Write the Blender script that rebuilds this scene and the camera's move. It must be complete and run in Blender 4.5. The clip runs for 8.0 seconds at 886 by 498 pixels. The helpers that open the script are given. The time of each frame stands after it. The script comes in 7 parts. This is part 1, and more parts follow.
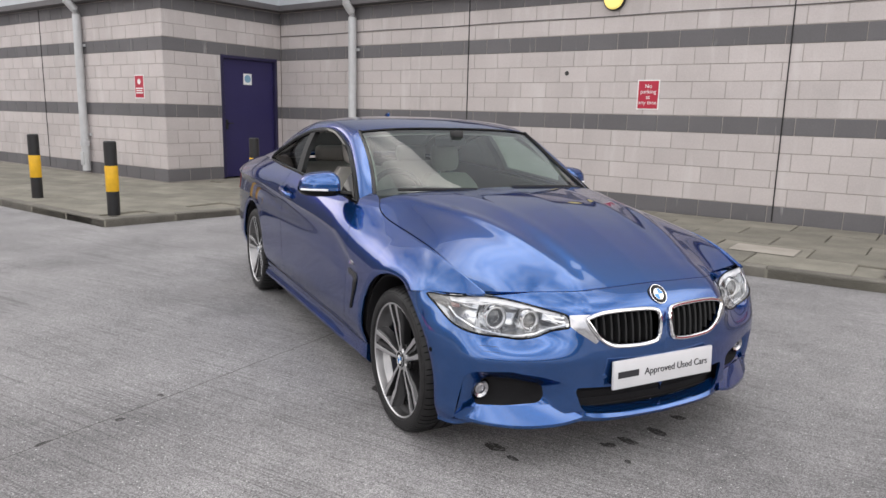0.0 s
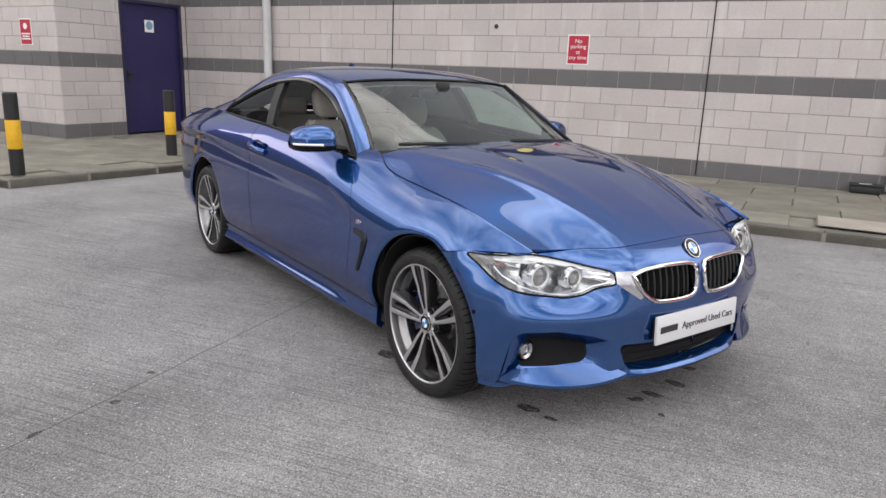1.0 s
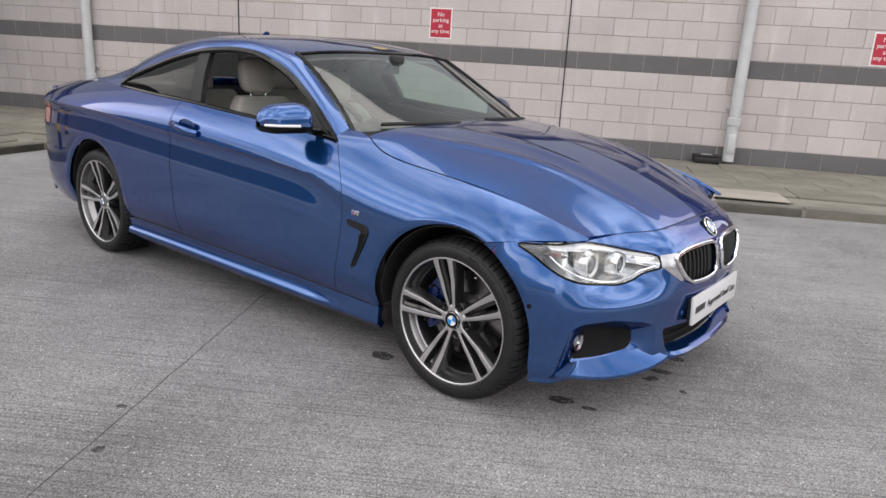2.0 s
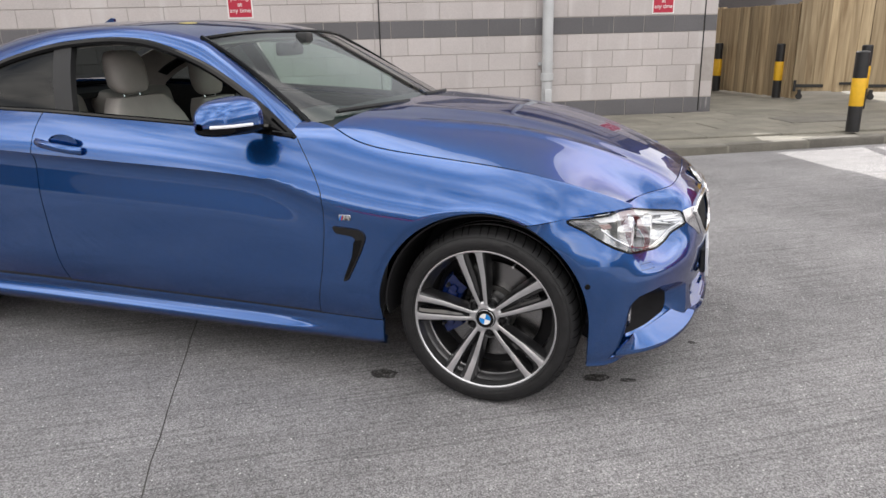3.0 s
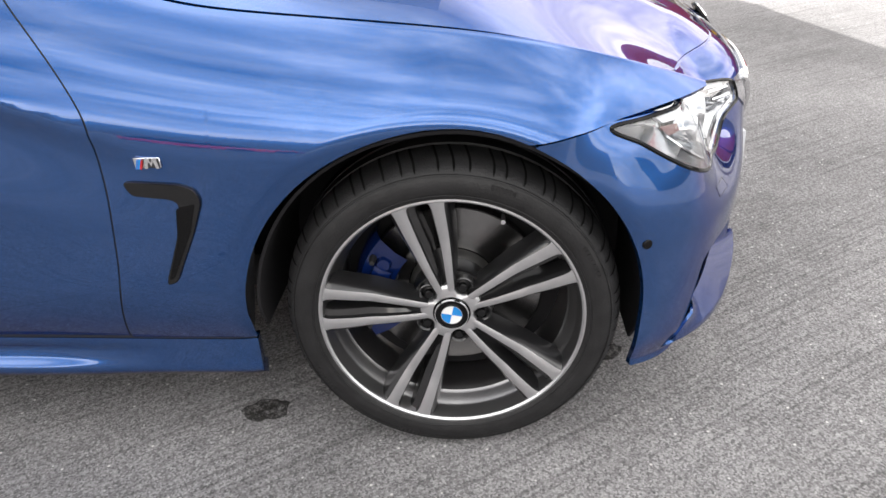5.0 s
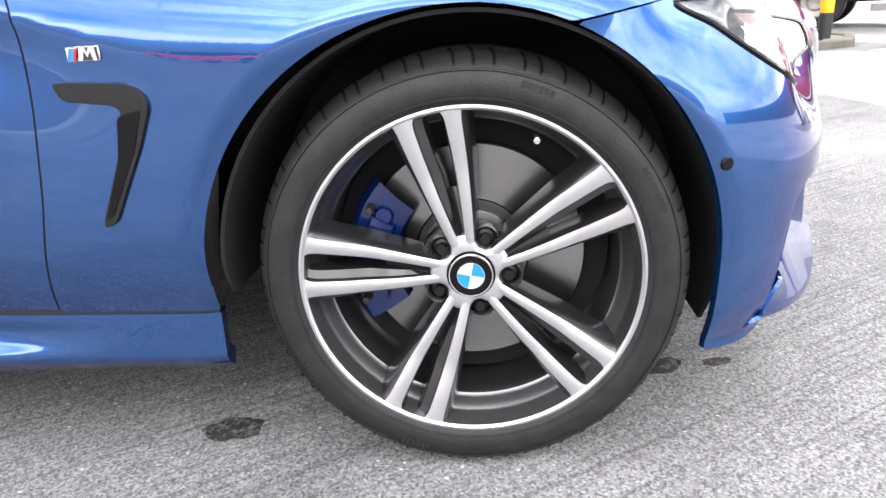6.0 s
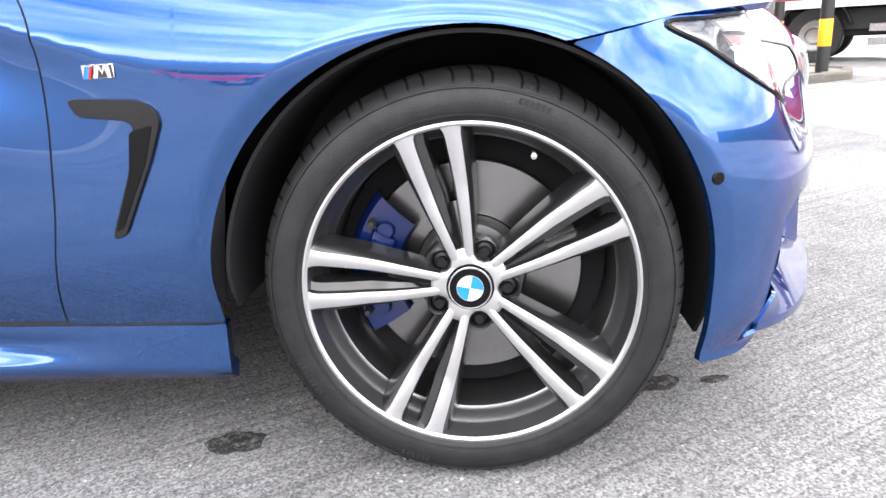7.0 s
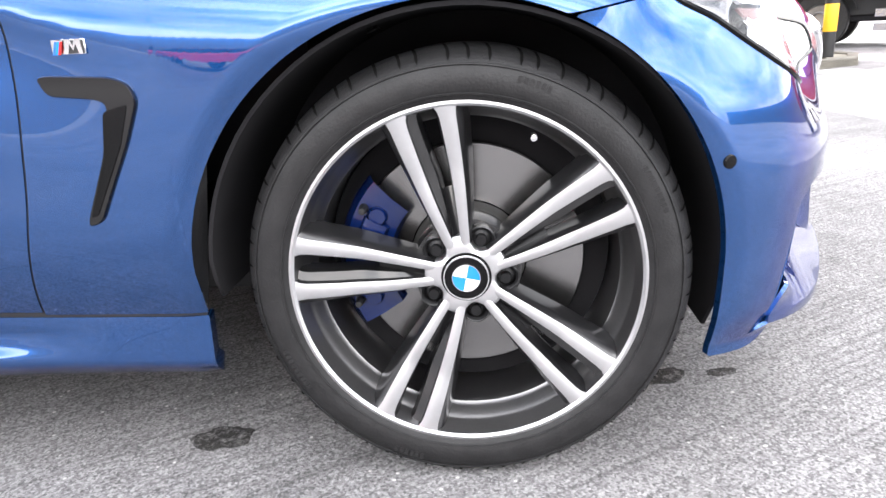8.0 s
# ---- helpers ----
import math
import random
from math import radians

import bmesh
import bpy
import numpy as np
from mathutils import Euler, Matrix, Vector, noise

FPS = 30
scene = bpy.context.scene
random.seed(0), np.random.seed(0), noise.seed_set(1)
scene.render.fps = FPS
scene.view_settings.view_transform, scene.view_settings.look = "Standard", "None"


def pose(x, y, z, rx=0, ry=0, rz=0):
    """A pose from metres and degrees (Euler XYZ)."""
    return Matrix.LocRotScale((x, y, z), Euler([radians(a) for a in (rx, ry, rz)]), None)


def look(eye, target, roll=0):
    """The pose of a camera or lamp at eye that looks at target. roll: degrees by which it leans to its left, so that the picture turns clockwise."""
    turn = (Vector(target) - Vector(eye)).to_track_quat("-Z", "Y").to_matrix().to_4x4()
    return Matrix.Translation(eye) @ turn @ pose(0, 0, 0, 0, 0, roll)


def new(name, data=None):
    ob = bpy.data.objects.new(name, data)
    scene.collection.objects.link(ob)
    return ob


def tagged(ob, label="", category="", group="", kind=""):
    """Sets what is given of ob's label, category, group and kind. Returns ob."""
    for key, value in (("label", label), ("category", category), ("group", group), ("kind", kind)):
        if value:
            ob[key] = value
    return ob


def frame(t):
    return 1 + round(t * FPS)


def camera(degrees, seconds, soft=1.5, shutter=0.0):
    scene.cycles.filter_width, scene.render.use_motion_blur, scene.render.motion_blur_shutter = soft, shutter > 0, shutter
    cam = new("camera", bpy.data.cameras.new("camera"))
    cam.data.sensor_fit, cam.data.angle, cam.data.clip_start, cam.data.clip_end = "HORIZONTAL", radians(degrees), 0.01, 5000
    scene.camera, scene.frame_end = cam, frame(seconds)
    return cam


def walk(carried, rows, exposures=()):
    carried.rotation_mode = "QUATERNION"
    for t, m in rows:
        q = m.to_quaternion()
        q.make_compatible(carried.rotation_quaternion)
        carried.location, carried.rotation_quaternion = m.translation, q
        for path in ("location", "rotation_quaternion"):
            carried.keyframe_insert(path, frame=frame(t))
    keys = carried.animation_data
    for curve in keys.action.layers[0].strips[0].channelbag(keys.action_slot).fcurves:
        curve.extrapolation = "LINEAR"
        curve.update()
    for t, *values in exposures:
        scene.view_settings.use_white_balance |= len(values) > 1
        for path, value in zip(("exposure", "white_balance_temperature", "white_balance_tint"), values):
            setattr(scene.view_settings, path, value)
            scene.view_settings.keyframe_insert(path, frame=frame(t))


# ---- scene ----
cam = camera(64.4, 8.0)
PATH = [
    (0, (2.766, -2.081, 1.409), (1.018, -1.184, 1.033), 1.4),
    (0.5, (2.589, -2.289, 1.373), (0.934, -1.241, 0.973), 1.2),
    (1, (2.343, -2.488, 1.366), (0.774, -1.348, 0.880), 2.1),
    (1.5, (1.972, -2.709, 1.366), (0.543, -1.414, 0.836), 2.3),
    (1.7, (1.815, -2.819, 1.342), (0.481, -1.415, 0.841), 3.1),
    (2.8, (0.840, -3.074, 1.321), (0.055, -1.338, 0.713), 0.3),
    (3, (0.654, -3.080, 1.288), (0.000, -1.283, 0.704), -1.4),
    (3.5, (0.322, -3.005, 1.285), (-0.057, -1.169, 0.588), -3.3),
    (4, (0.167, -2.790, 1.279), (-0.053, -0.944, 0.540), -1.8),
    (4.5, (0.091, -2.388, 1.202), (-0.025, -0.573, 0.369), -1.3),
    (5, (0.068, -2.005, 1.105), (-0.053, -0.262, 0.132), -2.7),
    (5.2, (-0.004, -1.908, 1.007), (-0.060, -0.145, 0.065), -1.6),
    (6.3, (0.048, -1.855, 0.682), (-0.122, 0.048, 0.089), -3.3),
    (6.5, (0.047, -1.867, 0.683), (-0.111, 0.039, 0.097), -3.1),
    (7, (0.044, -1.890, 0.692), (-0.111, 0.021, 0.121), -2.9),
    (7.5, (0.044, -1.887, 0.692), (-0.102, 0.023, 0.116), -2.3),
    (8, (0.049, -1.834, 0.675), (-0.110, 0.066, 0.071), -2.9),
]
walk(cam, [(t, look(eye, target, roll)) for t, eye, target, roll in PATH],
     exposures=((0.0, 0.43, 6240, 11), (1.5, 0.41, 6250, 11), (3.0, 0.41, 6290, 10.5), (4.0, 0.45, 6300, 10.5), (5.0, 0.82, 6300, 9.5), (5.3, 1.02, 6270, 9.5), (6.3, 1.93, 6060, 10.5), (8.0, 1.92, 6060, 11)))


# ---- world, sun ----
SUN_AZ = Vector((-0.19, 1.0, 0.0)).normalized()
SUN_EL = radians(36)
sun_vec = Vector((SUN_AZ.x * math.cos(SUN_EL), SUN_AZ.y * math.cos(SUN_EL), math.sin(SUN_EL)))
world = bpy.data.worlds.new("world")
scene.world = world
world.use_nodes = True
wn, wl = world.node_tree.nodes, world.node_tree.links
wn.clear()
w_out = wn.new("ShaderNodeOutputWorld")
w_bg = wn.new("ShaderNodeBackground")
w_sky = wn.new("ShaderNodeTexSky")
w_sky.sky_type = "NISHITA"
w_sky.sun_disc = False
w_sky.sun_elevation = SUN_EL
w_sky.sun_rotation = math.atan2(SUN_AZ.x, SUN_AZ.y)
w_sky.air_density, w_sky.dust_density, w_sky.ozone_density = 1.0, 1.5, 1.0
# broken white cloud over the whole sky
w_tc = wn.new("ShaderNodeTexCoord")
w_map = wn.new("ShaderNodeMapping")
w_map.inputs["Scale"].default_value = (1.0, 1.0, 2.2)
w_map.inputs["Location"].default_value = (2.7, 0.9, 1.3)
w_noise = wn.new("ShaderNodeTexNoise")
w_noise.inputs["Scale"].default_value = 2.1
w_noise.inputs["Detail"].default_value = 9.0
w_noise.inputs["Roughness"].default_value = 0.58
w_ramp = wn.new("ShaderNodeValToRGB")
w_ramp.color_ramp.elements[0].position = 0.30
w_ramp.color_ramp.elements[1].position = 0.47
w_ramp.color_ramp.elements[1].color = (0.85, 0.85, 0.85, 1)
bright = w_ramp.color_ramp.elements.new(0.62)
bright.color = (2.1, 2.1, 2.1, 1)
w_mix = wn.new("ShaderNodeMix")
w_mix.data_type = "RGBA"
w_mix.clamp_factor = False
w_mix.inputs["B"].default_value = (14.8, 14.3, 13.8, 1)
wl.new(w_tc.outputs["Generated"], w_map.inputs["Vector"])
wl.new(w_map.outputs["Vector"], w_noise.inputs["Vector"])
wl.new(w_noise.outputs["Fac"], w_ramp.inputs["Fac"])
wl.new(w_ramp.outputs["Color"], w_mix.inputs["Factor"])
wl.new(w_sky.outputs["Color"], w_mix.inputs["A"])
wl.new(w_mix.outputs["Result"], w_bg.inputs["Color"])
w_bg.inputs["Strength"].default_value = 0.095
wl.new(w_bg.outputs["Background"], w_out.inputs["Surface"])

sun_data = bpy.data.lights.new("sun", "SUN")
sun_data.energy, sun_data.angle, sun_data.color = 5.0, radians(0.5), (1.0, 0.95, 0.88)
sun = new("sun", sun_data)
sun.matrix_world = look((0, 0, 30), Vector((0, 0, 30)) - sun_vec)


# ---- materials ----
def node_mat(name):
    m = bpy.data.materials.new(name)
    m.use_nodes = True
    n = m.node_tree.nodes
    return m, n, m.node_tree.links, n["Principled BSDF"]


def plain(name, color, rough=0.5, metal=0.0, vary=0.12, scale=12.0, bump=0.0, bump_scale=200.0, coat=0.0, random_amount=0.0):
    """A surface with slight variation of tone at two scales and a fine relief."""
    m, n, l, b = node_mat(name)
    tc = n.new("ShaderNodeTexCoord")
    a = n.new("ShaderNodeTexNoise")
    a.inputs["Scale"].default_value, a.inputs["Detail"].default_value = scale, 6
    f = n.new("ShaderNodeTexNoise")
    f.inputs["Scale"].default_value, f.inputs["Detail"].default_value = scale * 14, 3
    l.new(tc.outputs["Object"], a.inputs["Vector"])
    l.new(tc.outputs["Object"], f.inputs["Vector"])
    add = n.new("ShaderNodeMath")
    add.operation = "MULTIPLY_ADD"
    add.inputs[1].default_value = 0.35
    l.new(f.outputs["Fac"], add.inputs[0])
    l.new(a.outputs["Fac"], add.inputs[2])
    r = n.new("ShaderNodeMapRange")
    r.inputs["From Min"].default_value, r.inputs["From Max"].default_value = 0.35, 1.0
    r.inputs["To Min"].default_value, r.inputs["To Max"].default_value = 1 - vary, 1 + vary
    l.new(add.outputs[0], r.inputs["Value"])
    value = r.outputs["Result"]
    if random_amount:
        oi = n.new("ShaderNodeObjectInfo")
        rr = n.new("ShaderNodeMapRange")
        rr.inputs["To Min"].default_value, rr.inputs["To Max"].default_value = 1 - random_amount, 1 + random_amount
        l.new(oi.outputs["Random"], rr.inputs["Value"])
        mu = n.new("ShaderNodeMath")
        mu.operation = "MULTIPLY"
        l.new(value, mu.inputs[0])
        l.new(rr.outputs["Result"], mu.inputs[1])
        value = mu.outputs[0]
    vm = n.new("ShaderNodeVectorMath")
    vm.operation = "SCALE"
    vm.inputs[0].default_value = color
    l.new(value, vm.inputs["Scale"])
    l.new(vm.outputs["Vector"], b.inputs["Base Color"])
    b.inputs["Roughness"].default_value, b.inputs["Metallic"].default_value = rough, metal
    b.inputs["Coat Weight"].default_value, b.inputs["Coat Roughness"].default_value = coat, 0.03
    if bump:
        bn = n.new("ShaderNodeTexNoise")
        bn.inputs["Scale"].default_value, bn.inputs["Detail"].default_value = bump_scale, 4
        l.new(tc.outputs["Object"], bn.inputs["Vector"])
        bu = n.new("ShaderNodeBump")
        bu.inputs["Strength"].default_value, bu.inputs["Distance"].default_value = bump, 0.004
        l.new(bn.outputs["Fac"], bu.inputs["Height"])
        l.new(bu.outputs["Normal"], b.inputs["Normal"])
    return m


def paint_mat():
    m, n, l, b = node_mat("blue_metallic_paint")
    tc = n.new("ShaderNodeTexCoord")
    v = n.new("ShaderNodeTexVoronoi")
    v.inputs["Scale"].default_value = 900
    l.new(tc.outputs["Object"], v.inputs["Vector"])
    r = n.new("ShaderNodeMapRange")
    r.inputs["To Min"].default_value, r.inputs["To Max"].default_value = 0.85, 1.2
    l.new(v.outputs["Color"], r.inputs["Value"])
    vm = n.new("ShaderNodeVectorMath")
    vm.operation = "SCALE"
    vm.inputs[0].default_value = (0.011, 0.075, 0.262)
    l.new(r.outputs["Result"], vm.inputs["Scale"])
    l.new(vm.outputs["Vector"], b.inputs["Base Color"])
    b.inputs["Metallic"].default_value, b.inputs["Roughness"].default_value = 0.85, 0.22
    b.inputs["Coat Weight"].default_value, b.inputs["Coat Roughness"].default_value = 1.0, 0.02
    b.inputs["Coat IOR"].default_value = 1.7
    b.inputs["Specular Tint"].default_value = (0.05, 0.10, 0.36, 1)
    # dust and faint orange peel
    d = n.new("ShaderNodeTexNoise")
    d.inputs["Scale"].default_value, d.inputs["Detail"].default_value = 3.0, 8
    l.new(tc.outputs["Object"], d.inputs["Vector"])
    dr = n.new("ShaderNodeMapRange")
    dr.inputs["To Min"].default_value, dr.inputs["To Max"].default_value = 0.0, 0.022
    l.new(d.outputs["Fac"], dr.inputs["Value"])
    l.new(dr.outputs["Result"], b.inputs["Coat Roughness"])
    return m


def ground_mat():
    """Brushed grey concrete with pale grit, worn patches and drag lines."""
    m, n, l, b = node_mat("brushed_concrete")
    tc = n.new("ShaderNodeTexCoord")
    big = n.new("ShaderNodeTexNoise")
    big.inputs["Scale"].default_value, big.inputs["Detail"].default_value = 0.55, 9
    big.inputs["Roughness"].default_value = 0.62
    l.new(tc.outputs["Object"], big.inputs["Vector"])
    mp = n.new("ShaderNodeMapping")
    turn = n.new("ShaderNodeMapping")
    turn.inputs["Rotation"].default_value = (0, 0, radians(-33))
    l.new(tc.outputs["Object"], turn.inputs["Vector"])
    mp.inputs["Scale"].default_value = (0.9, 80, 1)
    l.new(turn.outputs["Vector"], mp.inputs["Vector"])
    brush = n.new("ShaderNodeTexNoise")
    brush.inputs["Scale"].default_value, brush.inputs["Detail"].default_value = 1.0, 4
    l.new(mp.outputs["Vector"], brush.inputs["Vector"])
    fine = n.new("ShaderNodeTexNoise")
    fine.inputs["Scale"].default_value, fine.inputs["Detail"].default_value = 170, 7
    fine.inputs["Roughness"].default_value = 0.85
    l.new(tc.outputs["Object"], fine.inputs["Vector"])
    grit = n.new("ShaderNodeTexVoronoi")
    grit.inputs["Scale"].default_value = 42
    l.new(tc.outputs["Object"], grit.inputs["Vector"])
    gr = n.new("ShaderNodeMapRange")
    gr.inputs["From Min"].default_value, gr.inputs["From Max"].default_value = 0.10, 0.16
    gr.inputs["To Min"].default_value, gr.inputs["To Max"].default_value = 1.0, 0.0
    l.new(grit.outputs["Distance"], gr.inputs["Value"])
    gsel = n.new("ShaderNodeMath")
    gsel.operation = "GREATER_THAN"
    gsel.inputs[1].default_value = 0.70
    sep = n.new("ShaderNodeSeparateColor")
    l.new(grit.outputs["Color"], sep.inputs["Color"])
    l.new(sep.outputs["Red"], gsel.inputs[0])
    gm = n.new("ShaderNodeMath")
    gm.operation = "MULTIPLY"
    l.new(gr.outputs["Result"], gm.inputs[0])
    l.new(gsel.outputs[0], gm.inputs[1])
    ramp = n.new("ShaderNodeValToRGB")
    e = ramp.color_ramp.elements
    e[0].position, e[0].color = 0.30, (0.165, 0.160, 0.163, 1)
    e[1].position, e[1].color = 0.70, (0.339, 0.329, 0.333, 1)
    l.new(big.outputs["Fac"], ramp.inputs["Fac"])
    s1 = n.new("ShaderNodeMapRange")
    s1.inputs["From Min"].default_value, s1.inputs["From Max"].default_value = 0.34, 0.50
    s1.inputs["To Min"].default_value, s1.inputs["To Max"].default_value = 0.72, 1.03
    l.new(brush.outputs["Fac"], s1.inputs["Value"])
    s2 = n.new("ShaderNodeMapRange")
    s2.inputs["From Min"].default_value, s2.inputs["From Max"].default_value = 0.3, 0.7
    s2.inputs["To Min"].default_value, s2.inputs["To Max"].default_value = 0.35, 1.65
    l.new(fine.outputs["Fac"], s2.inputs["Value"])
    mu = n.new("ShaderNodeMath")
    mu.operation = "MULTIPLY"
    l.new(s1.outputs["Result"], mu.inputs[0])
    l.new(s2.outputs["Result"], mu.inputs[1])
    # stones of the aggregate, each of its own tone
    agg = n.new("ShaderNodeTexVoronoi")
    agg.inputs["Scale"].default_value = 230
    l.new(tc.outputs["Object"], agg.inputs["Vector"])
    asep = n.new("ShaderNodeSeparateColor")
    l.new(agg.outputs["Color"], asep.inputs["Color"])
    s3 = n.new("ShaderNodeMapRange")
    s3.inputs["To Min"].default_value, s3.inputs["To Max"].default_value = 0.50, 1.50
    l.new(asep.outputs["Green"], s3.inputs["Value"])
    mid = n.new("ShaderNodeTexNoise")
    mid.inputs["Scale"].default_value, mid.inputs["Detail"].default_value = 9, 5
    l.new(tc.outputs["Object"], mid.inputs["Vector"])
    s4 = n.new("ShaderNodeMapRange")
    s4.inputs["From Min"].default_value, s4.inputs["From Max"].default_value = 0.3, 0.7
    s4.inputs["To Min"].default_value, s4.inputs["To Max"].default_value = 0.94, 1.06
    l.new(mid.outputs["Fac"], s4.inputs["Value"])
    mu3, mu4 = n.new("ShaderNodeMath"), n.new("ShaderNodeMath")
    mu3.operation = mu4.operation = "MULTIPLY"
    l.new(mu.outputs[0], mu3.inputs[0])
    l.new(s3.outputs["Result"], mu3.inputs[1])
    l.new(mu3.outputs[0], mu4.inputs[0])
    l.new(s4.outputs["Result"], mu4.inputs[1])
    vm = n.new("ShaderNodeVectorMath")
    vm.operation = "SCALE"
    l.new(ramp.outputs["Color"], vm.inputs[0])
    l.new(mu4.outputs[0], vm.inputs["Scale"])
    mix = n.new("ShaderNodeMix")
    mix.data_type = "RGBA"
    mix.inputs["B"].default_value = (0.72, 0.705, 0.69, 1)
    l.new(gm.outputs[0], mix.inputs["Factor"])
    l.new(vm.outputs["Vector"], mix.inputs["A"])
    l.new(mix.outputs["Result"], b.inputs["Base Color"])
    b.inputs["Roughness"].default_value = 0.88
    addh = n.new("ShaderNodeMath")
    addh.operation = "ADD"
    l.new(fine.outputs["Fac"], addh.inputs[0])
    bh = n.new("ShaderNodeMath")
    bh.operation = "MULTIPLY"
    bh.inputs[1].default_value = 0.8
    l.new(brush.outputs["Fac"], bh.inputs[0])
    l.new(bh.outputs[0], addh.inputs[1])
    bu = n.new("ShaderNodeBump")
    bu.inputs["Strength"].default_value, bu.inputs["Distance"].default_value = 1.0, 0.006
    l.new(addh.outputs[0], bu.inputs["Height"])
    l.new(bu.outputs["Normal"], b.inputs["Normal"])
    return m


def streaked(name, color, streak, amount=0.5, rough=0.85, random_amount=0.06, zscale=0.9, across=5.5, start=0.56):
    """Masonry with pale or dark runs down its face, in world space, over a grainy block texture."""
    m, n, l, b = node_mat(name)
    geo = n.new("ShaderNodeNewGeometry")
    mp = n.new("ShaderNodeMapping")
    mp.inputs["Scale"].default_value = (across, across, zscale)
    l.new(geo.outputs["Position"], mp.inputs["Vector"])
    st = n.new("ShaderNodeTexNoise")
    st.inputs["Scale"].default_value, st.inputs["Detail"].default_value = 1.0, 5
    l.new(mp.outputs["Vector"], st.inputs["Vector"])
    sr = n.new("ShaderNodeMapRange")
    sr.inputs["From Min"].default_value, sr.inputs["From Max"].default_value = start, start + 0.16
    sr.inputs["To Min"].default_value, sr.inputs["To Max"].default_value = 0.0, amount
    l.new(st.outputs["Fac"], sr.inputs["Value"])
    gn = n.new("ShaderNodeTexNoise")
    gn.inputs["Scale"].default_value, gn.inputs["Detail"].default_value = 60, 6
    l.new(geo.outputs["Position"], gn.inputs["Vector"])
    soft = n.new("ShaderNodeTexNoise")
    soft.inputs["Scale"].default_value, soft.inputs["Detail"].default_value = 1.3, 5
    l.new(geo.outputs["Position"], soft.inputs["Vector"])
    oi = n.new("ShaderNodeObjectInfo")
    ra = n.new("ShaderNodeMath")
    ra.operation = "MULTIPLY_ADD"
    ra.inputs[1].default_value, ra.inputs[2].default_value = 2 * random_amount, 1 - random_amount
    l.new(oi.outputs["Random"], ra.inputs[0])
    g1 = n.new("ShaderNodeMath")
    g1.operation = "MULTIPLY_ADD"
    g1.inputs[1].default_value, g1.inputs[2].default_value = 0.30, 0.85
    l.new(gn.outputs["Fac"], g1.inputs[0])
    g2 = n.new("ShaderNodeMath")
    g2.operation = "MULTIPLY_ADD"
    g2.inputs[1].default_value, g2.inputs[2].default_value = 0.36, 0.82
    l.new(soft.outputs["Fac"], g2.inputs[0])
    m1 = n.new("ShaderNodeMath")
    m1.operation = "MULTIPLY"
    l.new(g1.outputs[0], m1.inputs[0])
    l.new(g2.outputs[0], m1.inputs[1])
    m2 = n.new("ShaderNodeMath")
    m2.operation = "MULTIPLY"
    l.new(m1.outputs[0], m2.inputs[0])
    l.new(ra.outputs[0], m2.inputs[1])
    vm = n.new("ShaderNodeVectorMath")
    vm.operation = "SCALE"
    vm.inputs[0].default_value = color
    l.new(m2.outputs[0], vm.inputs["Scale"])
    mix = n.new("ShaderNodeMix")
    mix.data_type = "RGBA"
    mix.inputs["B"].default_value = (*streak, 1)
    l.new(sr.outputs["Result"], mix.inputs["Factor"])
    l.new(vm.outputs["Vector"], mix.inputs["A"])
    l.new(mix.outputs["Result"], b.inputs["Base Color"])
    b.inputs["Roughness"].default_value = rough
    bu = n.new("ShaderNodeBump")
    bu.inputs["Strength"].default_value, bu.inputs["Distance"].default_value = 0.35, 0.003
    l.new(gn.outputs["Fac"], bu.inputs["Height"])
    l.new(bu.outputs["Normal"], b.inputs["Normal"])
    return m


def stain_mat():
    """Dark film broken up by the grain of the concrete."""
    m, n, l, b = node_mat("damp_stain")
    tc = n.new("ShaderNodeTexCoord")
    a = n.new("ShaderNodeTexNoise")
    a.inputs["Scale"].default_value, a.inputs["Detail"].default_value, a.inputs["Roughness"].default_value = 45, 6, 0.75
    l.new(tc.outputs["Object"], a.inputs["Vector"])
    r = n.new("ShaderNodeMapRange")
    r.inputs["From Min"].default_value, r.inputs["From Max"].default_value = 0.42, 0.66
    r.inputs["To Min"].default_value, r.inputs["To Max"].default_value = 0.95, 0.08
    l.new(a.outputs["Fac"], r.inputs["Value"])
    l.new(r.outputs["Result"], b.inputs["Alpha"])
    b.inputs["Base Color"].default_value = (0.04, 0.038, 0.036, 1)
    b.inputs["Roughness"].default_value = 0.6
    return m


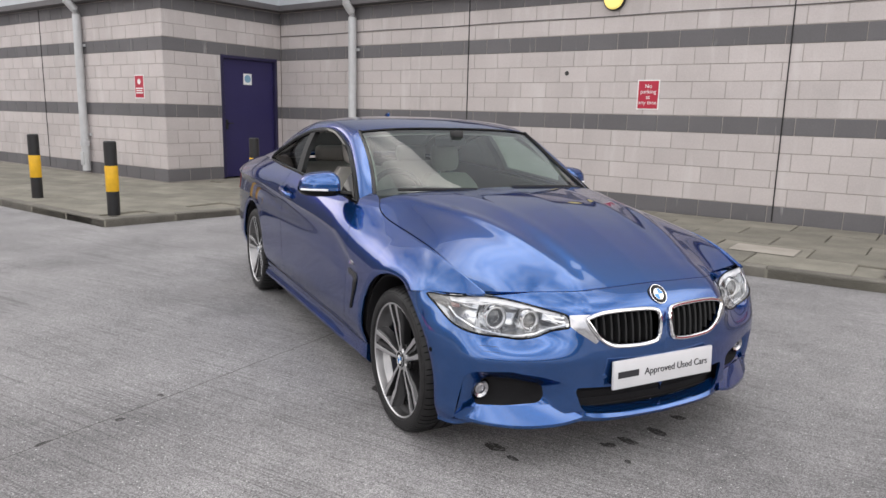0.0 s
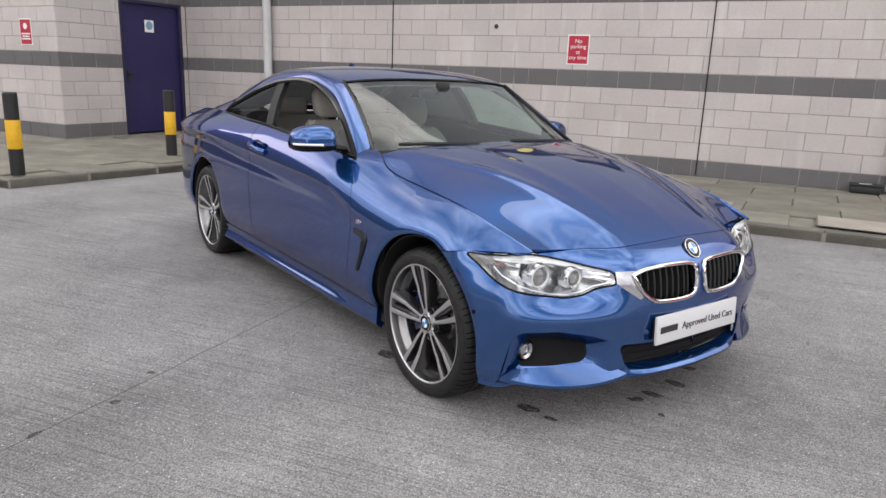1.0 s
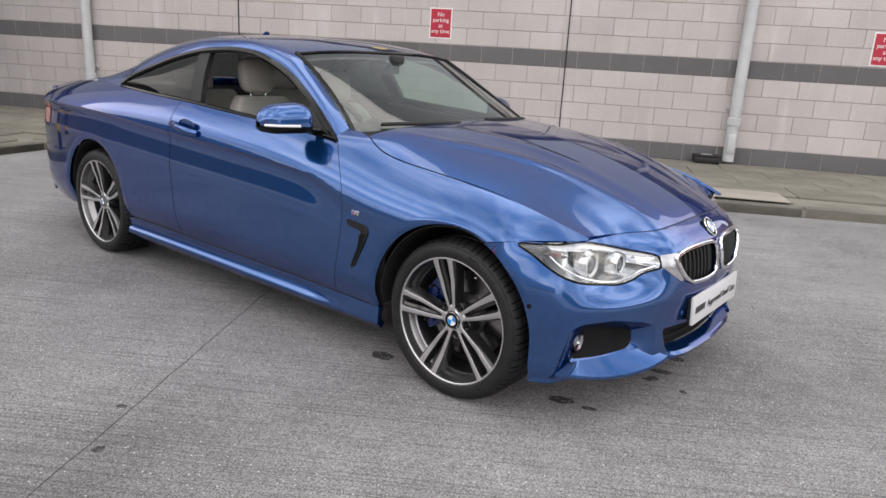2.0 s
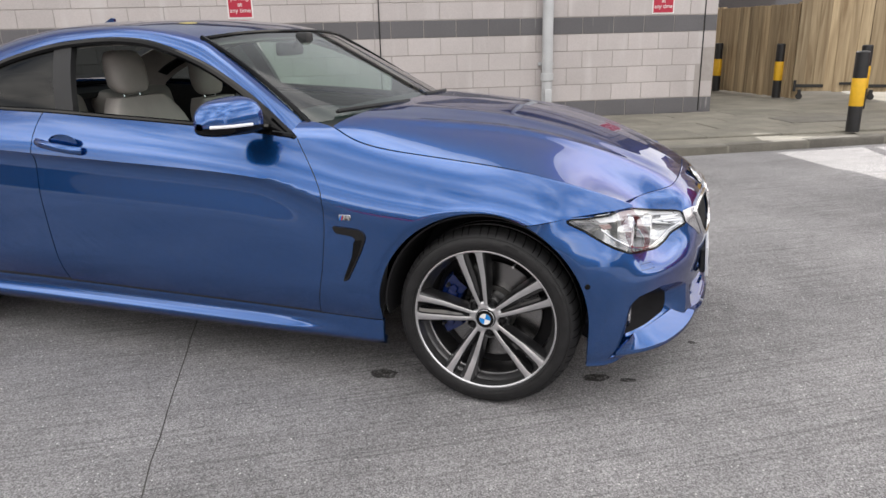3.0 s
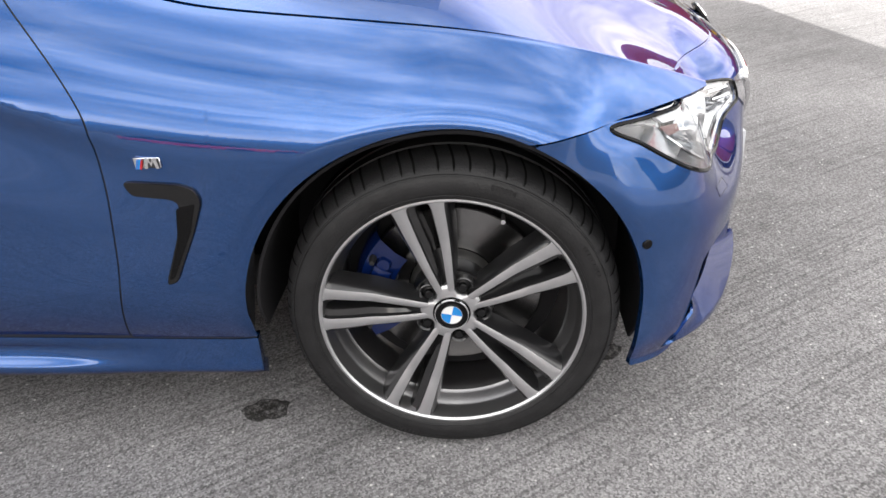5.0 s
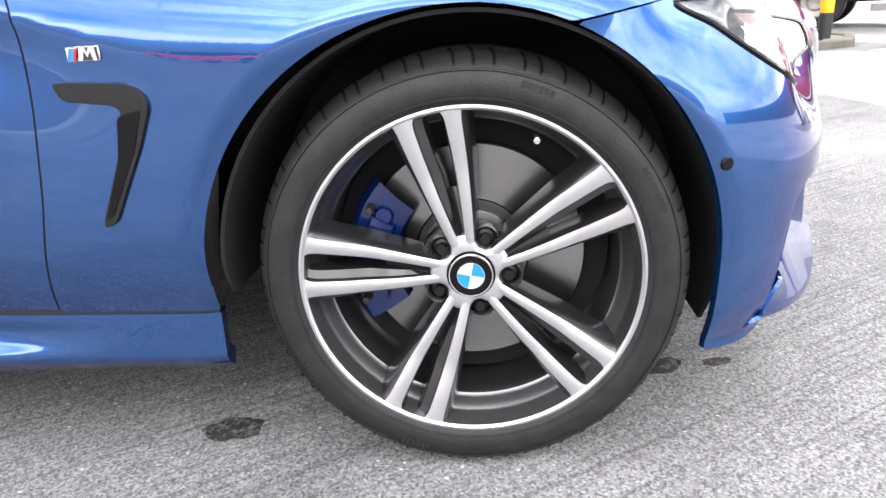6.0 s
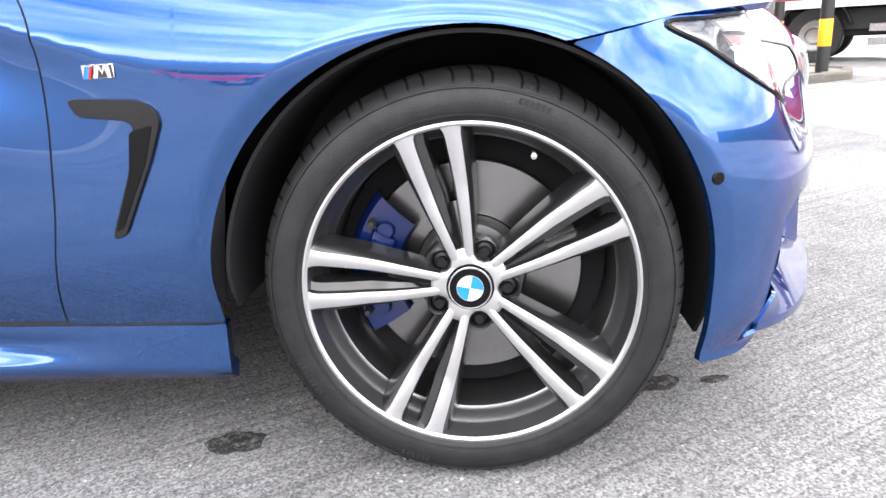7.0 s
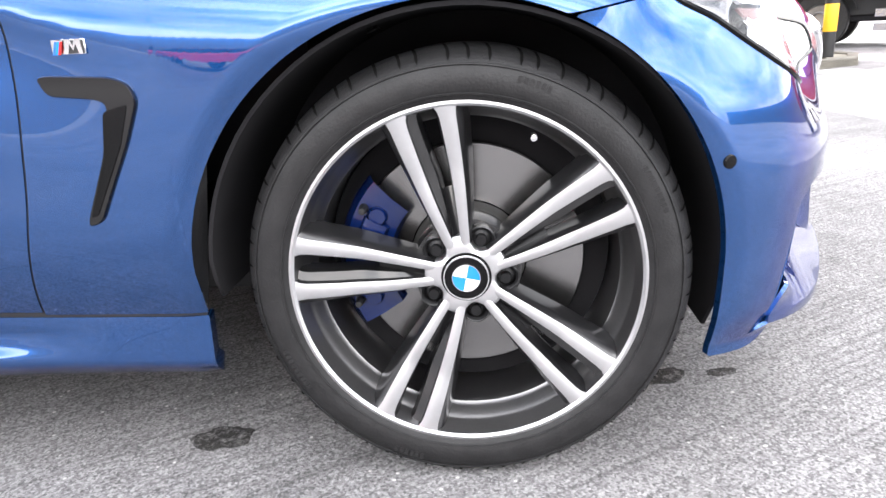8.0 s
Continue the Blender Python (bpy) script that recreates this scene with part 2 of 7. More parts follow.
def wood_mat():
    m, n, l, b = node_mat("treated_softwood")
    geo = n.new("ShaderNodeTexCoord")
    mp = n.new("ShaderNodeMapping")
    mp.inputs["Scale"].default_value = (15, 15, 0.9)
    l.new(geo.outputs["Object"], mp.inputs["Vector"])
    oi = n.new("ShaderNodeObjectInfo")
    off = n.new("ShaderNodeVectorMath")
    off.operation = "SCALE"
    off.inputs[0].default_value = (31, 17, 23)
    l.new(oi.outputs["Random"], off.inputs["Scale"])
    l.new(off.outputs["Vector"], mp.inputs["Location"])
    w = n.new("ShaderNodeTexNoise")
    w.inputs["Scale"].default_value, w.inputs["Detail"].default_value, w.inputs["Distortion"].default_value = 1.0, 6, 0.8
    l.new(mp.outputs["Vector"], w.inputs["Vector"])
    ramp = n.new("ShaderNodeValToRGB")
    e = ramp.color_ramp.elements
    e[0].position, e[0].color = 0.28, (0.22, 0.155, 0.085, 1)
    e[1].position, e[1].color = 0.70, (0.47, 0.37, 0.23, 1)
    l.new(w.outputs["Fac"], ramp.inputs["Fac"])
    s = n.new("ShaderNodeMapRange")
    s.inputs["To Min"].default_value, s.inputs["To Max"].default_value = 0.7, 1.25
    l.new(oi.outputs["Random"], s.inputs["Value"])
    vm = n.new("ShaderNodeVectorMath")
    vm.operation = "SCALE"
    l.new(ramp.outputs["Color"], vm.inputs[0])
    l.new(s.outputs["Result"], vm.inputs["Scale"])
    l.new(vm.outputs["Vector"], b.inputs["Base Color"])
    b.inputs["Roughness"].default_value = 0.75
    return m


def glass_mat(name, color, gloss=1.0, rough=0.0):
    """Thin automotive glass: clear transmission tinted by color, with real surface gloss."""
    m, n, l, b = node_mat(name)
    n.remove(b)
    out = n["Material Output"]
    tr = n.new("ShaderNodeBsdfTransparent")
    tr.inputs["Color"].default_value = (*color, 1)
    gl = n.new("ShaderNodeBsdfGlossy")
    gl.inputs["Roughness"].default_value = rough
    gl.inputs["Color"].default_value = (1, 1, 1, 1)
    fr = n.new("ShaderNodeLayerWeight")
    fr.inputs["Blend"].default_value = 0.5
    fp = n.new("ShaderNodeMath")
    fp.operation = "POWER"
    fp.inputs[1].default_value = 4.0
    l.new(fr.outputs["Facing"], fp.inputs[0])
    fm = n.new("ShaderNodeMath")
    fm.operation = "MULTIPLY_ADD"
    fm.inputs[1].default_value, fm.inputs[2].default_value = 0.90 * gloss, 0.065 * gloss
    fm.use_clamp = True
    l.new(fp.outputs[0], fm.inputs[0])
    mx = n.new("ShaderNodeMixShader")
    l.new(fm.outputs[0], mx.inputs["Fac"])
    l.new(tr.outputs["BSDF"], mx.inputs[1])
    l.new(gl.outputs["BSDF"], mx.inputs[2])
    l.new(mx.outputs["Shader"], out.inputs["Surface"])
    return m


M = {}
M["paint"] = paint_mat()
M["ground"] = ground_mat()
M["light_block"] = streaked("cream_masonry_block", (0.49, 0.452, 0.443), (0.60, 0.575, 0.565), 0.5)
M["dark_block"] = streaked("grey_masonry_block", (0.128, 0.124, 0.130), (0.50, 0.49, 0.485), 0.8, zscale=1.4, across=15.0, start=0.66)
M["mortar"] = plain("mortar", (0.36, 0.33, 0.31), 0.9, bump=0.4)
M["slab"] = plain("mossy_paving", (0.197, 0.185, 0.153), 0.9, vary=0.35, scale=2.5, bump=0.5, random_amount=0.14)
M["slab_pale"] = plain("pale_paving", (0.34, 0.31, 0.27), 0.9, vary=0.2, scale=3, bump=0.4)
M["kerb"] = plain("concrete_kerb", (0.155, 0.145, 0.125), 0.9, vary=0.35, scale=4, bump=0.5, random_amount=0.12)
M["black_paint"] = plain("black_gloss_paint", (0.014, 0.014, 0.015), 0.42, vary=0.3)
M["yellow_paint"] = plain("yellow_paint", (0.70, 0.40, 0.012), 0.5, vary=0.15)
M["pipe"] = plain("white_plastic_pipe", (0.50, 0.51, 0.52), 0.45, vary=0.15, scale=4)
M["fascia"] = plain("grey_metal_cladding", (0.46, 0.49, 0.52), 0.45, vary=0.06, scale=2)
M["gutter"] = plain("dark_gutter", (0.10, 0.095, 0.10), 0.6)
M["door_blue"] = plain("navy_door_paint", (0.022, 0.018, 0.085), 0.42, vary=0.15, scale=2)
M["frame_blue"] = plain("navy_frame_paint", (0.018, 0.015, 0.055), 0.45)
M["sign_red"] = plain("red_sign", (0.42, 0.012, 0.04), 0.4, vary=0.08)
M["white"] = plain("white_enamel", (0.78, 0.78, 0.77), 0.4, vary=0.06)
M["pale_blue"] = plain("pale_blue_print", (0.20, 0.36, 0.50), 0.4)
M["joint"] = plain("black_sealant", (0.012, 0.012, 0.012), 0.8)
M["crack"] = plain("dirt_filled_joint", (0.06, 0.056, 0.052), 0.9, vary=0.5, scale=9)
M["stain"] = stain_mat()
M["wood"] = wood_mat()
M["iron"] = plain("black_iron", (0.02, 0.02, 0.02), 0.6)
M["tyre"] = plain("tyre_rubber", (0.0145, 0.0142, 0.0148), 0.50, vary=0.5, scale=34, bump=0.25, bump_scale=260)
M["tyre"].node_tree.nodes["Principled BSDF"].inputs["Specular IOR Level"].default_value = 0.32
M["rim_dark"] = plain("ferric_grey_lacquer", (0.020, 0.0198, 0.021), 0.28, 0.3, coat=0.8)
M["rim_face"] = plain("machined_alloy", (0.62, 0.62, 0.63), 0.40, 1.0, vary=0.08, scale=9)
M["barrel"] = plain("rim_barrel", (0.30, 0.295, 0.30), 0.30, 0.95, vary=0.12)
M["disc"] = plain("brake_disc_steel", (0.25, 0.247, 0.247), 0.26, 1.0, vary=0.16, scale=14)
M["disc_hat"] = plain("disc_hat", (0.30, 0.295, 0.285), 0.38, 0.9, vary=0.2)
M["caliper"] = plain("blue_caliper_enamel", (0.002, 0.012, 0.08), 0.25, coat=0.35)
M["bolt"] = plain("black_bolt", (0.025, 0.025, 0.026), 0.35, 0.8)
M["chrome"] = plain("chrome", (0.80, 0.80, 0.81), 0.10, 1.0, vary=0.03)
M["satin"] = plain("satin_chrome", (0.48, 0.48, 0.50), 0.22, 1.0, vary=0.03)
M["gloss_black"] = plain("gloss_black_trim", (0.004, 0.004, 0.0045), 0.09)
M["gloss_black"].node_tree.nodes["Principled BSDF"].inputs["Specular IOR Level"].default_value = 0.2
M["vent_black"] = plain("satin_black_trim", (0.006, 0.006, 0.0065), 0.10, vary=0.1)
M["matt_black"] = plain("black_plastic", (0.014, 0.014, 0.015), 0.62, vary=0.2, bump=0.2)
M["liner"] = plain("felt_arch_liner", (0.020, 0.0195, 0.021), 0.95)
M["liner"].node_tree.nodes["Principled BSDF"].inputs["Specular IOR Level"].default_value = 0.1
# darker than the tyre, to put the shade of its sipes into colour
M["sipe_shade"] = plain("tyre_sipe_shade", (0.004, 0.004, 0.004), 0.95)
M["sipe_shade"].node_tree.nodes["Principled BSDF"].inputs["Specular IOR Level"].default_value = 0.05
M["lens"] = glass_mat("lamp_polycarbonate", (0.96, 0.97, 0.98))
M["windscreen"] = glass_mat("windscreen_glass", (0.56, 0.68, 0.63))
M["tint"] = glass_mat("tinted_glass", (0.07, 0.08, 0.08), 0.32)
M["side_glass"] = glass_mat("side_glass", (0.62, 0.74, 0.68))
M["lamp_inner"] = plain("lamp_reflector", (0.55, 0.555, 0.565), 0.16, 1.0, vary=0.1, scale=30, bump=0.12, bump_scale=45)
M["lamp_dark"] = plain("lamp_bezel", (0.055, 0.055, 0.058), 0.3, 0.5)
M["bulb_glass"] = plain("projector_lens", (0.045, 0.047, 0.05), 0.05, coat=1.0)
M["ring_white"] = plain("light_guide", (0.86, 0.86, 0.88), 0.25)
M["orange"] = plain("amber_reflector", (0.10, 0.014, 0.008), 0.25, coat=0.6)
M["plate"] = plain("show_plate", (0.62, 0.62, 0.64), 0.35, vary=0.04)
M["text_dark"] = plain("dark_print", (0.025, 0.025, 0.03), 0.5)
M["roundel_blue"] = plain("roundel_blue", (0.012, 0.22, 0.62), 0.25, coat=0.8)
M["leather"] = plain("pale_grey_leather", (0.40, 0.37, 0.345), 0.5, vary=0.08, scale=20, bump=0.15, bump_scale=160)
M["cabin"] = plain("black_cabin_trim", (0.018, 0.018, 0.019), 0.6, vary=0.2)
M["red_car"] = plain("red_car_paint", (0.55, 0.015, 0.04), 0.3, coat=1.0)
M["truck_red"] = plain("red_truck_paint", (0.30, 0.012, 0.022), 0.4, coat=0.4)
M["m_red"] = plain("red_enamel", (0.45, 0.02, 0.02), 0.3)
M["m_blue"] = plain("light_blue_enamel", (0.03, 0.14, 0.45), 0.3)
M["tail_red"] = plain("red_lamp_lens", (0.22, 0.006, 0.008), 0.12, coat=1.0)


# ---- mesh helpers ----
def mesh_of(name, bm, material, angle=35):
    me = bpy.data.meshes.new(name)
    bm.to_mesh(me)
    bm.free()
    for mt in (material if isinstance(material, (list, tuple)) else [material]):
        me.materials.append(mt)
    for p in me.polygons:
        p.use_smooth = True
    me.set_sharp_from_angle(angle=radians(angle))
    return me


body_x = None


def car_shape(p):
    """Brings the drawn body of the coupe to its true length, width and height over the wheels."""
    z = p[2] * 1.038 if p[2] < 1.0 else 1.038 + 0.98 * (p[2] - 1.0)
    return (body_x(p[0]), p[1] * (1.006 + 0.018 * min(1.0, max(0.0, (p[0] + 0.2) / 0.5))), z)


def part(name, bm, material, parent, label="", solid=0.0, angle=35, outward=True):
    """Links a bmesh as one mesh object under a thing or a part."""
    root = parent
    while root.parent:
        root = root.parent
    if root.name == "coupe_car":
        for v in bm.verts:
            v.co = car_shape(v.co)
    if outward and (solid or material in (M["windscreen"], M["tint"], M["side_glass"])):
        bm.normal_update()
        total = sum(f.calc_area() * f.normal.dot(f.calc_center_median() - Vector((max(-3.0, min(0.0, f.calc_center_median().x)), 0.0, 0.6))) for f in bm.faces)
        if total < 0:
            bmesh.ops.reverse_faces(bm, faces=bm.faces)
    mesh = mesh_of(name, bm, material, angle)
    ob = new(name, mesh)
    ob.parent = parent
    if solid:
        # crisp rims where a sheet ends
        used = {}
        for p in mesh.polygons:
            for k in p.edge_keys:
                used[k] = used.get(k, 0) + 1
        for e in mesh.edges:
            if used.get(tuple(sorted(e.vertices))) == 1:
                e.use_edge_sharp = True
        s = ob.modifiers.new("solid", "SOLIDIFY")
        s.thickness, s.offset, s.use_even_offset = solid, -1.0, False
    if label:
        ob["label"] = label
    return ob


def thing(name, label, category, place=(0, 0, 0), turn=0.0, group="", kind=""):
    ob = new(name)
    ob.matrix_basis = pose(*place, 0, 0, turn)
    return tagged(ob, label, category, group, kind)


def grid(f, us, vs, flip=False, closed=False, skip=None):
    bm = bmesh.new()
    rows = [[bm.verts.new(f(u, v)) for v in vs] for u in us]
    nu, nv = len(us), len(vs)
    for i in range(nu if closed else nu - 1):
        for j in range(nv - 1):
            if skip and skip(us[i], vs[j]):
                continue
            a, b2, c, d = rows[i][j], rows[(i + 1) % nu][j], rows[(i + 1) % nu][j + 1], rows[i][j + 1]
            try:
                bm.faces.new((a, d, c, b2) if flip else (a, b2, c, d))
            except ValueError:
                pass
    return bm


def lin(a, b, n):
    return [a + (b - a) * i / (n - 1) for i in range(n)]


def curve(*pts, soft=0.0):
    """A smooth function through (x, value) pairs, flat beyond its ends; soft evens out its bends over that length."""
    pts = sorted(pts)
    xs, ys = [p[0] for p in pts], [p[1] for p in pts]
    n = len(xs)
    d = [(ys[i + 1] - ys[i]) / (xs[i + 1] - xs[i]) for i in range(n - 1)]
    t = [d[0]] + [0.0 if d[i - 1] * d[i] <= 0 else 2 * d[i - 1] * d[i] / (d[i - 1] + d[i]) for i in range(1, n - 1)] + [d[-1]]

    def f(x):
        if x <= xs[0]:
            return ys[0] + (x - xs[0]) * t[0]
        if x >= xs[-1]:
            return ys[-1] + (x - xs[-1]) * t[-1]
        k = next(i for i in range(n - 1) if x <= xs[i + 1])
        h = xs[k + 1] - xs[k]
        s = (x - xs[k]) / h
        return ((2 * s ** 3 - 3 * s ** 2 + 1) * ys[k] + (s ** 3 - 2 * s ** 2 + s) * h * t[k]
                + (-2 * s ** 3 + 3 * s ** 2) * ys[k + 1] + (s ** 3 - s ** 2) * h * t[k + 1])
    steps = 1200
    gap = (xs[-1] - xs[0]) / steps
    pad = int(3 * soft / gap) + 1 if soft else 0
    table_x = xs[0] + gap * np.arange(-pad, steps + pad + 1)
    table_y = np.array([f(v) for v in table_x])
    if soft:
        kern = np.exp(-0.5 * (gap * np.arange(-pad, pad + 1) / soft) ** 2)
        table_y = np.convolve(table_y, kern / kern.sum(), "valid")
        table_x = table_x[pad:-pad]
    return lambda x: float(np.interp(x, table_x, table_y))


def box(sx, sy, sz, bevel=0.0, seg=2, at=(0, 0, 0), bm=None, turn=None):
    """A bevelled box, its middle at the given place."""
    own = bmesh.new()
    bmesh.ops.create_cube(own, size=1.0)
    bmesh.ops.scale(own, vec=(sx, sy, sz), verts=own.verts)
    if bevel:
        bmesh.ops.bevel(own, geom=own.edges[:], offset=bevel, segments=seg, affect="EDGES", profile=0.5)
    m = Matrix.Translation(at) @ (turn or Matrix.Identity(4))
    bmesh.ops.transform(own, matrix=m, verts=own.verts)
    return join(bm, own)


def join(bm, own):
    if bm is None:
        return own
    vs = {v: bm.verts.new(v.co) for v in own.verts}
    for f in own.faces:
        nf = bm.faces.new([vs[v] for v in f.verts])
        nf.material_index = f.material_index
    own.free()
    return bm


def revolve(profile, n=64, axis="Y", arc=(0, 2 * math.pi), bm=None, at=(0, 0, 0)):
    """Turns (radius, along) pairs round an axis."""
    full = abs(arc[1] - arc[0] - 2 * math.pi) < 1e-6
    us = [arc[0] + (arc[1] - arc[0]) * i / (n if full else n - 1) for i in range(n)]

    def f(u, k):
        r, h = profile[int(k)]
        c, s = r * math.cos(u), r * math.sin(u)
        p = {"Y": (c, h, s), "Z": (c, s, h), "X": (h, c, s)}[axis]
        return (p[0] + at[0], p[1] + at[1], p[2] + at[2])
    own = grid(f, us, list(range(len(profile))), flip=(axis == "Y"), closed=full)
    bmesh.ops.remove_doubles(own, verts=own.verts, dist=1e-6)
    return join(bm, own)


def tube(points, radius, n=10, closed=False, bm=None, flat=1.0, caps=True):
    """A round or flattened rod along points."""
    pts = [Vector(p) for p in points]
    own = bmesh.new()
    rings = []
    up = Vector((0, 0, 1))
    for i, p in enumerate(pts):
        a = pts[i - 1] if (i or closed) else p
        b = pts[(i + 1) % len(pts)] if (closed or i < len(pts) - 1) else p
        t = (b - a).normalized()
        ref = up if abs(t.dot(up)) < 0.95 else Vector((1, 0, 0))
        s = t.cross(ref).normalized()
        w = s.cross(t).normalized()
        rings.append([own.verts.new(p + radius * (s * math.cos(2 * math.pi * k / n) + flat * w * math.sin(2 * math.pi * k / n))) for k in range(n)])
    for i in range(len(rings) if closed else len(rings) - 1):
        r0, r1 = rings[i], rings[(i + 1) % len(rings)]
        for k in range(n):
            own.faces.new((r0[k], r0[(k + 1) % n], r1[(k + 1) % n], r1[k]))
    if caps and not closed:
        own.faces.new(rings[0][::-1])
        own.faces.new(rings[-1])
    bmesh.ops.recalc_face_normals(own, faces=own.faces)
    return join(bm, own)


def prism(outline, depth, bm=None, matrix=None, bevel=0.0):
    """A flat outline in x, y pulled up by depth along z."""
    own = bmesh.new()
    bottom = [own.verts.new((x, y, 0)) for x, y in outline]
    face = own.faces.new(bottom)
    r = bmesh.ops.extrude_face_region(own, geom=[face])
    bmesh.ops.translate(own, vec=(0, 0, depth), verts=[g for g in r["geom"] if isinstance(g, bmesh.types.BMVert)])
    bmesh.ops.recalc_face_normals(own, faces=own.faces)
    if bevel:
        bmesh.ops.bevel(own, geom=own.edges[:], offset=bevel, segments=2, affect="EDGES", profile=0.5)
    if matrix is not None:
        bmesh.ops.transform(own, matrix=matrix, verts=own.verts)
    return join(bm, own)


def text_mesh(name, body, size, material, parent, matrix, align="CENTER", depth=0.0008):
    cu = bpy.data.curves.new(name, "FONT")
    cu.body, cu.size, cu.align_x, cu.align_y, cu.extrude = body, size, align, "CENTER", depth
    cu.space_line = 0.85
    tmp = bpy.data.objects.new(name, cu)
    scene.collection.objects.link(tmp)
    dg = bpy.context.evaluated_depsgraph_get()
    me = bpy.data.meshes.new_from_object(tmp.evaluated_get(dg))
    bpy.data.objects.remove(tmp)
    bpy.data.curves.remove(cu)
    me.materials.clear()
    me.materials.append(material)
    ob = new(name, me)
    ob.parent = parent
    ob.matrix_basis = matrix
    return ob


def smooth_loop(pts, n=10):
    """A closed rounded outline through 2D points."""
    out = []
    m = len(pts)
    for i in range(m):
        p0, p1, p2, p3 = (Vector(pts[(i + k - 1) % m]) for k in range(4))
        for j in range(n):
            t = j / n
            out.append(0.5 * (2 * p1 + (p2 - p0) * t + (2 * p0 - 5 * p1 + 4 * p2 - p3) * t * t + (3 * p1 - p0 - 3 * p2 + p3) * t ** 3))
    return [(v[0], v[1]) for v in out]


def rounded(pts, r=0.01, n=4):
    """A closed outline with its corners rounded by about r."""
    out = []
    m = len(pts)
    for i in range(m):
        a, p, b = Vector(pts[i - 1]), Vector(pts[i]), Vector(pts[(i + 1) % m])
        ra = min(r, (a - p).length * 0.45)
        rb = min(r, (b - p).length * 0.45)
        s, e = p + (a - p).normalized() * ra, p + (b - p).normalized() * rb
        for j in range(n + 1):
            t = j / n
            out.append(tuple((1 - t) ** 2 * s + 2 * t * (1 - t) * p + t * t * e))
    return out


# ---- the place: ground, pavement, building ----
ANG = 27.34
P0 = Vector((-5.287, 5.104, 0))
U = Vector((math.cos(radians(ANG)), math.sin(radians(ANG)), 0))
N = Vector((-U.y, U.x, 0))
PAVE = 0.10
COURSE = 0.2307
DARK_ROWS = (0, 5, 10, 13)


def site(s, n, z=0.0):
    """A place s metres along the main wall, n metres into the building."""
    return P0 + s * U + n * N + Vector((0, 0, z))


bm = grid(lambda u, v: (u, v, 0), [-300, -60, -20, -8, -2, 4, 12, 30, 90, 300], [-300, -60, -20, -8, -2, 4, 12, 30, 90, 300])
ground = new("ground", mesh_of("ground", bm, M["ground"]))
tagged(ground, "weathered brushed grey concrete car park surface with grit", "ground", kind="structure")

# the pavement: a strip along the main wall and a part that juts out by the corner block
KERB_W, WALL_K = 0.125, -3.17
corner_pt, join_pt = Vector((-6.35, -1.90, 0)), site(-3.75, WALL_K)
far_left = corner_pt - U * 9
end_pt = Vector((4.30, 7.0, 0))
kerb_line = [far_left, corner_pt, join_pt, site(2.6, -3.2), end_pt, end_pt + Vector((0.35, 0.75, 0)), end_pt + Vector((0.2, 4, 0))]
outline = [(p.x, p.y) for p in kerb_line] + [(5.2, 16.0), (-2.0, 16.0), tuple(site(6.0, 0.4)[:2]), tuple(site(-8.2, 0.4)[:2]), tuple((site(-7.6, -2.3) - U * 8)[:2])]
pave = new("pavement", mesh_of("pavement", prism(outline, PAVE - 0.022), M["slab"]))
tagged(pave, "weathered concrete flagstone pavement with moss along the wall", "pavement", kind="structure")


def kerb_stones():
    """Kerb stones end to end along the pavement's edge, each with a worn top edge."""
    for a, b in zip(kerb_line[:-1], kerb_line[1:]):
        d = (b - a)
        count = max(1, round(d.length / 0.915))
        step = d.length / count
        key = f"kerb_{step:.3f}"
        if key not in bpy.data.meshes:
            me = mesh_of(key, box(step - 0.004, KERB_W, PAVE + 0.04, 0.014, 2), M["kerb"])
        me = bpy.data.meshes[key]
        t = d.normalized()
        side = Vector((-t.y, t.x, 0))
        for i in range(count):
            ob = new("kerb_stone", me)
            ob.parent = pave
            p = a + t * step * (i + 0.5) + side * (KERB_W / 2)
            ob.matrix_basis = pose(p.x, p.y, (PAVE - 0.04) / 2 + random.uniform(-0.003, 0.003), 0, 0, math.degrees(math.atan2(t.y, t.x)))


def slab_field(name, s0, s1, n0, n1, sx, sy, bm_mat, base, limit=None):
    """Flagstones in rows, each an object of its own on a shared mesh."""
    me = mesh_of(name, box(sx - 0.012, sy - 0.012, 0.05, 0.006, 1), bm_mat)
    cols, rows = int((s1 - s0) / sx), max(1, int((n1 - n0) / sy))
    for r in range(rows):
        for c in range(cols):
            p = base + U * (s0 + (c + 0.5 + 0.5 * (r % 2)) * sx) + N * (n0 + (r + 0.5) * sy)
            if limit and not limit(p):
                continue
            ob = new("paving_slab", me)
            ob.parent = pave
            ob.matrix_basis = pose(p.x, p.y, PAVE - 0.025 + random.uniform(-0.003, 0.003), random.uniform(-0.25, 0.25), random.uniform(-0.25, 0.25), ANG)


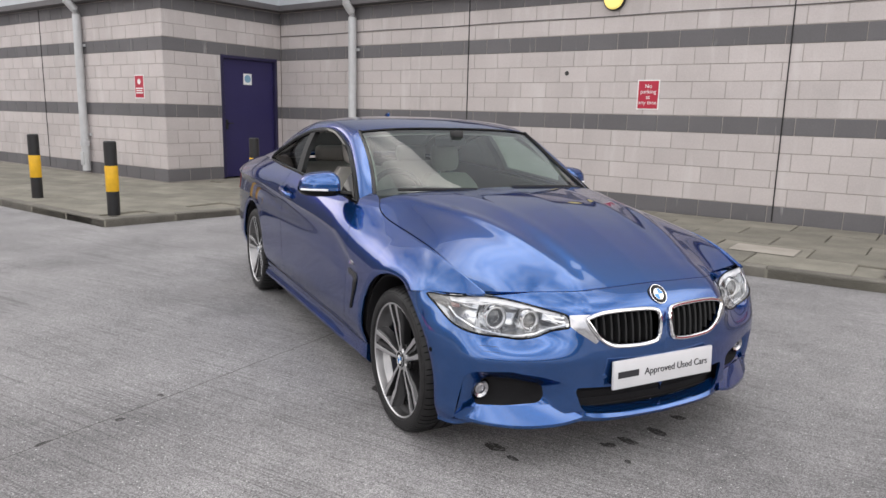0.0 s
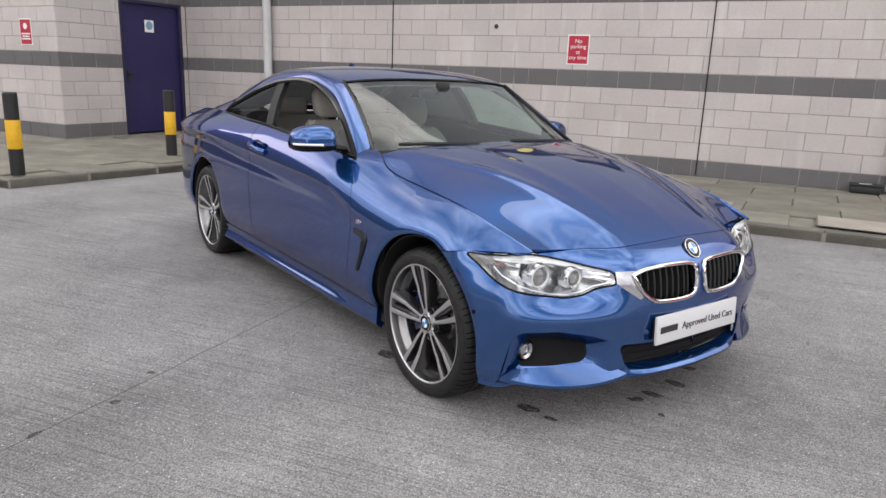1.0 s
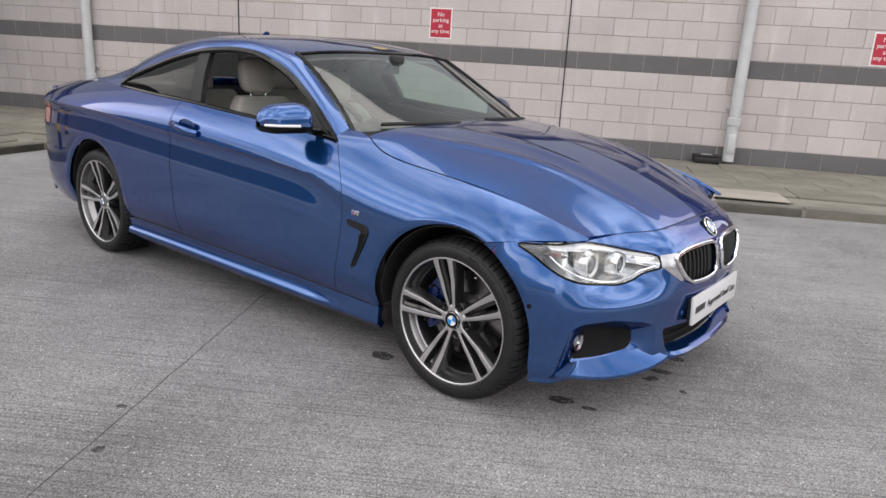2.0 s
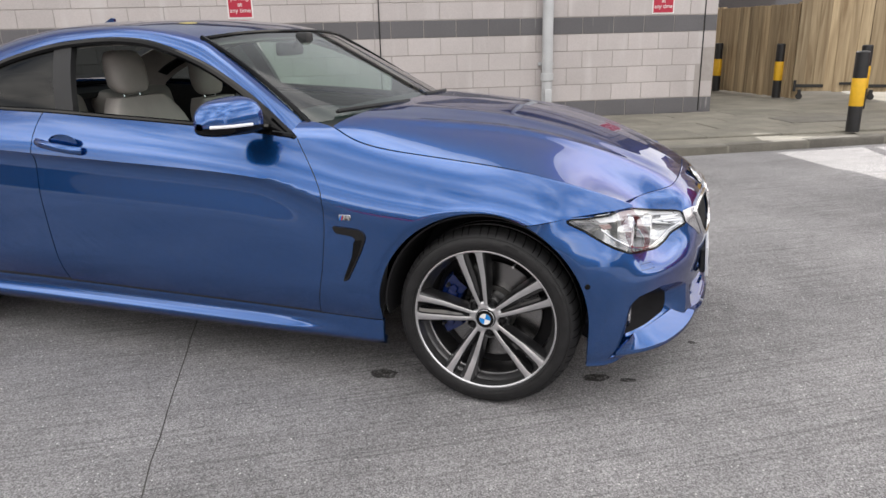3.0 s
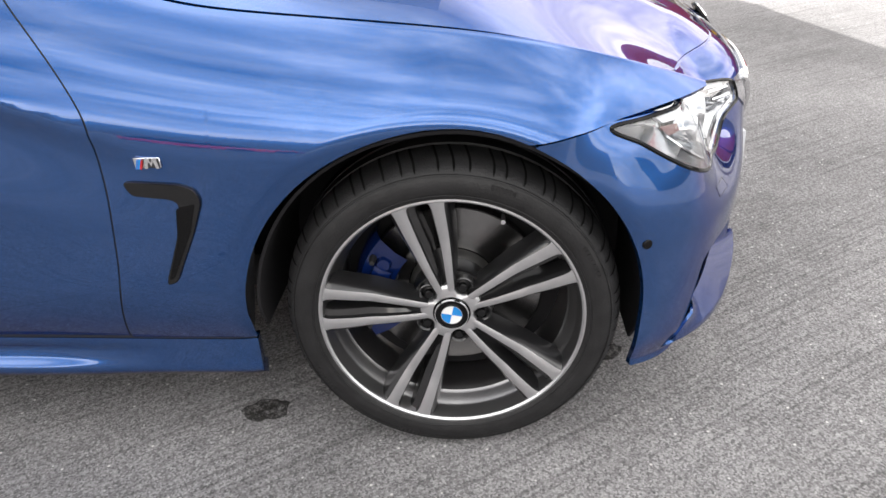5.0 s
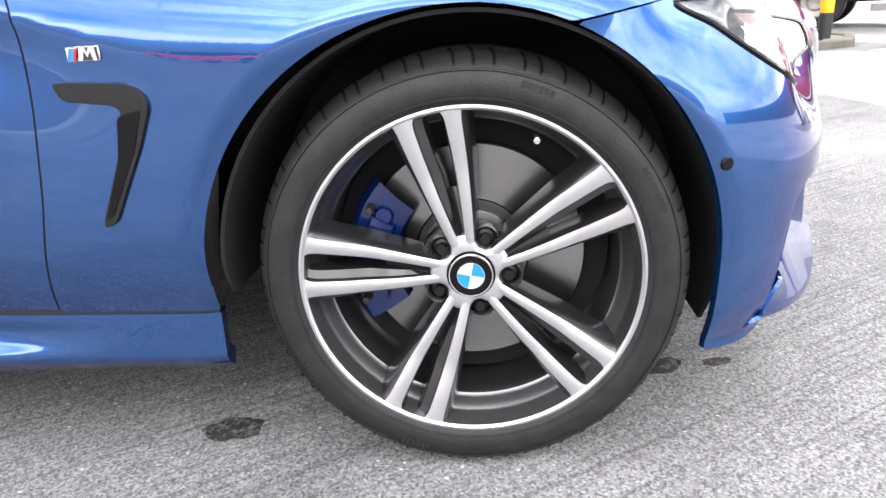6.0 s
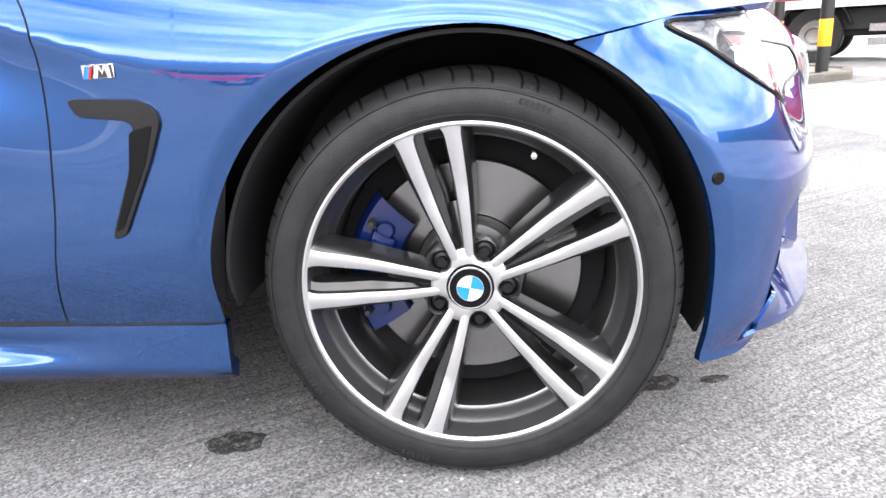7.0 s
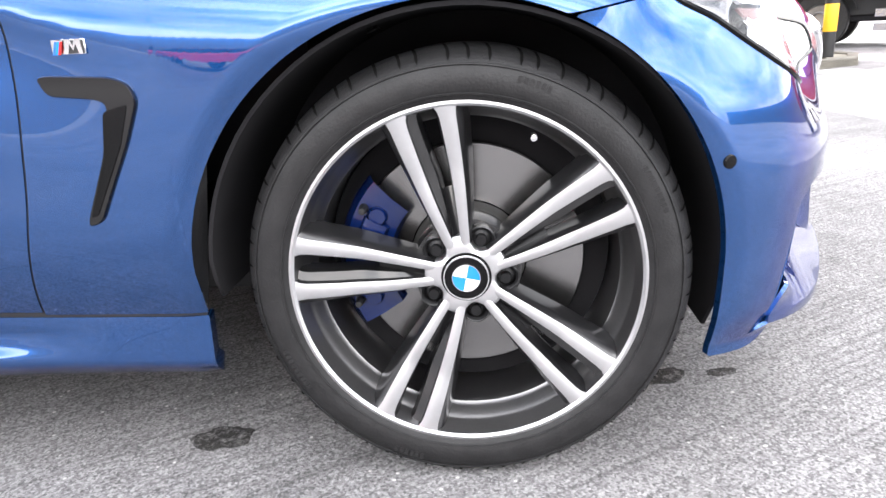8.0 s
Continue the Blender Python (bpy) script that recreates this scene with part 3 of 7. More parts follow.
def wall_blocks(wall, length, x0, flip_rows=(), hole=None, nearest=None):
    """Courses of masonry blocks proud of the wall's face at its local y = 0; those within nearest are single parts, the rest one mesh."""
    meshes = {}
    rest = {"light_block": bmesh.new(), "dark_block": bmesh.new()}
    J = 0.009
    for row in range(14):
        kind = "dark_block" if row in DARK_ROWS else "light_block"
        z0 = 0.088 + COURSE * row
        x = x0 - (0.225 if row % 2 else 0.0)
        while x < x0 + length - 0.01:
            a, b = max(x, x0), min(x + 0.45, x0 + length)
            x += 0.45
            pieces = [(a, b)]
            if hole and z0 + 0.5 * COURSE < hole[2]:
                pieces = [(p, q) for p, q in ((a, min(b, hole[0])), (max(a, hole[1]), b)) if q - p > 0.03]
            for p, q in pieces:
                w = round(q - p, 3)
                if w < 0.03:
                    continue
                cx, cz = (p + q) / 2, z0 + COURSE / 2
                if nearest is None or nearest[0] <= cx <= nearest[1]:
                    key = (kind, w)
                    if key not in meshes:
                        meshes[key] = mesh_of("masonry_block", box(w - J, 0.10, COURSE - J, 0.004, 1), M[kind])
                    ob = new("masonry_block", meshes[key])
                    ob.parent = wall
                    ob.matrix_basis = pose(cx, 0.05 + random.uniform(-0.0015, 0.0015), cz)
                else:
                    box(w - J, 0.10, COURSE - J, 0.004, 1, (cx, 0.05, cz), rest[kind])
    for kind, b in rest.items():
        if len(b.verts):
            o = part("masonry_courses", b, M[kind], wall, "pale and grey masonry blocks laid in courses")
            o["kind"] = "stuff"
        else:
            b.free()


def wall(name, label, origin, turn, length, height=3.33, hole=None):
    """A mortar core behind the blocks; local x along the wall, y into it."""
    ob = new(name)
    b = bmesh.new()
    if hole:
        spans = [(0.03, hole[0], 0, height), (hole[1], length, 0, height), (hole[0], hole[1], hole[2], height)]
    else:
        spans = [(0, length - 0.03, 0, height)]
    for x0, x1, z0, z1 in spans:
        if x1 - x0 > 0.01:
            box(x1 - x0, 0.28, z1 - z0, 0, 1, ((x0 + x1) / 2, 0.147, (z0 + z1) / 2), b)
    me = mesh_of(name, b, M["mortar"])
    bpy.data.objects.remove(ob)
    ob = new(name, me)
    ob.matrix_basis = pose(origin.x, origin.y, 0, 0, 0, turn)
    return tagged(ob, label, "wall", kind="structure")


S_IN, S_END, DOOR_WALL = -7.51, 6.863, 2.68
main_wall = wall("wall_north", "cream masonry block wall with dark grey bands and stain runs", site(S_IN, 0), ANG, S_END - S_IN)
corner = site(S_IN, -DOOR_WALL)
# door wall runs from the outer corner to the inner corner and faces along +U
door_wall = wall("wall_door", "cream masonry block wall round a navy door", corner, ANG + 90, DOOR_WALL, hole=(1.20, 2.57, 2.42))
LEFT_LEN = 7.2
left_wall = wall("wall_west", "cream masonry block wall with pale runs over grey bands", corner - U * LEFT_LEN, ANG, LEFT_LEN)
end_wall = wall("wall_east", "plain masonry end wall of the building", site(S_END, 0), ANG + 90, 9.0)

# upper building: cladding over a gutter, on the same plan
upper = bmesh.new()


def slab_box(s0, s1, n0, n1, z0, z1, b):
    m = Matrix.Translation(site((s0 + s1) / 2, (n0 + n1) / 2, (z0 + z1) / 2)) @ Matrix.Rotation(radians(ANG), 4, "Z")
    own = box(s1 - s0, n1 - n0, z1 - z0)
    bmesh.ops.transform(own, matrix=m, verts=own.verts)
    return join(b, own)


# unseen height and 0.50 overhang sized for the shadow and reflections they give
slab_box(S_IN + 0.02, S_END + 0.50, -0.16, 16, 3.44, 12.5, upper)
slab_box(S_IN - 14, S_IN + 0.16, -DOOR_WALL - 0.16, 16.3, 3.44, 12.5, upper)
cladding = tagged(new("building_upper", mesh_of("building_upper", upper, M["fascia"])), "pale grey metal cladding above the masonry walls", "facade", kind="structure")
gut = bmesh.new()
slab_box(S_IN + 0.2, S_END + 0.52, -0.20, 0.3, 3.335, 3.436, gut)
slab_box(S_IN - 14, S_IN + 0.196, -DOOR_WALL - 0.20, 0.296, 3.335, 3.436, gut)
eaves = tagged(new("gutter", mesh_of("gutter", gut, M["gutter"])), "dark eaves gutter along the foot of the cladding", "gutter", kind="structure")
# unseen fill added behind the walls so no sun leaks through
core = bmesh.new()
slab_box(S_IN + 0.3, S_END - 0.3, 0.5, 15, 0.0, 3.3, core)
slab_box(S_IN - 13, S_IN - 0.4, -DOOR_WALL + 0.4, 15, 0.0, 3.3, core)
inner = tagged(new("building_core", mesh_of("building_core", core, M["mortar"])), "unseen solid block added behind the walls to keep sun from leaking", "building", kind="structure")

# movement joints in the main and left walls
for s in (-2.909, 2.013, 6.667):
    j = new("trim_joint", mesh_of("trim_joint", box(0.014, 0.012, 3.2), M["joint"]))
    j.matrix_basis = Matrix.Translation(site(s, -0.004, 1.72)) @ Matrix.Rotation(radians(ANG), 4, "Z")
    tagged(j, "black sealant movement joint in the masonry", "joint", kind="structure")
for s in (-4.3,):
    p = corner + U * s - N * 0.004
    j = new("trim_joint", mesh_of("trim_joint", box(0.010, 0.012, 3.2), M["joint"]))
    j.matrix_basis = Matrix.Translation((p.x, p.y, 1.72)) @ Matrix.Rotation(radians(ANG), 4, "Z")
    tagged(j, "black sealant movement joint in the masonry", "joint", kind="structure")


def downpipe(base, label):
    """White rainwater pipe with a swan neck under the eaves, brackets and a shoe."""
    t = thing("downpipe", label, "drainpipe", tuple(base), ANG)
    pts = [(0, -0.10, 0.04), (0, -0.10, 3.02), (0, -0.13, 3.12), (0, -0.27, 3.26), (0, -0.30, 3.36), (0, -0.30, 3.60)]
    part("pipe", tube(pts, 0.075, 16), M["pipe"], t)
    part("collar", revolve([(0.078, 0.52), (0.09, 0.53), (0.09, 0.62), (0.078, 0.63)], 20, "Z", at=(0, -0.10, 0)), M["pipe"], t)
    part("access_cover", box(0.10, 0.05, 0.26, 0.012, 2, (0.0, -0.165, 0.28)), M["pipe"], t)
    for z in (0.75, 2.45):
        part("bracket", box(0.22, 0.035, 0.05, 0.006, 1, (0, -0.02, z)), M["pipe"], t)
    return t


downpipe(site(-5.442, 0, PAVE), "white plastic downpipe with a swan neck on the masonry wall")
downpipe(site(4.33, 0, PAVE), "white plastic downpipe, chipped near its foot, beside a black box")
downpipe(Vector((*(corner - U * 2.62)[:2], PAVE)), "white plastic downpipe with a swan neck by a red sign")


def bollard(x, y, label):
    """Steel bollard, black with one yellow band and a flat cap."""
    t = thing("bollard", label, "bollard", (x, y, PAVE), group="bollards along the kerb")
    r = 0.073
    part("lower_tube", revolve([(0, 0.0), (r, 0.0), (r, 0.295)], 28, "Z"), M["black_paint"], t)
    part("yellow_band", revolve([(r + 0.001, 0.292), (r + 0.0025, 0.296), (r + 0.0025, 0.600), (r + 0.001, 0.604)], 28, "Z"), M["yellow_paint"], t, "bright yellow painted band")
    part("upper_tube", revolve([(r, 0.60), (r, 0.885), (r - 0.012, 0.898), (0, 0.90)], 28, "Z"), M["black_paint"], t)
    return t


for x, y, lab in ((-8.786, -2.689, "black steel bollard with a yellow band near the kerb"), (-6.67, -1.78, "black and yellow bollard standing at the kerb's corner"),
                  (-7.968, 0.215, "black and yellow bollard before the navy door"), (2.345, 6.21, "black and yellow bollard on the kerb's edge by the shadow"),
                  (1.90, 10.6, "black and yellow bollard before the timber fence"), (0.934, 11.99, "black and yellow bollard behind the building's corner"),
                  (4.0, 7.15, "black and yellow bollard at the pavement's rounded end"), (2.875, 8.87, "black and yellow bollard before the timber gate"),
                  (4.42, 9.73, "black and yellow bollard beyond the timber gate")):
    bollard(x, y, lab)

# navy door
door = thing("door_1", "closed navy blue steel door in a dark frame", "door", tuple(corner), ANG + 90, kind="structure")
part("door_frame", join(join(box(0.06, 0.14, 2.32, 0.004, 1, (1.232, 0.06, PAVE + 1.16)), box(0.06, 0.14, 2.32, 0.004, 1, (2.538, 0.06, PAVE + 1.16))), box(1.366, 0.14, 0.06, 0.004, 1, (1.885, 0.061, 2.385))), M["frame_blue"], door)
part("door_leaf", box(1.24, 0.05, 2.24, 0.004, 1, (1.885, 0.08, PAVE + 1.13)), M["door_blue"], door)
part("door_handle", join(box(0.05, 0.02, 0.18, 0.004, 1, (1.34, 0.045, 1.12)), tube([(1.34, 0.04, 1.14), (1.34, 0.0, 1.14), (1.45, 0.0, 1.14)], 0.01, 8)), M["iron"], door)
fire = thing("door_sign", "square white sign with a pale blue disc, on navy door", "sign", tuple(corner), ANG + 90)
part("sign_plate", box(0.20, 0.004, 0.21, 0.001, 1, (1.86, 0.051, 1.99)), M["white"], fire)
part("sign_disc", revolve([(0, 0.047), (0.075, 0.047), (0.075, 0.049)], 28, "Y", at=(1.86, 0, 2.0)), M["pale_blue"], fire, "pale blue printed disc")


def parking_sign(base, turn, label, words=True, w=0.325, h=0.42):
    """Red sign with a white border and the words No parking at any time."""
    t = thing("parking_sign", label, "sign", tuple(base), turn, group="parking signs")
    part("sign_plate", box(w, 0.006, h, 0.002, 1, (0, -0.003, 0)), M["white"], t)
    part("sign_face", box(w - 0.035, 0.003, h - 0.035, 0.0, 1, (0, -0.0075, 0)), M["sign_red"], t, "red printed face")
    if words:
        for i, word in enumerate(("No", "parking", "at", "any time")):
            text_mesh("lettering", word, 0.078, M["white"], t, pose(0, -0.0105, 0.118 - 0.076 * i, 90, 0, 0))
    else:
        part("symbol", revolve([(0, -0.011), (0.05, -0.011), (0.05, -0.009)], 20, "Y", at=(0, 0, 0.09)), M["white"], t)
        for i in range(3):
            part("text_bar", box(0.22 - 0.04 * (i % 2), 0.002, 0.022, 0, 1, (0, -0.010, -0.03 - 0.04 * i)), M["white"], t)
    return t


parking_sign(site(0.207, 0, 1.754), ANG, "red and white no parking sign on the masonry wall")
parking_sign(site(6.03, 0, 1.70), ANG, "red and white no parking sign near the building's corner")
ls = corner - U * 0.76
parking_sign(Vector((ls.x, ls.y, 1.77)), ANG, "narrow red and white warning sign on the masonry wall", False, 0.30, 0.42)

# round bulkhead lamp under the eaves
lamp = thing("bulkhead_lamp", "round black bulkhead lamp with a yellowed glass", "lamp", tuple(site(-0.38, 0, 3.10)), ANG)
part("lamp_base", revolve([(0, 0), (0.16, 0), (0.165, -0.05), (0.15, -0.075)], 32, "Y"), M["iron"], lamp)
m_glow, n_, l_, b_ = node_mat("yellowed_lamp_glass")
b_.inputs["Base Color"].default_value = (0.75, 0.62, 0.16, 1)
b_.inputs["Emission Color"].default_value = (1.0, 0.82, 0.25, 1)
b_.inputs["Emission Strength"].default_value = 0.5
part("lamp_glass", revolve([(0.148, -0.07), (0.13, -0.105), (0.08, -0.125), (0, -0.13)], 32, "Y"), m_glow, lamp, "yellow domed glass")

# cable clipped along the wall above the upper band
cable = thing("wall_cable", "thin dark cable clipped along the masonry under the eaves", "cable", tuple(site(0, 0, 0)), ANG)
part("cable", tube([(x, -0.012, 2.87 + 0.006 * math.sin(x * 2.3)) for x in lin(S_IN + 0.02, 6.8, 60)], 0.006, 6), M["gutter"], cable)
# pest bait box beside the downpipe
bait = thing("bait_box", "low black plastic bait box on the pavement by the wall", "box", tuple(site(4.04, -0.14, PAVE)), ANG)
part("box_body", box(0.34, 0.17, 0.09, 0.02, 2, (0, 0, 0.045)), M["matt_black"], bait)
part("box_lid", box(0.35, 0.18, 0.025, 0.01, 2, (0, 0, 0.102)), M["matt_black"], bait)
part("label_strip", box(0.14, 0.05, 0.002, 0, 1, (0, 0, 0.1155)), M["white"], bait, "white label")
dot = thing("wall_vent", "small dark round hole plug in the masonry", "vent", tuple(site(-1.091, 0, 2.07)), ANG)
part("plug", revolve([(0, -0.012), (0.03, -0.012), (0.035, 0.0)], 16, "Y"), M["iron"], dot)

# manhole covers and a pale patch set in the pavement
for s_, n_2, w_, h_, mt, lab in ((2.39, -2.25, 0.62, 0.42, "slab_pale", "pale concrete access cover set in the pavement"), (7.6, -1.35, 0.9, 0.55, "kerb", "worn brown access cover set in the pavement"), (3.99, -2.60, 0.95, 0.55, "slab_pale", "newer pale paving slab by the kerb")):
    c = thing("access_cover", lab, "manhole cover", tuple(site(s_, n_2, PAVE + 0.004)), ANG)
    part("cover_plate", box(w_, h_, 0.008, 0.002, 1), M[mt], c)
    part("cover_rim", box(w_ + 0.03, h_ + 0.03, 0.006, 0.002, 1, (0, 0, -0.002)), M["kerb"], c)


def fence(a, b, h, label, gate=False):
    """Close-boarded timber fence or gate: upright boards, rails and posts."""
    a, b = Vector(a), Vector(b)
    d = b - a
    turn = math.degrees(math.atan2(d.y, d.x))
    t = thing("timber_gate" if gate else "timber_fence", label, "gate" if gate else "fence", (a.x, a.y, PAVE), turn)
    lift = 0.13 if gate else 0.01
    n = int(d.length / 0.145)
    step = d.length / n
    me = mesh_of("board", box(step + 0.012, 0.022, h - lift, 0.003, 1), M["wood"])
    for i in range(n):
        ob = new("board", me)
        ob.parent = t
        ob.matrix_basis = pose((i + 0.5) * step, 0.012 * (i % 2), lift + (h - lift) / 2 + random.uniform(-0.008, 0.008), 0, random.uniform(-0.35, 0.35), 0)
    for z in (0.3, h - 0.35):
        part("rail", box(d.length, 0.06, 0.09, 0.004, 1, (d.length / 2, 0.06, z)), M["wood"], t)
    for x in (0.05, d.length - 0.05):
        part("post", box(0.10, 0.10, h + 0.03, 0.005, 1, (x, 0.10, (h + 0.03) / 2)), M["wood"], t)
    if gate:
        for z in (0.22, h - 0.3):
            part("hinge_strap", join(box(0.42, 0.012, 0.05, 0.003, 1, (0.24, -0.022, z)), revolve([(0.022, -0.09), (0.022, 0.09)], 12, "Z", at=(0.02, -0.03, z))), M["iron"], t, "black iron strap hinge")
        part("wheel_support", join(box(0.05, 0.05, 0.12, 0.004, 1, (0.1, -0.04, 0.10)), revolve([(0, -0.02), (0.05, -0.02), (0.05, 0.02), (0, 0.02)], 18, "Y", at=(0.1, -0.04, 0.05))), M["iron"], t, "black castor")
        part("drop_bolt", join(box(0.30, 0.02, 0.04, 0.003, 1, (d.length - 0.2, -0.03, 0.26)), tube([(d.length - 0.06, -0.04, 0.40), (d.length - 0.06, -0.04, 0.02)], 0.012, 8)), M["iron"], t, "black iron bolt")
    return t


fence((0.85, 12.4, 0), (2.09, 10.37, 0), 1.53, "close-boarded pale timber fence behind the building")
fence((2.12, 10.33, 0), (3.15, 10.30, 0), 2.7, "tall close-boarded timber gate leaf on iron hinges", True)
fence((3.17, 10.30, 0), (4.24, 10.28, 0), 2.7, "tall close-boarded timber gate leaf with a drop bolt", True)
fence((-0.3, 13.4, 0), (0.83, 12.43, 0), 1.53, "close-boarded pale timber fence in shade")

# slab joint across the car park and damp stains
joint_dir = (Vector((-1.34, -0.86, 0)) - Vector((-0.40, -2.39, 0))).normalized()
pts = []
for i, s in enumerate(lin(-6, 9, 90)):
    p = Vector((-0.87, -1.625, 0)) + joint_dir * s
    pts.append((p.x + random.uniform(-0.005, 0.005), p.y + random.uniform(-0.005, 0.005), 0.0002))
part_j = new("ground_joint", mesh_of("ground_joint", tube(pts, 0.0024, 6, flat=0.35), M["crack"]))
tagged(part_j, "thin dark slab joint running across the concrete", "joint", kind="structure")


def stain(x, y, rx, ry, turn, label):
    """A thin ragged film of damp or oil on the concrete."""
    b = bmesh.new()
    ring = []
    for k in range(40):
        a = 2 * math.pi * k / 40
        r = 1 + 0.34 * noise.noise(Vector((math.cos(a) * 1.7 + x * 9, math.sin(a) * 1.7 + y * 9, 0.3))) + random.uniform(-0.06, 0.06)
        ring.append(b.verts.new((rx * r * math.cos(a), ry * r * math.sin(a), 0.0012)))
    low = [b.verts.new((v.co.x * 1.03, v.co.y * 1.03, -0.001)) for v in ring]
    b.faces.new(ring)
    for k in range(40):
        b.faces.new((low[k], low[(k + 1) % 40], ring[(k + 1) % 40], ring[k]))
    ob = new("damp_stain", mesh_of("damp_stain", b, M["stain"]))
    ob.matrix_basis = pose(x, y, 0.0005, 0, 0, turn)
    tagged(ob, label, "stain", group="stains on the concrete")


for x, y, rx, ry, tn in ((0.362, -0.570, 0.05, 0.028, 30), (0.478, -0.556, 0.03, 0.016, 10), (0.550, -0.103, 0.035, 0.02, 50), (0.553, 0.003, 0.045, 0.022, 20), (0.531, 0.19, 0.05, 0.025, 15),
                         (-0.446, -0.782, 0.055, 0.034, 15), (0.46, 0.40, 0.035, 0.02, 40), (0.703, -0.13, 0.018, 0.012, 0), (-0.581, -2.005, 0.024, 0.016, 60), (-0.804, -1.809, 0.018, 0.012, 30), (-0.454, -2.312, 0.03, 0.012, 120)):
    stain(x, y, rx, ry, tn, "small dark damp stain on the grey concrete")

# unseen plain blocks added to close the yard and darken the paint's mirrored horizon
# the 6.1 m block by the fence is added to shade the far pavement
for x, y, sx, sy, h, lab in ((-6, -44, 90, 8, 8.0, "unseen dark grey block added across the car park to darken reflections"), (52, 10, 8, 80, 6.0, "unseen dark grey block added at the far side of the yard"), (20, 62, 70, 8, 6.0, "unseen dark grey block added beyond the lorry yard"),
                             (-48, -21, 8, 48, 12.0, "unseen dark grey block added at the near side of the yard"), (0.5, 16, 3, 4, 6.1, "unseen grey block added behind the timber fence to shade the pavement")):
    wb = new("warehouse", mesh_of("warehouse", box(sx, sy, h, 0, 1, (0, 0, h / 2)), M["gutter"]))
    wb.matrix_basis = pose(x, y, 0)
    tagged(wb, lab, "building", kind="structure")


# ---- the car ----
# x forward from the front axle, y to its left, z up; S = -1 is the driver's side
HUB_Z, WHEEL_BASE, ARCH_R = 0.318, 2.80, 0.360
body_x = curve((-3.80, -3.85), (-3.2, -3.22), (-2.80, -2.80), (-2.30, -2.33), (-1.75, -1.825), (-1.0, -1.05), (-0.4, -0.422), (0.0, 0.0), (0.45, 0.474), (0.72, 0.752))
car = thing("coupe_car", "metallic blue two-door coupe car with grey leather seats, driver's window open", "car")

w_max = curve((-3.80, 0.70), (-3.70, 0.79), (-3.55, 0.85), (-3.30, 0.893), (-2.80, 0.915), (-2.2, 0.905), (-1.5, 0.900), (-0.9, 0.900), (-0.4, 0.912), (0.0, 0.914), (0.2, 0.905), (0.35, 0.872), soft=0.07)
y_top = curve((-3.75, 0.62), (-3.4, 0.70), (-2.95, 0.76), (-2.5, 0.80), (-1.9, 0.815), (-1.2, 0.812), (-0.82, 0.803), (-0.60, 0.785), (-0.42, 0.767), (0.0, 0.755), (0.26, 0.738), (0.45, 0.700), soft=0.06)
z_top = curve((-3.78, 0.93), (-3.6, 0.965), (-3.2, 1.00), (-2.9, 1.01), (-2.55, 1.000), (-2.18, 0.985), (-1.81, 0.975), (-1.56, 0.961), (-1.2, 0.942), (-0.85, 0.915), (-0.60, 0.884), (-0.34, 0.850), (-0.13, 0.827), (0.07, 0.804), (0.26, 0.766), (0.45, 0.700), soft=0.06)
z_char = curve((-3.7, 0.86), (-2.9, 0.865), (-2.1, 0.832), (-1.49, 0.805), (-0.96, 0.782), (-0.55, 0.742), (-0.1, 0.715), (0.15, 0.665), (0.30, 0.60), (0.45, 0.56), soft=0.10)
z_sill = curve((-3.7, 0.25), (-3.2, 0.22), (-2.4, 0.215), (-1.0, 0.213), (-0.36, 0.205), (0.5, 0.205))


def side_y(x, z):
    """Half width of the body at a place: tucked in low down, a crease at the character line, falling in above it."""
    sharp = 1 - ease((x + 0.85) / 0.55)
    w, zt = w_max(x), z_top(x)
    zc = z_char(x) - 0.10 * (1 - sharp) * (1 - ease((x - 0.02) / 0.24))
    y = w
    if z < zc:
        k = (zc - z)
        y -= sharp * (0.019 * (1 - math.exp(-k / 0.020)) - 0.0235 * ease(k / 0.19))
        y -= 0.085 * max(0.0, (0.42 - z) / 0.22) ** 2
    else:
        k = (z - zc) / max(0.02, zt - zc)
        a = 0.45 * max(sharp, ease((x - 0.02) / 0.24))
        y -= (w - y_top(x)) * (a * k + (1 - a) * k ** 2.2)
    # wheel arch edges rolled inwards
    for cx in (0.0, -WHEEL_BASE):
        if abs(x - cx) < 0.42:
            r = math.hypot(arch_dx(x, cx), z - HUB_Z - 0.008) - ARCH_R
            if r < 0.034:
                y -= 0.0075 * (1 - max(0.0, r) / 0.034) ** 2
    return y


def ease(t):
    t = min(1.0, max(0.0, t))
    return t * t * (3 - 2 * t)


def arch_dx(x, cx):
    """Distance along the car from an arch's middle, the front half of the arch a little tighter."""
    return (x - cx) * (1.044 if x > cx else 0.974)


def arch_z(x, cx):
    d = ARCH_R ** 2 - arch_dx(x, cx) ** 2
    return HUB_Z + 0.008 + math.sqrt(d) if d > 0 else 0.0


def arch_steps(cx, n=26):
    ang = [math.pi * (i / (n - 1) - 0.5) for i in range(n)]
    return [cx + ARCH_R * 1.0005 * math.sin(a) / (1.044 if a > 0 else 0.974) for a in ang]


def on_crease(lo, hi, crease, t):
    """A height between lo and hi, so laid out that one row of the skin runs along the crease."""
    c = min(max(crease, lo + 0.12 * (hi - lo)), hi - 0.12 * (hi - lo))
    return lo + (c - lo) * t / 0.6 if t <= 0.6 else c + (hi - c) * (t - 0.6) / 0.4


def lerp_steps(a, b, n, extra=()):
    return sorted(set([round(v, 5) for v in lin(a, b, n)] + [round(v, 5) for v in extra if a <= v <= b]))


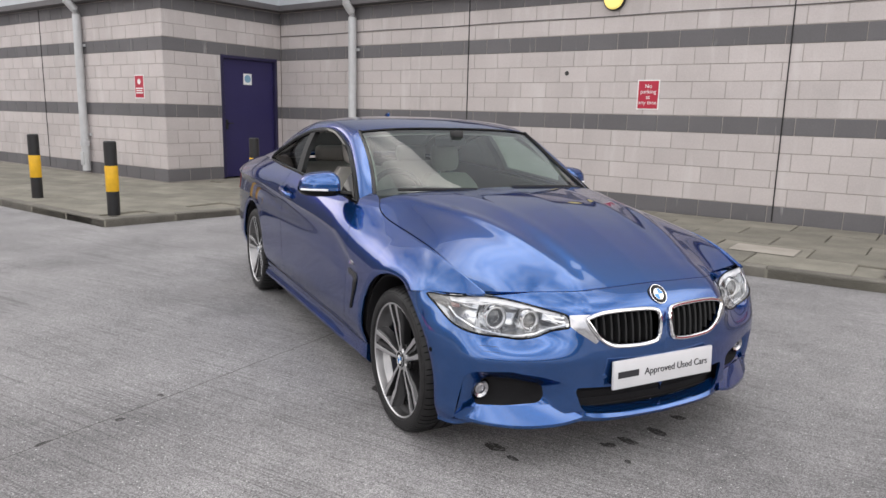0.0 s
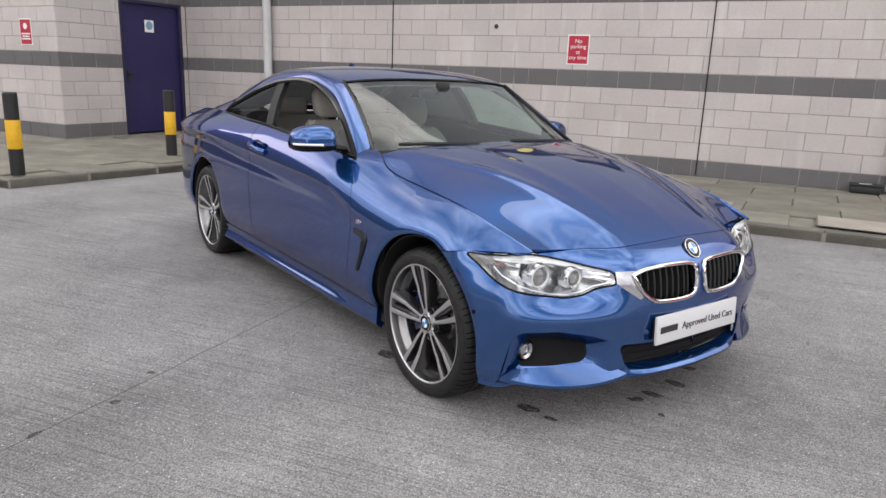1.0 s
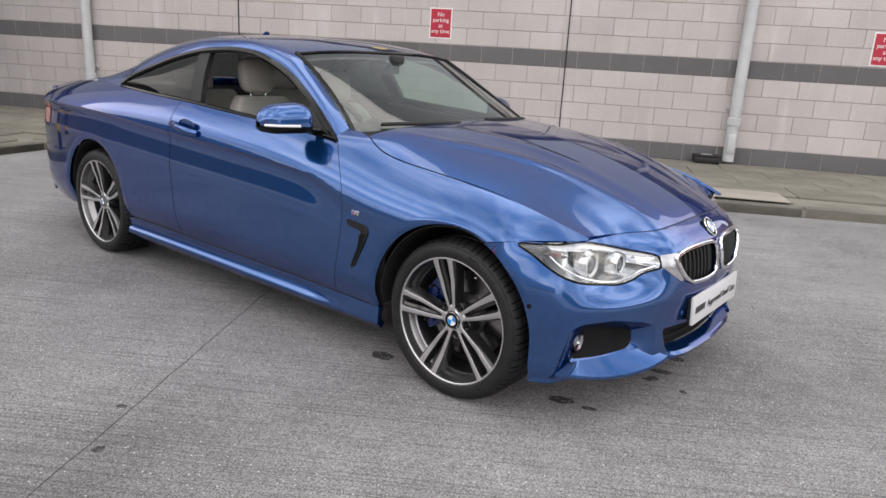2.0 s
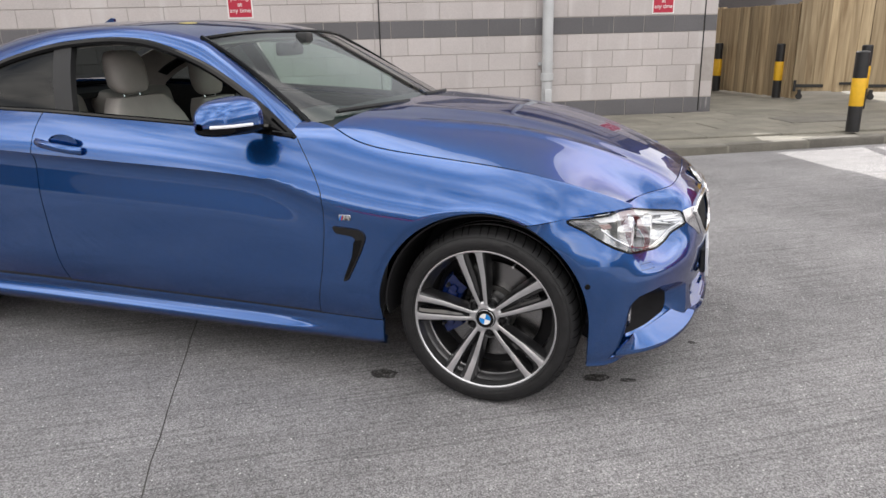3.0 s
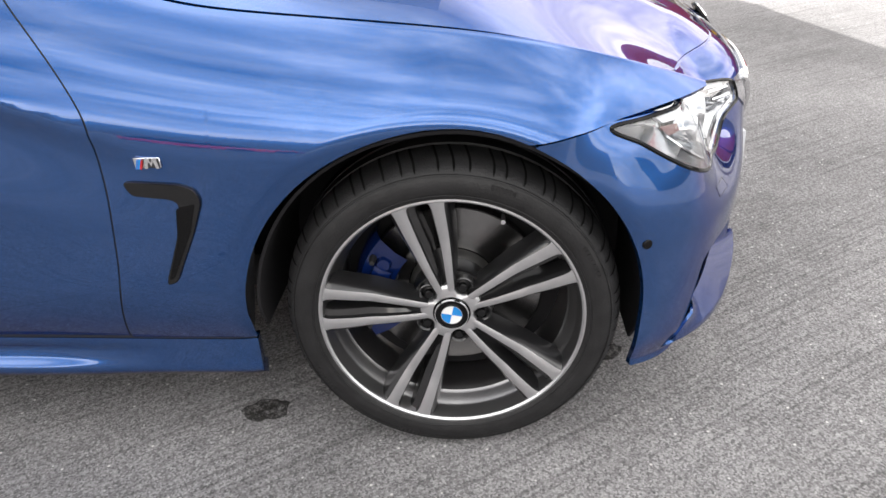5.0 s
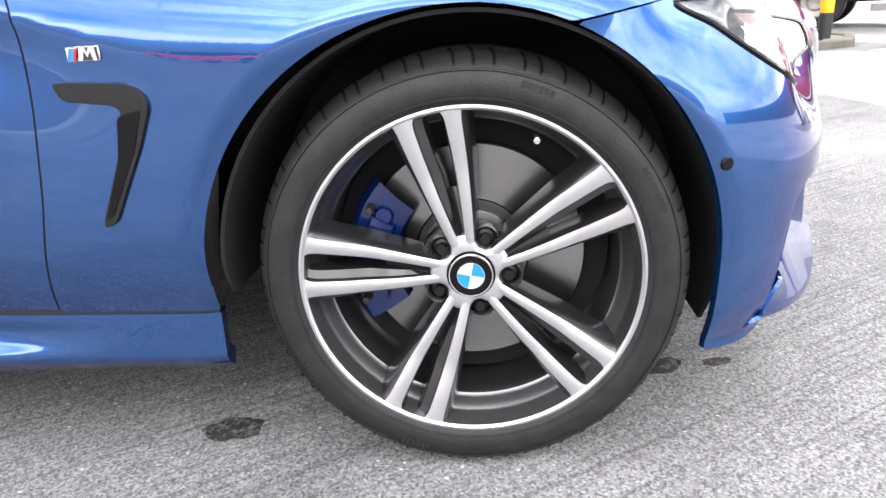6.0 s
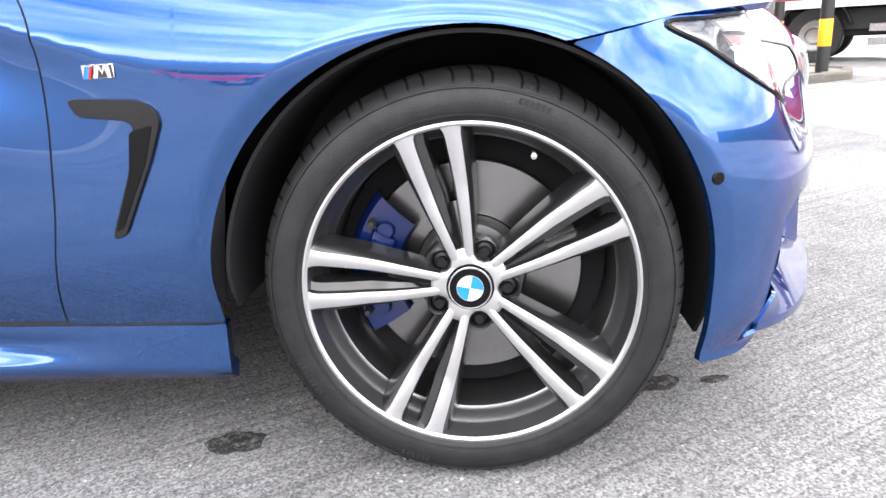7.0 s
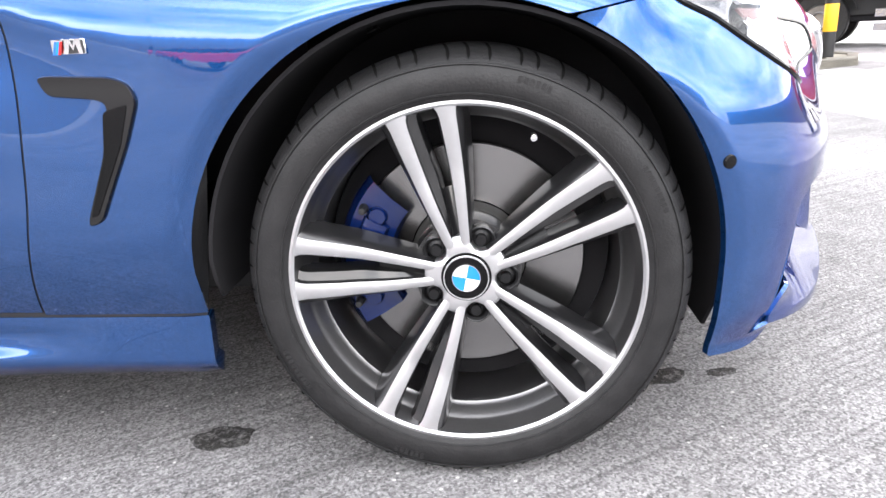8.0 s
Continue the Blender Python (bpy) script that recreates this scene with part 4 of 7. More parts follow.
bon_mid = curve((-0.80, 0.986), (-0.52, 0.985), (-0.13, 0.957), (0.114, 0.905), (0.35, 0.826), (0.48, 0.772), (0.565, 0.724), (0.61, 0.690), soft=0.04)
top_bend = curve((-0.85, 8.5), (-0.60, 7.5), (-0.40, 4.5), (-0.1, 3.2), (0.5, 2.8), soft=0.05)
shut_y = curve((-0.81, 0.690), (-0.68, 0.695), (-0.60, 0.712), (-0.555, 0.733), (-0.49, 0.752), (-0.40, 0.758), (-0.2, 0.754), (0.0, 0.748), (0.26, 0.733), (0.45, 0.696), soft=0.02)


def body_top(x, y):
    """Height of the bonnet and the shoulders beside it."""
    k = min(1.0, abs(y) / y_top(x))
    return bon_mid(x) + (z_top(x) - bon_mid(x)) * (0.20 * k + 0.80 * k ** top_bend(x))


DOOR_F, DOOR_R = -0.572, -1.865
shut_front = curve((0.2, -0.630), (0.296, -0.613), (0.471, -0.574), (0.607, -0.561), (0.708, -0.562), (0.767, -0.588), (0.83, -0.636), (0.881, -0.686), (0.93, -0.735), soft=0.02)
shut_rear = curve((0.2, -1.80), (0.35, -1.83), (0.6, -1.865), (0.85, -1.885), (1.0, -1.87))
seam_z = lambda x: 0.268 + 0.014 * min(1.0, max(0.0, (-x - 0.4) / 1.6))

for S in (-1, 1):
    side = "driver" if S < 0 else "passenger"
    # front wing
    wing_low = lambda x: max(arch_z(x, 0.0), seam_z(x) if x < -0.2 else 0.0) if x < 0.138 else 0.657 + (x - 0.138) * 0.185 if x < 0.284 else 0.684 + (x - 0.284) * 0.08
    xs = lerp_steps(-0.566, 0.448, 130, arch_steps(0.0, 40))
    def wing_f(x, t):
        xx = x
        for _ in range(8):
            z = on_crease(wing_low(x), z_top(xx), z_char(xx), t)
            xx = x + (shut_front(z) + 0.566) * max(0.0, (-x - 0.36) / 0.206)
        return (xx, S * side_y(xx, z), z)
    bm = grid(wing_f, xs, lin(0, 1, 61), flip=(S < 0))
    # the shoulder between the wing's crest and the bonnet's shut line, back to the pillar's foot
    crest = lin(-0.80, wing_f(xs[0], 1.0)[0] - 0.012, 8) + [wing_f(x, 1.0)[0] for x in xs]
    join(bm, grid(lambda x, t: (x, S * (y_top(x) + (shut_y(x) - y_top(x)) * t), body_top(x, y_top(x) + (shut_y(x) - y_top(x)) * t)), crest, lin(0, 1, 7), flip=(S < 0)))
    bmesh.ops.remove_doubles(bm, verts=bm.verts, dist=0.0006)
    part("front_wing", bm, M["paint"], car, solid=0.012, angle=50)
    # door
    dz = lambda x: seam_z(x) + 0.004
    def door_f(u, t):
        x = DOOR_R + (DOOR_F - DOOR_R) * u
        for _ in range(8):
            zz = on_crease(dz(x), z_top(x), z_char(x), t)
            a, b = shut_rear(zz), shut_front(zz) - 0.0032
            x = a + (b - a) * u
        return (x, S * side_y(x, zz), zz)
    part("door", grid(door_f, lin(0, 1, 90), lin(0, 1, 61), flip=(S < 0)), M["paint"], car, solid=0.02)
    # dark strips before and under the door, standing in for shade in the gaps
    part("door_seal", grid(lambda z, t: (shut_front(z) - 0.0042 + 0.0048 * t, S * (side_y(shut_front(z), z) - 0.0022), z), lin(0.275, 0.90, 60), [0, 1], flip=(S < 0)), M["matt_black"], car, "dark strip standing in for the shade in the door's shut line", solid=0.004)
    part("door_seal", grid(lambda x, t: (x, S * (side_y(x, seam_z(x)) - 0.0022), seam_z(x) - 0.009 + 0.0138 * t), lin(-2.40, -0.376, 40), [0, 1], flip=(S < 0)), M["matt_black"], car, "dark strip standing in for the shade in the door's shut line", solid=0.004)
    # rear quarter, with the rear arch
    rear_low = lambda x: max(arch_z(x, -WHEEL_BASE), z_sill(x) + (0.075 if x > -2.45 else 0.0))
    xs = lerp_steps(-3.70, -1.80, 70, arch_steps(-WHEEL_BASE))
    def quarter_f(x, t):
        xx = x
        k = max(0.0, (x + 2.3) / 0.5)
        for _ in range(8):
            a, b = rear_low(x), z_top(xx)
            z = on_crease(a, b, z_char(xx), t)
            xx = x + (shut_rear(z) - 0.005 + 1.80) * k
        return (xx, S * side_y(xx, z), z)
    part("rear_quarter", grid(quarter_f, xs, lin(0, 1, 41), flip=(S < 0)), M["paint"], car, solid=0.012)
    # sill under door, with its ledge
    def sill_f(x, t):
        z = 0.162 + (seam_z(x) - 0.0045 - 0.162) * t
        ledge = ease((-x - 0.50) / 0.35)
        y = side_y(x, seam_z(x)) + 0.006 - 0.005 * t - 0.030 * max(0, (0.30 - t) / 0.30) ** 1.5
        # hollow under the seam, then a blade that fades out towards the front wheel
        y += ledge * (0.012 * ease((0.58 - t) / 0.24) - 0.006 * math.exp(-((t - 0.72) / 0.12) ** 2))
        return (x, S * y, z)
    part("side_skirt", grid(sill_f, lin(-2.43, -0.372, 70), lin(0, 1, 26), flip=(S < 0)), M["paint"], car, solid=0.03)
    # dark inner shell behind the shut lines
    def shell_f(x, t):
        a = max(0.22, arch_z(x, 0.0) + 0.02, arch_z(x, -WHEEL_BASE) + 0.02)
        b = z_top(x) - 0.02
        z = a + (b - a) * t
        return (x, S * (side_y(x, z) - 0.034), z)
    part("inner_panel", grid(shell_f, lerp_steps(-3.6, 0.10, 60), lin(0, 1, 10), flip=(S < 0)), M["matt_black"], car, "black inner body panel", solid=0.004)
    # arch liners
    for cx, nm in ((0.0, "front"), (-WHEEL_BASE, "rear")):
        prof = lambda u, v: (cx + (ARCH_R - 0.004) * math.cos(u * (0.5 if u < 0 else 1.0)), S * (0.55 + (min(side_y(cx, 0.66), side_y(cx + ARCH_R * math.cos(u), HUB_Z + ARCH_R * math.sin(u))) - 0.016 - 0.55) * v), HUB_Z + 0.006 + (ARCH_R - 0.004) * math.sin(u))
        part("arch_liner", grid(prof, lin(-0.36, math.pi + 0.10, 42), lin(0, 1, 4), flip=(S > 0)), M["liner"], car, "black felt wheel arch liner", solid=0.006)
        part("arch_wall", grid(lambda u, r: (cx + r * math.cos(u), S * 0.55, HUB_Z + r * math.sin(u)), lin(-0.5, math.pi + 0.5, 30), [0.02, 0.2, ARCH_R + 0.02], flip=(S > 0)), M["liner"], car, solid=0.006)

part("liner_clip", revolve([(0, 0.0), (0.008, 0.001), (0.010, 0.005)], 16, "Z"), M["bolt"], car, "black liner fastener").matrix_basis = Matrix.Translation((-0.115, -0.800, HUB_Z + 0.006 + math.sqrt((ARCH_R - 0.006) ** 2 - 0.115 ** 2) - 0.006)) @ pose(0, 0, 0, 0, 160, 0)

# underbody: a plain black box added to block light under the car
part("underbody", box(3.9, 1.10, 0.10, 0.03, 2, (-1.50, 0, 0.235)), M["matt_black"], car)

# front end: plan outline at bumper height, shaved back with height
plan_pts = [(0.905, 0.14), (0.899, 0.24), (0.872, 0.335), (0.830, 0.422), (0.760, 0.490), (0.660, 0.548), (0.540, 0.599), (0.400, 0.645), (0.200, 0.681), (0.0, 0.692)]
pl_s = [0.0]
for a, b in zip(plan_pts[:-1], plan_pts[1:]):
    pl_s.append(pl_s[-1] + math.dist(a, b))
plan_y = curve(*[(s / pl_s[-1], p[0]) for s, p in zip(pl_s, plan_pts)], soft=0.03)
plan_x = curve(*[(s / pl_s[-1], p[1]) for s, p in zip(pl_s, plan_pts)], soft=0.03)
d_mid = curve((0.19, 0.045), (0.215, 0.012), (0.25, 0.0), (0.36, 0.006), (0.45, -0.002), (0.50, 0.000), (0.56, 0.006), (0.62, 0.020), (0.67, 0.055), (0.70, 0.095), (0.72, 0.135), soft=0.012)
d_lamp = curve((0.19, 0.040), (0.22, 0.010), (0.30, 0.010), (0.40, 0.002), (0.46, 0.0), (0.50, 0.026), (0.54, 0.068), (0.60, 0.100), (0.66, 0.138), (0.72, 0.190), soft=0.012)
d_side = curve((0.19, 0.035), (0.25, 0.012), (0.35, 0.003), (0.45, 0.0), (0.52, 0.004), (0.56, 0.014), (0.60, 0.032), (0.64, 0.054), (0.68, 0.080), (0.72, 0.105), soft=0.012)


def front_raw(u, z, out=0.0):
    """The skin of the front end (driver's half) before it is drawn out to meet the wing."""
    y, x = plan_y(u), plan_x(u)
    e = 0.004
    ty, tx = plan_y(min(1, u + e)) - plan_y(max(0, u - e)), plan_x(min(1, u + e)) - plan_x(max(0, u - e))
    l = math.hypot(tx, ty)
    ny, nx = tx / l, -ty / l
    a = 1 - min(1, max(0, (y - 0.60) / 0.26))
    b = 1 - min(1, max(0, (y - 0.33) / 0.27))
    side_d, lamp_d, mid_d = d_side(z), d_lamp(z), d_mid(z)
    d = side_d + (lamp_d - side_d) * (a * a * (3 - 2 * a))
    d = d + (mid_d - d) * (b * b * (3 - 2 * b))
    e2 = min(1.0, max(0.0, (x - 0.14) / 0.20))
    d = d * e2 * e2 * (3 - 2 * e2) - out
    return (x - nx * d, y - ny * d)


def meet_wing(u):
    """Height of the wing's lower edge over a station, and how far the skin must move out to meet it there."""
    x = plan_x(u)
    for _ in range(4):
        zs = wing_low(max(0.139, min(0.46, x)))
        x, y = front_raw(u, zs)
    return zs, max(-0.03, min(0.03, side_y(x, zs) - y)) * (1 - ease((x - 0.37) / 0.10))


MEET_U = lin(0.0, 0.7, 141)
MEET = np.array([meet_wing(u) for u in MEET_U]).T


def front_at(u, z, out=0.0):
    """The skin of the front end (driver's half): u from the wheel arch to the middle."""
    x, y = front_raw(u, z, out)
    if u < 0.7:
        zs, more = np.interp(u, MEET_U, MEET[0]), np.interp(u, MEET_U, MEET[1])
        y += float(more) * math.exp(-((zs - z) / 0.09) ** 2)
        r = math.hypot(arch_dx(x, 0.0), z - HUB_Z - 0.008) - ARCH_R
        if r < 0.034 and z < 0.60:
            y -= 0.0075 * (1 - max(0.0, r) / 0.034) ** 2 * ease((0.60 - z) / 0.1)
    return (x, y)


_cols = {}


FINE = lin(0.0, 1.0, 500)


def column(z, out):
    """Half widths, reaches and stations of the front end at one height, sorted by half width."""
    key = (round(z, 3), round(out, 4))
    if key not in _cols:
        pts = sorted((*front_at(u, key[0], out)[::-1], u) for u in FINE)
        _cols[key] = np.array(pts).T
    return _cols[key]


def front_x(y, z, out=0.0):
    """How far forward the front end reaches at half width y and height z."""
    z0 = math.floor(z * 500) / 500
    a, b = column(z0, out), column(z0 + 0.002, out)
    f = (z - z0) * 500
    return float(np.interp(y, a[0], a[1]) * (1 - f) + np.interp(y, b[0], b[1]) * f)


def front_u(y, z):
    """The station at which the front end has half width y at height z."""
    z0 = math.floor(z * 500) / 500
    a, b = column(z0, 0.0), column(z0 + 0.002, 0.0)
    f = (z - z0) * 500
    return float(np.interp(y, a[0], a[2]) * (1 - f) + np.interp(y, b[0], b[2]) * f)


PLAN_LEN = pl_s[-1]


LAMP = smooth_loop([(0.852, 0.672), (0.812, 0.677), (0.739, 0.683), (0.660, 0.677), (0.585, 0.662), (0.490, 0.639), (0.428, 0.626), (0.412, 0.613), (0.414, 0.581), (0.438, 0.571), (0.472, 0.560), (0.519, 0.538), (0.580, 0.529), (0.640, 0.536), (0.710, 0.547), (0.757, 0.558), (0.789, 0.571), (0.812, 0.588), (0.827, 0.611), (0.840, 0.641)], 8)
KIDNEY = smooth_loop([(0.346, 0.618), (0.28, 0.633), (0.17, 0.637), (0.05, 0.631), (0.024, 0.606), (0.026, 0.550), (0.042, 0.512), (0.10, 0.500), (0.20, 0.501), (0.262, 0.510), (0.316, 0.546), (0.351, 0.598)], 6)
FOG = rounded([(0.803, 0.212), (0.788, 0.392), (0.757, 0.414), (0.644, 0.418), (0.510, 0.392), (0.435, 0.366), (0.425, 0.300), (0.430, 0.232), (0.470, 0.214), (0.640, 0.208)], 0.014, 5)
FOG_IN = rounded([(0.755, 0.262), (0.746, 0.352), (0.722, 0.380), (0.630, 0.376), (0.510, 0.348), (0.500, 0.300), (0.520, 0.272), (0.640, 0.262)], 0.016, 5)
INTAKE = rounded([(0.395, 0.345), (0.0, 0.330), (0.0, 0.232), (0.33, 0.236), (0.368, 0.262)], 0.025, 5)


def inside(px, py, poly):
    """Which of the points lie within an outline (arrays)."""
    c = np.zeros(px.shape, bool)
    for i in range(len(poly)):
        (x1, y1), (x2, y2) = poly[i - 1], poly[i]
        if y1 != y2:
            c ^= ((y1 > py) != (y2 > py)) & (px < (x2 - x1) * (py - y1) / (y2 - y1) + x1)
    return c


def nearest_on(px, py, poly):
    """Distance from points to an outline, and the nearest places on it (arrays)."""
    best, bx_, by_ = np.full(px.shape, 9.0), px.copy(), py.copy()
    for i in range(len(poly)):
        (x1, y1), (x2, y2) = poly[i - 1], poly[i]
        dx, dy = x2 - x1, y2 - y1
        t = np.clip(((px - x1) * dx + (py - y1) * dy) / max(1e-12, dx * dx + dy * dy), 0, 1)
        qx, qy = x1 + t * dx, y1 + t * dy
        d = np.hypot(qx - px, qy - py)
        m = d < best
        best[m], bx_[m], by_[m] = d[m], qx[m], qy[m]
    return best, bx_, by_


FAR_TOP = curve((0.0, 0.712), (0.26, 0.706), (0.45, 0.693), (0.585, 0.680), (0.70, 0.682), (0.80, 0.684), (0.888, 0.682), soft=0.03)


def front_top(u):
    x = plan_x(u)
    if x < 0.284:
        return 0.654 + (x - 0.138) * 0.185
    y = plan_y(u)
    for _ in range(4):
        y = front_at(u, FAR_TOP(y))[1]
    return FAR_TOP(y) - 0.002


def bumper_mesh():
    """Driver's half of the bumper skin, cut along the outlines of arch, lamp, grille and bays, its edges turned in."""
    us, zs = lin(0, 1, 320), lin(0.160, 0.718, 146)
    U, Z = np.meshgrid(us, zs, indexing="ij")
    X = np.array([[front_at(u, z)[0] for z in zs] for u in us])
    keep = np.minimum(np.array([front_top(u) for u in us])[:, None] - Z, Z - np.array([0.196 + 0.012 * (plan_y(u) / 0.8) ** 2 - 0.034 * ease((plan_y(u) - 0.72) / 0.12) for u in us])[:, None])
    keep = np.minimum(keep, np.hypot(X * 1.044, np.where(Z < HUB_Z, 0.5, 1.0) * (Z - HUB_Z - 0.008)) - ARCH_R)
    for poly in (LAMP, KIDNEY, FOG, INTAKE):
        poly = [(front_u(y, z) * PLAN_LEN, z) for y, z in poly]
        d = nearest_on(U * PLAN_LEN, Z, poly)[0]
        keep = np.minimum(keep, np.where(inside(U * PLAN_LEN, Z, poly), -d, d))
    keep = np.where(np.abs(keep) < 1e-5, 1e-5, keep)
    bm = bmesh.new()
    made, place = {}, {}

    def vert(key, u, z):
        if key not in made:
            made[key] = bm.verts.new((*front_at(u, z), z))
            place[made[key]] = (u, z)
        return made[key]
    for i in range(len(us) - 1):
        for j in range(len(zs) - 1):
            ring = ((i, j), (i + 1, j), (i + 1, j + 1), (i, j + 1))
            if max(keep[c] for c in ring) <= 0:
                continue
            face = []
            for p, q in zip(ring, ring[1:] + ring[:1]):
                if keep[p] > 0:
                    face.append(vert(p, us[p[0]], zs[p[1]]))
                if (keep[p] > 0) != (keep[q] > 0):
                    t = keep[p] / (keep[p] - keep[q])
                    face.append(vert((min(p, q), max(p, q)), us[p[0]] + (us[q[0]] - us[p[0]]) * t, zs[p[1]] + (zs[q[1]] - zs[p[1]]) * t))
            if len(face) > 2:
                bm.faces.new(face)
    rim = [e for e in bm.edges if len(e.link_faces) == 1 and not all(place[v][0] > 0.9999 for v in e.verts)]
    back = {}
    for e in rim:
        for v in e.verts:
            if v not in back:
                u, z = place[v]
                back[v] = bm.verts.new((*front_at(u, z, -0.011), z))
        a, b = e.link_loops[0].vert, e.link_loops[0].link_loop_next.vert
        bm.faces.new((b, a, back[a], back[b]))
    return bm


def both(bm_half, weld=True):
    """Mirrors a driver's-side half (built with positive y) into a whole."""
    out = bmesh.new()
    for sgn in (-1, 1):
        vs = {v: out.verts.new((v.co.x, sgn * v.co.y, v.co.z)) for v in bm_half.verts}
        for f in bm_half.faces:
            q = [vs[v] for v in f.verts]
            try:
                out.faces.new(q if sgn < 0 else q[::-1])
            except ValueError:
                pass
    bm_half.free()
    if weld:
        bmesh.ops.remove_doubles(out, verts=out.verts, dist=0.0005)
    bmesh.ops.recalc_face_normals(out, faces=out.faces)
    return out


part("front_bumper", both(bumper_mesh()), M["paint"], car, angle=50)


def front_point(y, z, S, out=0.0):
    x, yy = front_at(front_u(y, z), z, out)
    return (x, S * yy, z)


def on_front(poly, S, out=0.0):
    return [front_point(y, z, S, out) for y, z in poly]


def front_patch(poly, S, out=0.0, rings=8, depth=None):
    """A sheet filling an outline on the front end; depth(k, y, z) pushes it back towards its middle."""
    pu = [(front_u(y, z), z) for y, z in poly]
    cu, cz = sum(p[0] for p in pu) / len(pu), sum(p[1] for p in pu) / len(pu)

    def f(k, i):
        u, z = pu[int(i) % len(pu)]
        u, z = cu + (u - cu) * k, cz + (z - cz) * k
        x, y = front_at(u, z, out - (depth(k, u, z) if depth else 0.0))
        return (x, S * y, z)
    bm = grid(f, lin(0.02, 1.0, rings), list(range(len(poly) + 1)), flip=(S > 0))
    bmesh.ops.remove_doubles(bm, verts=bm.verts, dist=0.0004)
    bmesh.ops.recalc_face_normals(bm, faces=bm.faces)
    return bm


def scaled(poly, k, c=None):
    cy, cz = c or (sum(p[0] for p in poly) / len(poly), sum(p[1] for p in poly) / len(poly))
    return [(cy + (y - cy) * k, cz + (z - cz) * k) for y, z in poly]


def ring_at(center, r_out, r_in, thick, material, parent, name, label=""):
    """A ring facing forward."""
    x, y, z = center
    return part(name, revolve([(r_in, x - thick), (r_in, x), ((r_in + r_out) / 2, x + thick * 0.5), (r_out, x), (r_out, x - thick)], 36, "X", at=(0, y, z)), material, parent, label)


for S in (-1, 1):
    lamp_ob = part("headlight", front_patch(LAMP, S, -0.006, 8, lambda k, y, z: 0.060 * (1 - k ** 4)), M["lamp_inner"], car, "clear headlight with twin round projectors", solid=0.004)
    cover = part("lens_cover", front_patch(LAMP, S, 0.002, 10), M["lens"], lamp_ob, "clear polycarbonate lens", solid=0.0)
    cover.visible_shadow = False
    part("lamp_gasket", tube(on_front(LAMP, S, 0.0), 0.0042, 6, True), M["gloss_black"], lamp_ob)
    for (ly, lz, r) in ((0.645, 0.598, 0.044), (0.520, 0.588, 0.037)):
        cx = front_x(ly, lz) - 0.026
        part("projector", revolve([(0, cx + 0.010), (r * 0.40, cx + 0.007), (r * 0.68, cx - 0.003), (r * 0.78, cx - 0.02), (0, cx - 0.03)], 32, "X", at=(0, S * ly, lz)), M["bulb_glass"], lamp_ob)
        ring_at((cx + 0.006, S * ly, lz), r * 0.99, r * 0.85, 0.010, M["ring_white"], lamp_ob, "halo_ring", "white light-guide ring")
        ring_at((cx, S * ly, lz), r * 0.86, r * 0.66, 0.012, M["lamp_dark"], lamp_ob, "inner_bezel", "dark inner bezel")
        ring_at((cx - 0.004, S * ly, lz), r * 1.22, r * 0.98, 0.03, M["lamp_inner"], lamp_ob, "bezel", "silver outer bezel")
        # chrome bead added for the bright highlight below the projector
        part("lower_glint", revolve([(0, cx + 0.014), (0.006, cx + 0.012), (0.008, cx + 0.004)], 14, "X", at=(0, S * ly, lz - r * 1.02)), M["chrome"], lamp_ob)
    brow = [(0.805, 0.672), (0.745, 0.679), (0.660, 0.671), (0.585, 0.656), (0.490, 0.634), (0.432, 0.622), (0.432, 0.614), (0.490, 0.622), (0.585, 0.639), (0.660, 0.652), (0.745, 0.660), (0.802, 0.660)]
    part("lamp_brow", front_patch(brow, S, -0.010, 4), M["ring_white"], lamp_ob, "bright silver upper light strip", solid=0.006)
    edge = [(0.812, 0.640), (0.800, 0.612), (0.752, 0.577), (0.706, 0.559), (0.638, 0.542), (0.580, 0.536), (0.522, 0.545), (0.476, 0.567), (0.424, 0.584)]
    part("lower_trim", tube([front_point(y, z, S, -0.008) for y, z in edge], 0.0035, 6), M["chrome"], lamp_ob)
    rf = [(0.808, 0.654), (0.784, 0.652), (0.786, 0.640), (0.806, 0.637)]
    part("side_reflector", front_patch(rf, S, -0.014, 3), M["orange"], lamp_ob, "dark amber reflector", solid=0.004)
    for z in (0.609, 0.593):
        part("indicator_bar", tube([front_point(y, z + dz2, S, -0.010) for y, dz2 in ((0.422, 0.0), (0.450, 0.002), (0.478, 0.004))], 0.0045, 6), M["chrome"], lamp_ob)
    # headlamp washer cover
    wash = [(y, z) for y, z in ((0.735, 0.512), (0.735, 0.494), (0.672, 0.488), (0.672, 0.506))]
    part("washer_cover", tube(on_front(wash, S, 0.0), 0.0008, 5, True), M["matt_black"], car, "fine joint round the washer cover")

    # kidney grille
    grille = part("kidney_grille", tube(on_front(scaled(KIDNEY, 0.985), S, 0.005), 0.0085, 10, True), M["chrome"], car, "chrome framed kidney grille with black slats")
    part("outer_wing", front_patch([(0.340, 0.628), (0.408, 0.623), (0.410, 0.610), (0.411, 0.583), (0.385, 0.560), (0.325, 0.520), (0.312, 0.528), (0.346, 0.585)], S, 0.004, 5), M["satin"], grille, solid=0.006)
    part("grille_backing", front_patch(KIDNEY, S, -0.055, 4), M["liner"], grille, solid=0.004)
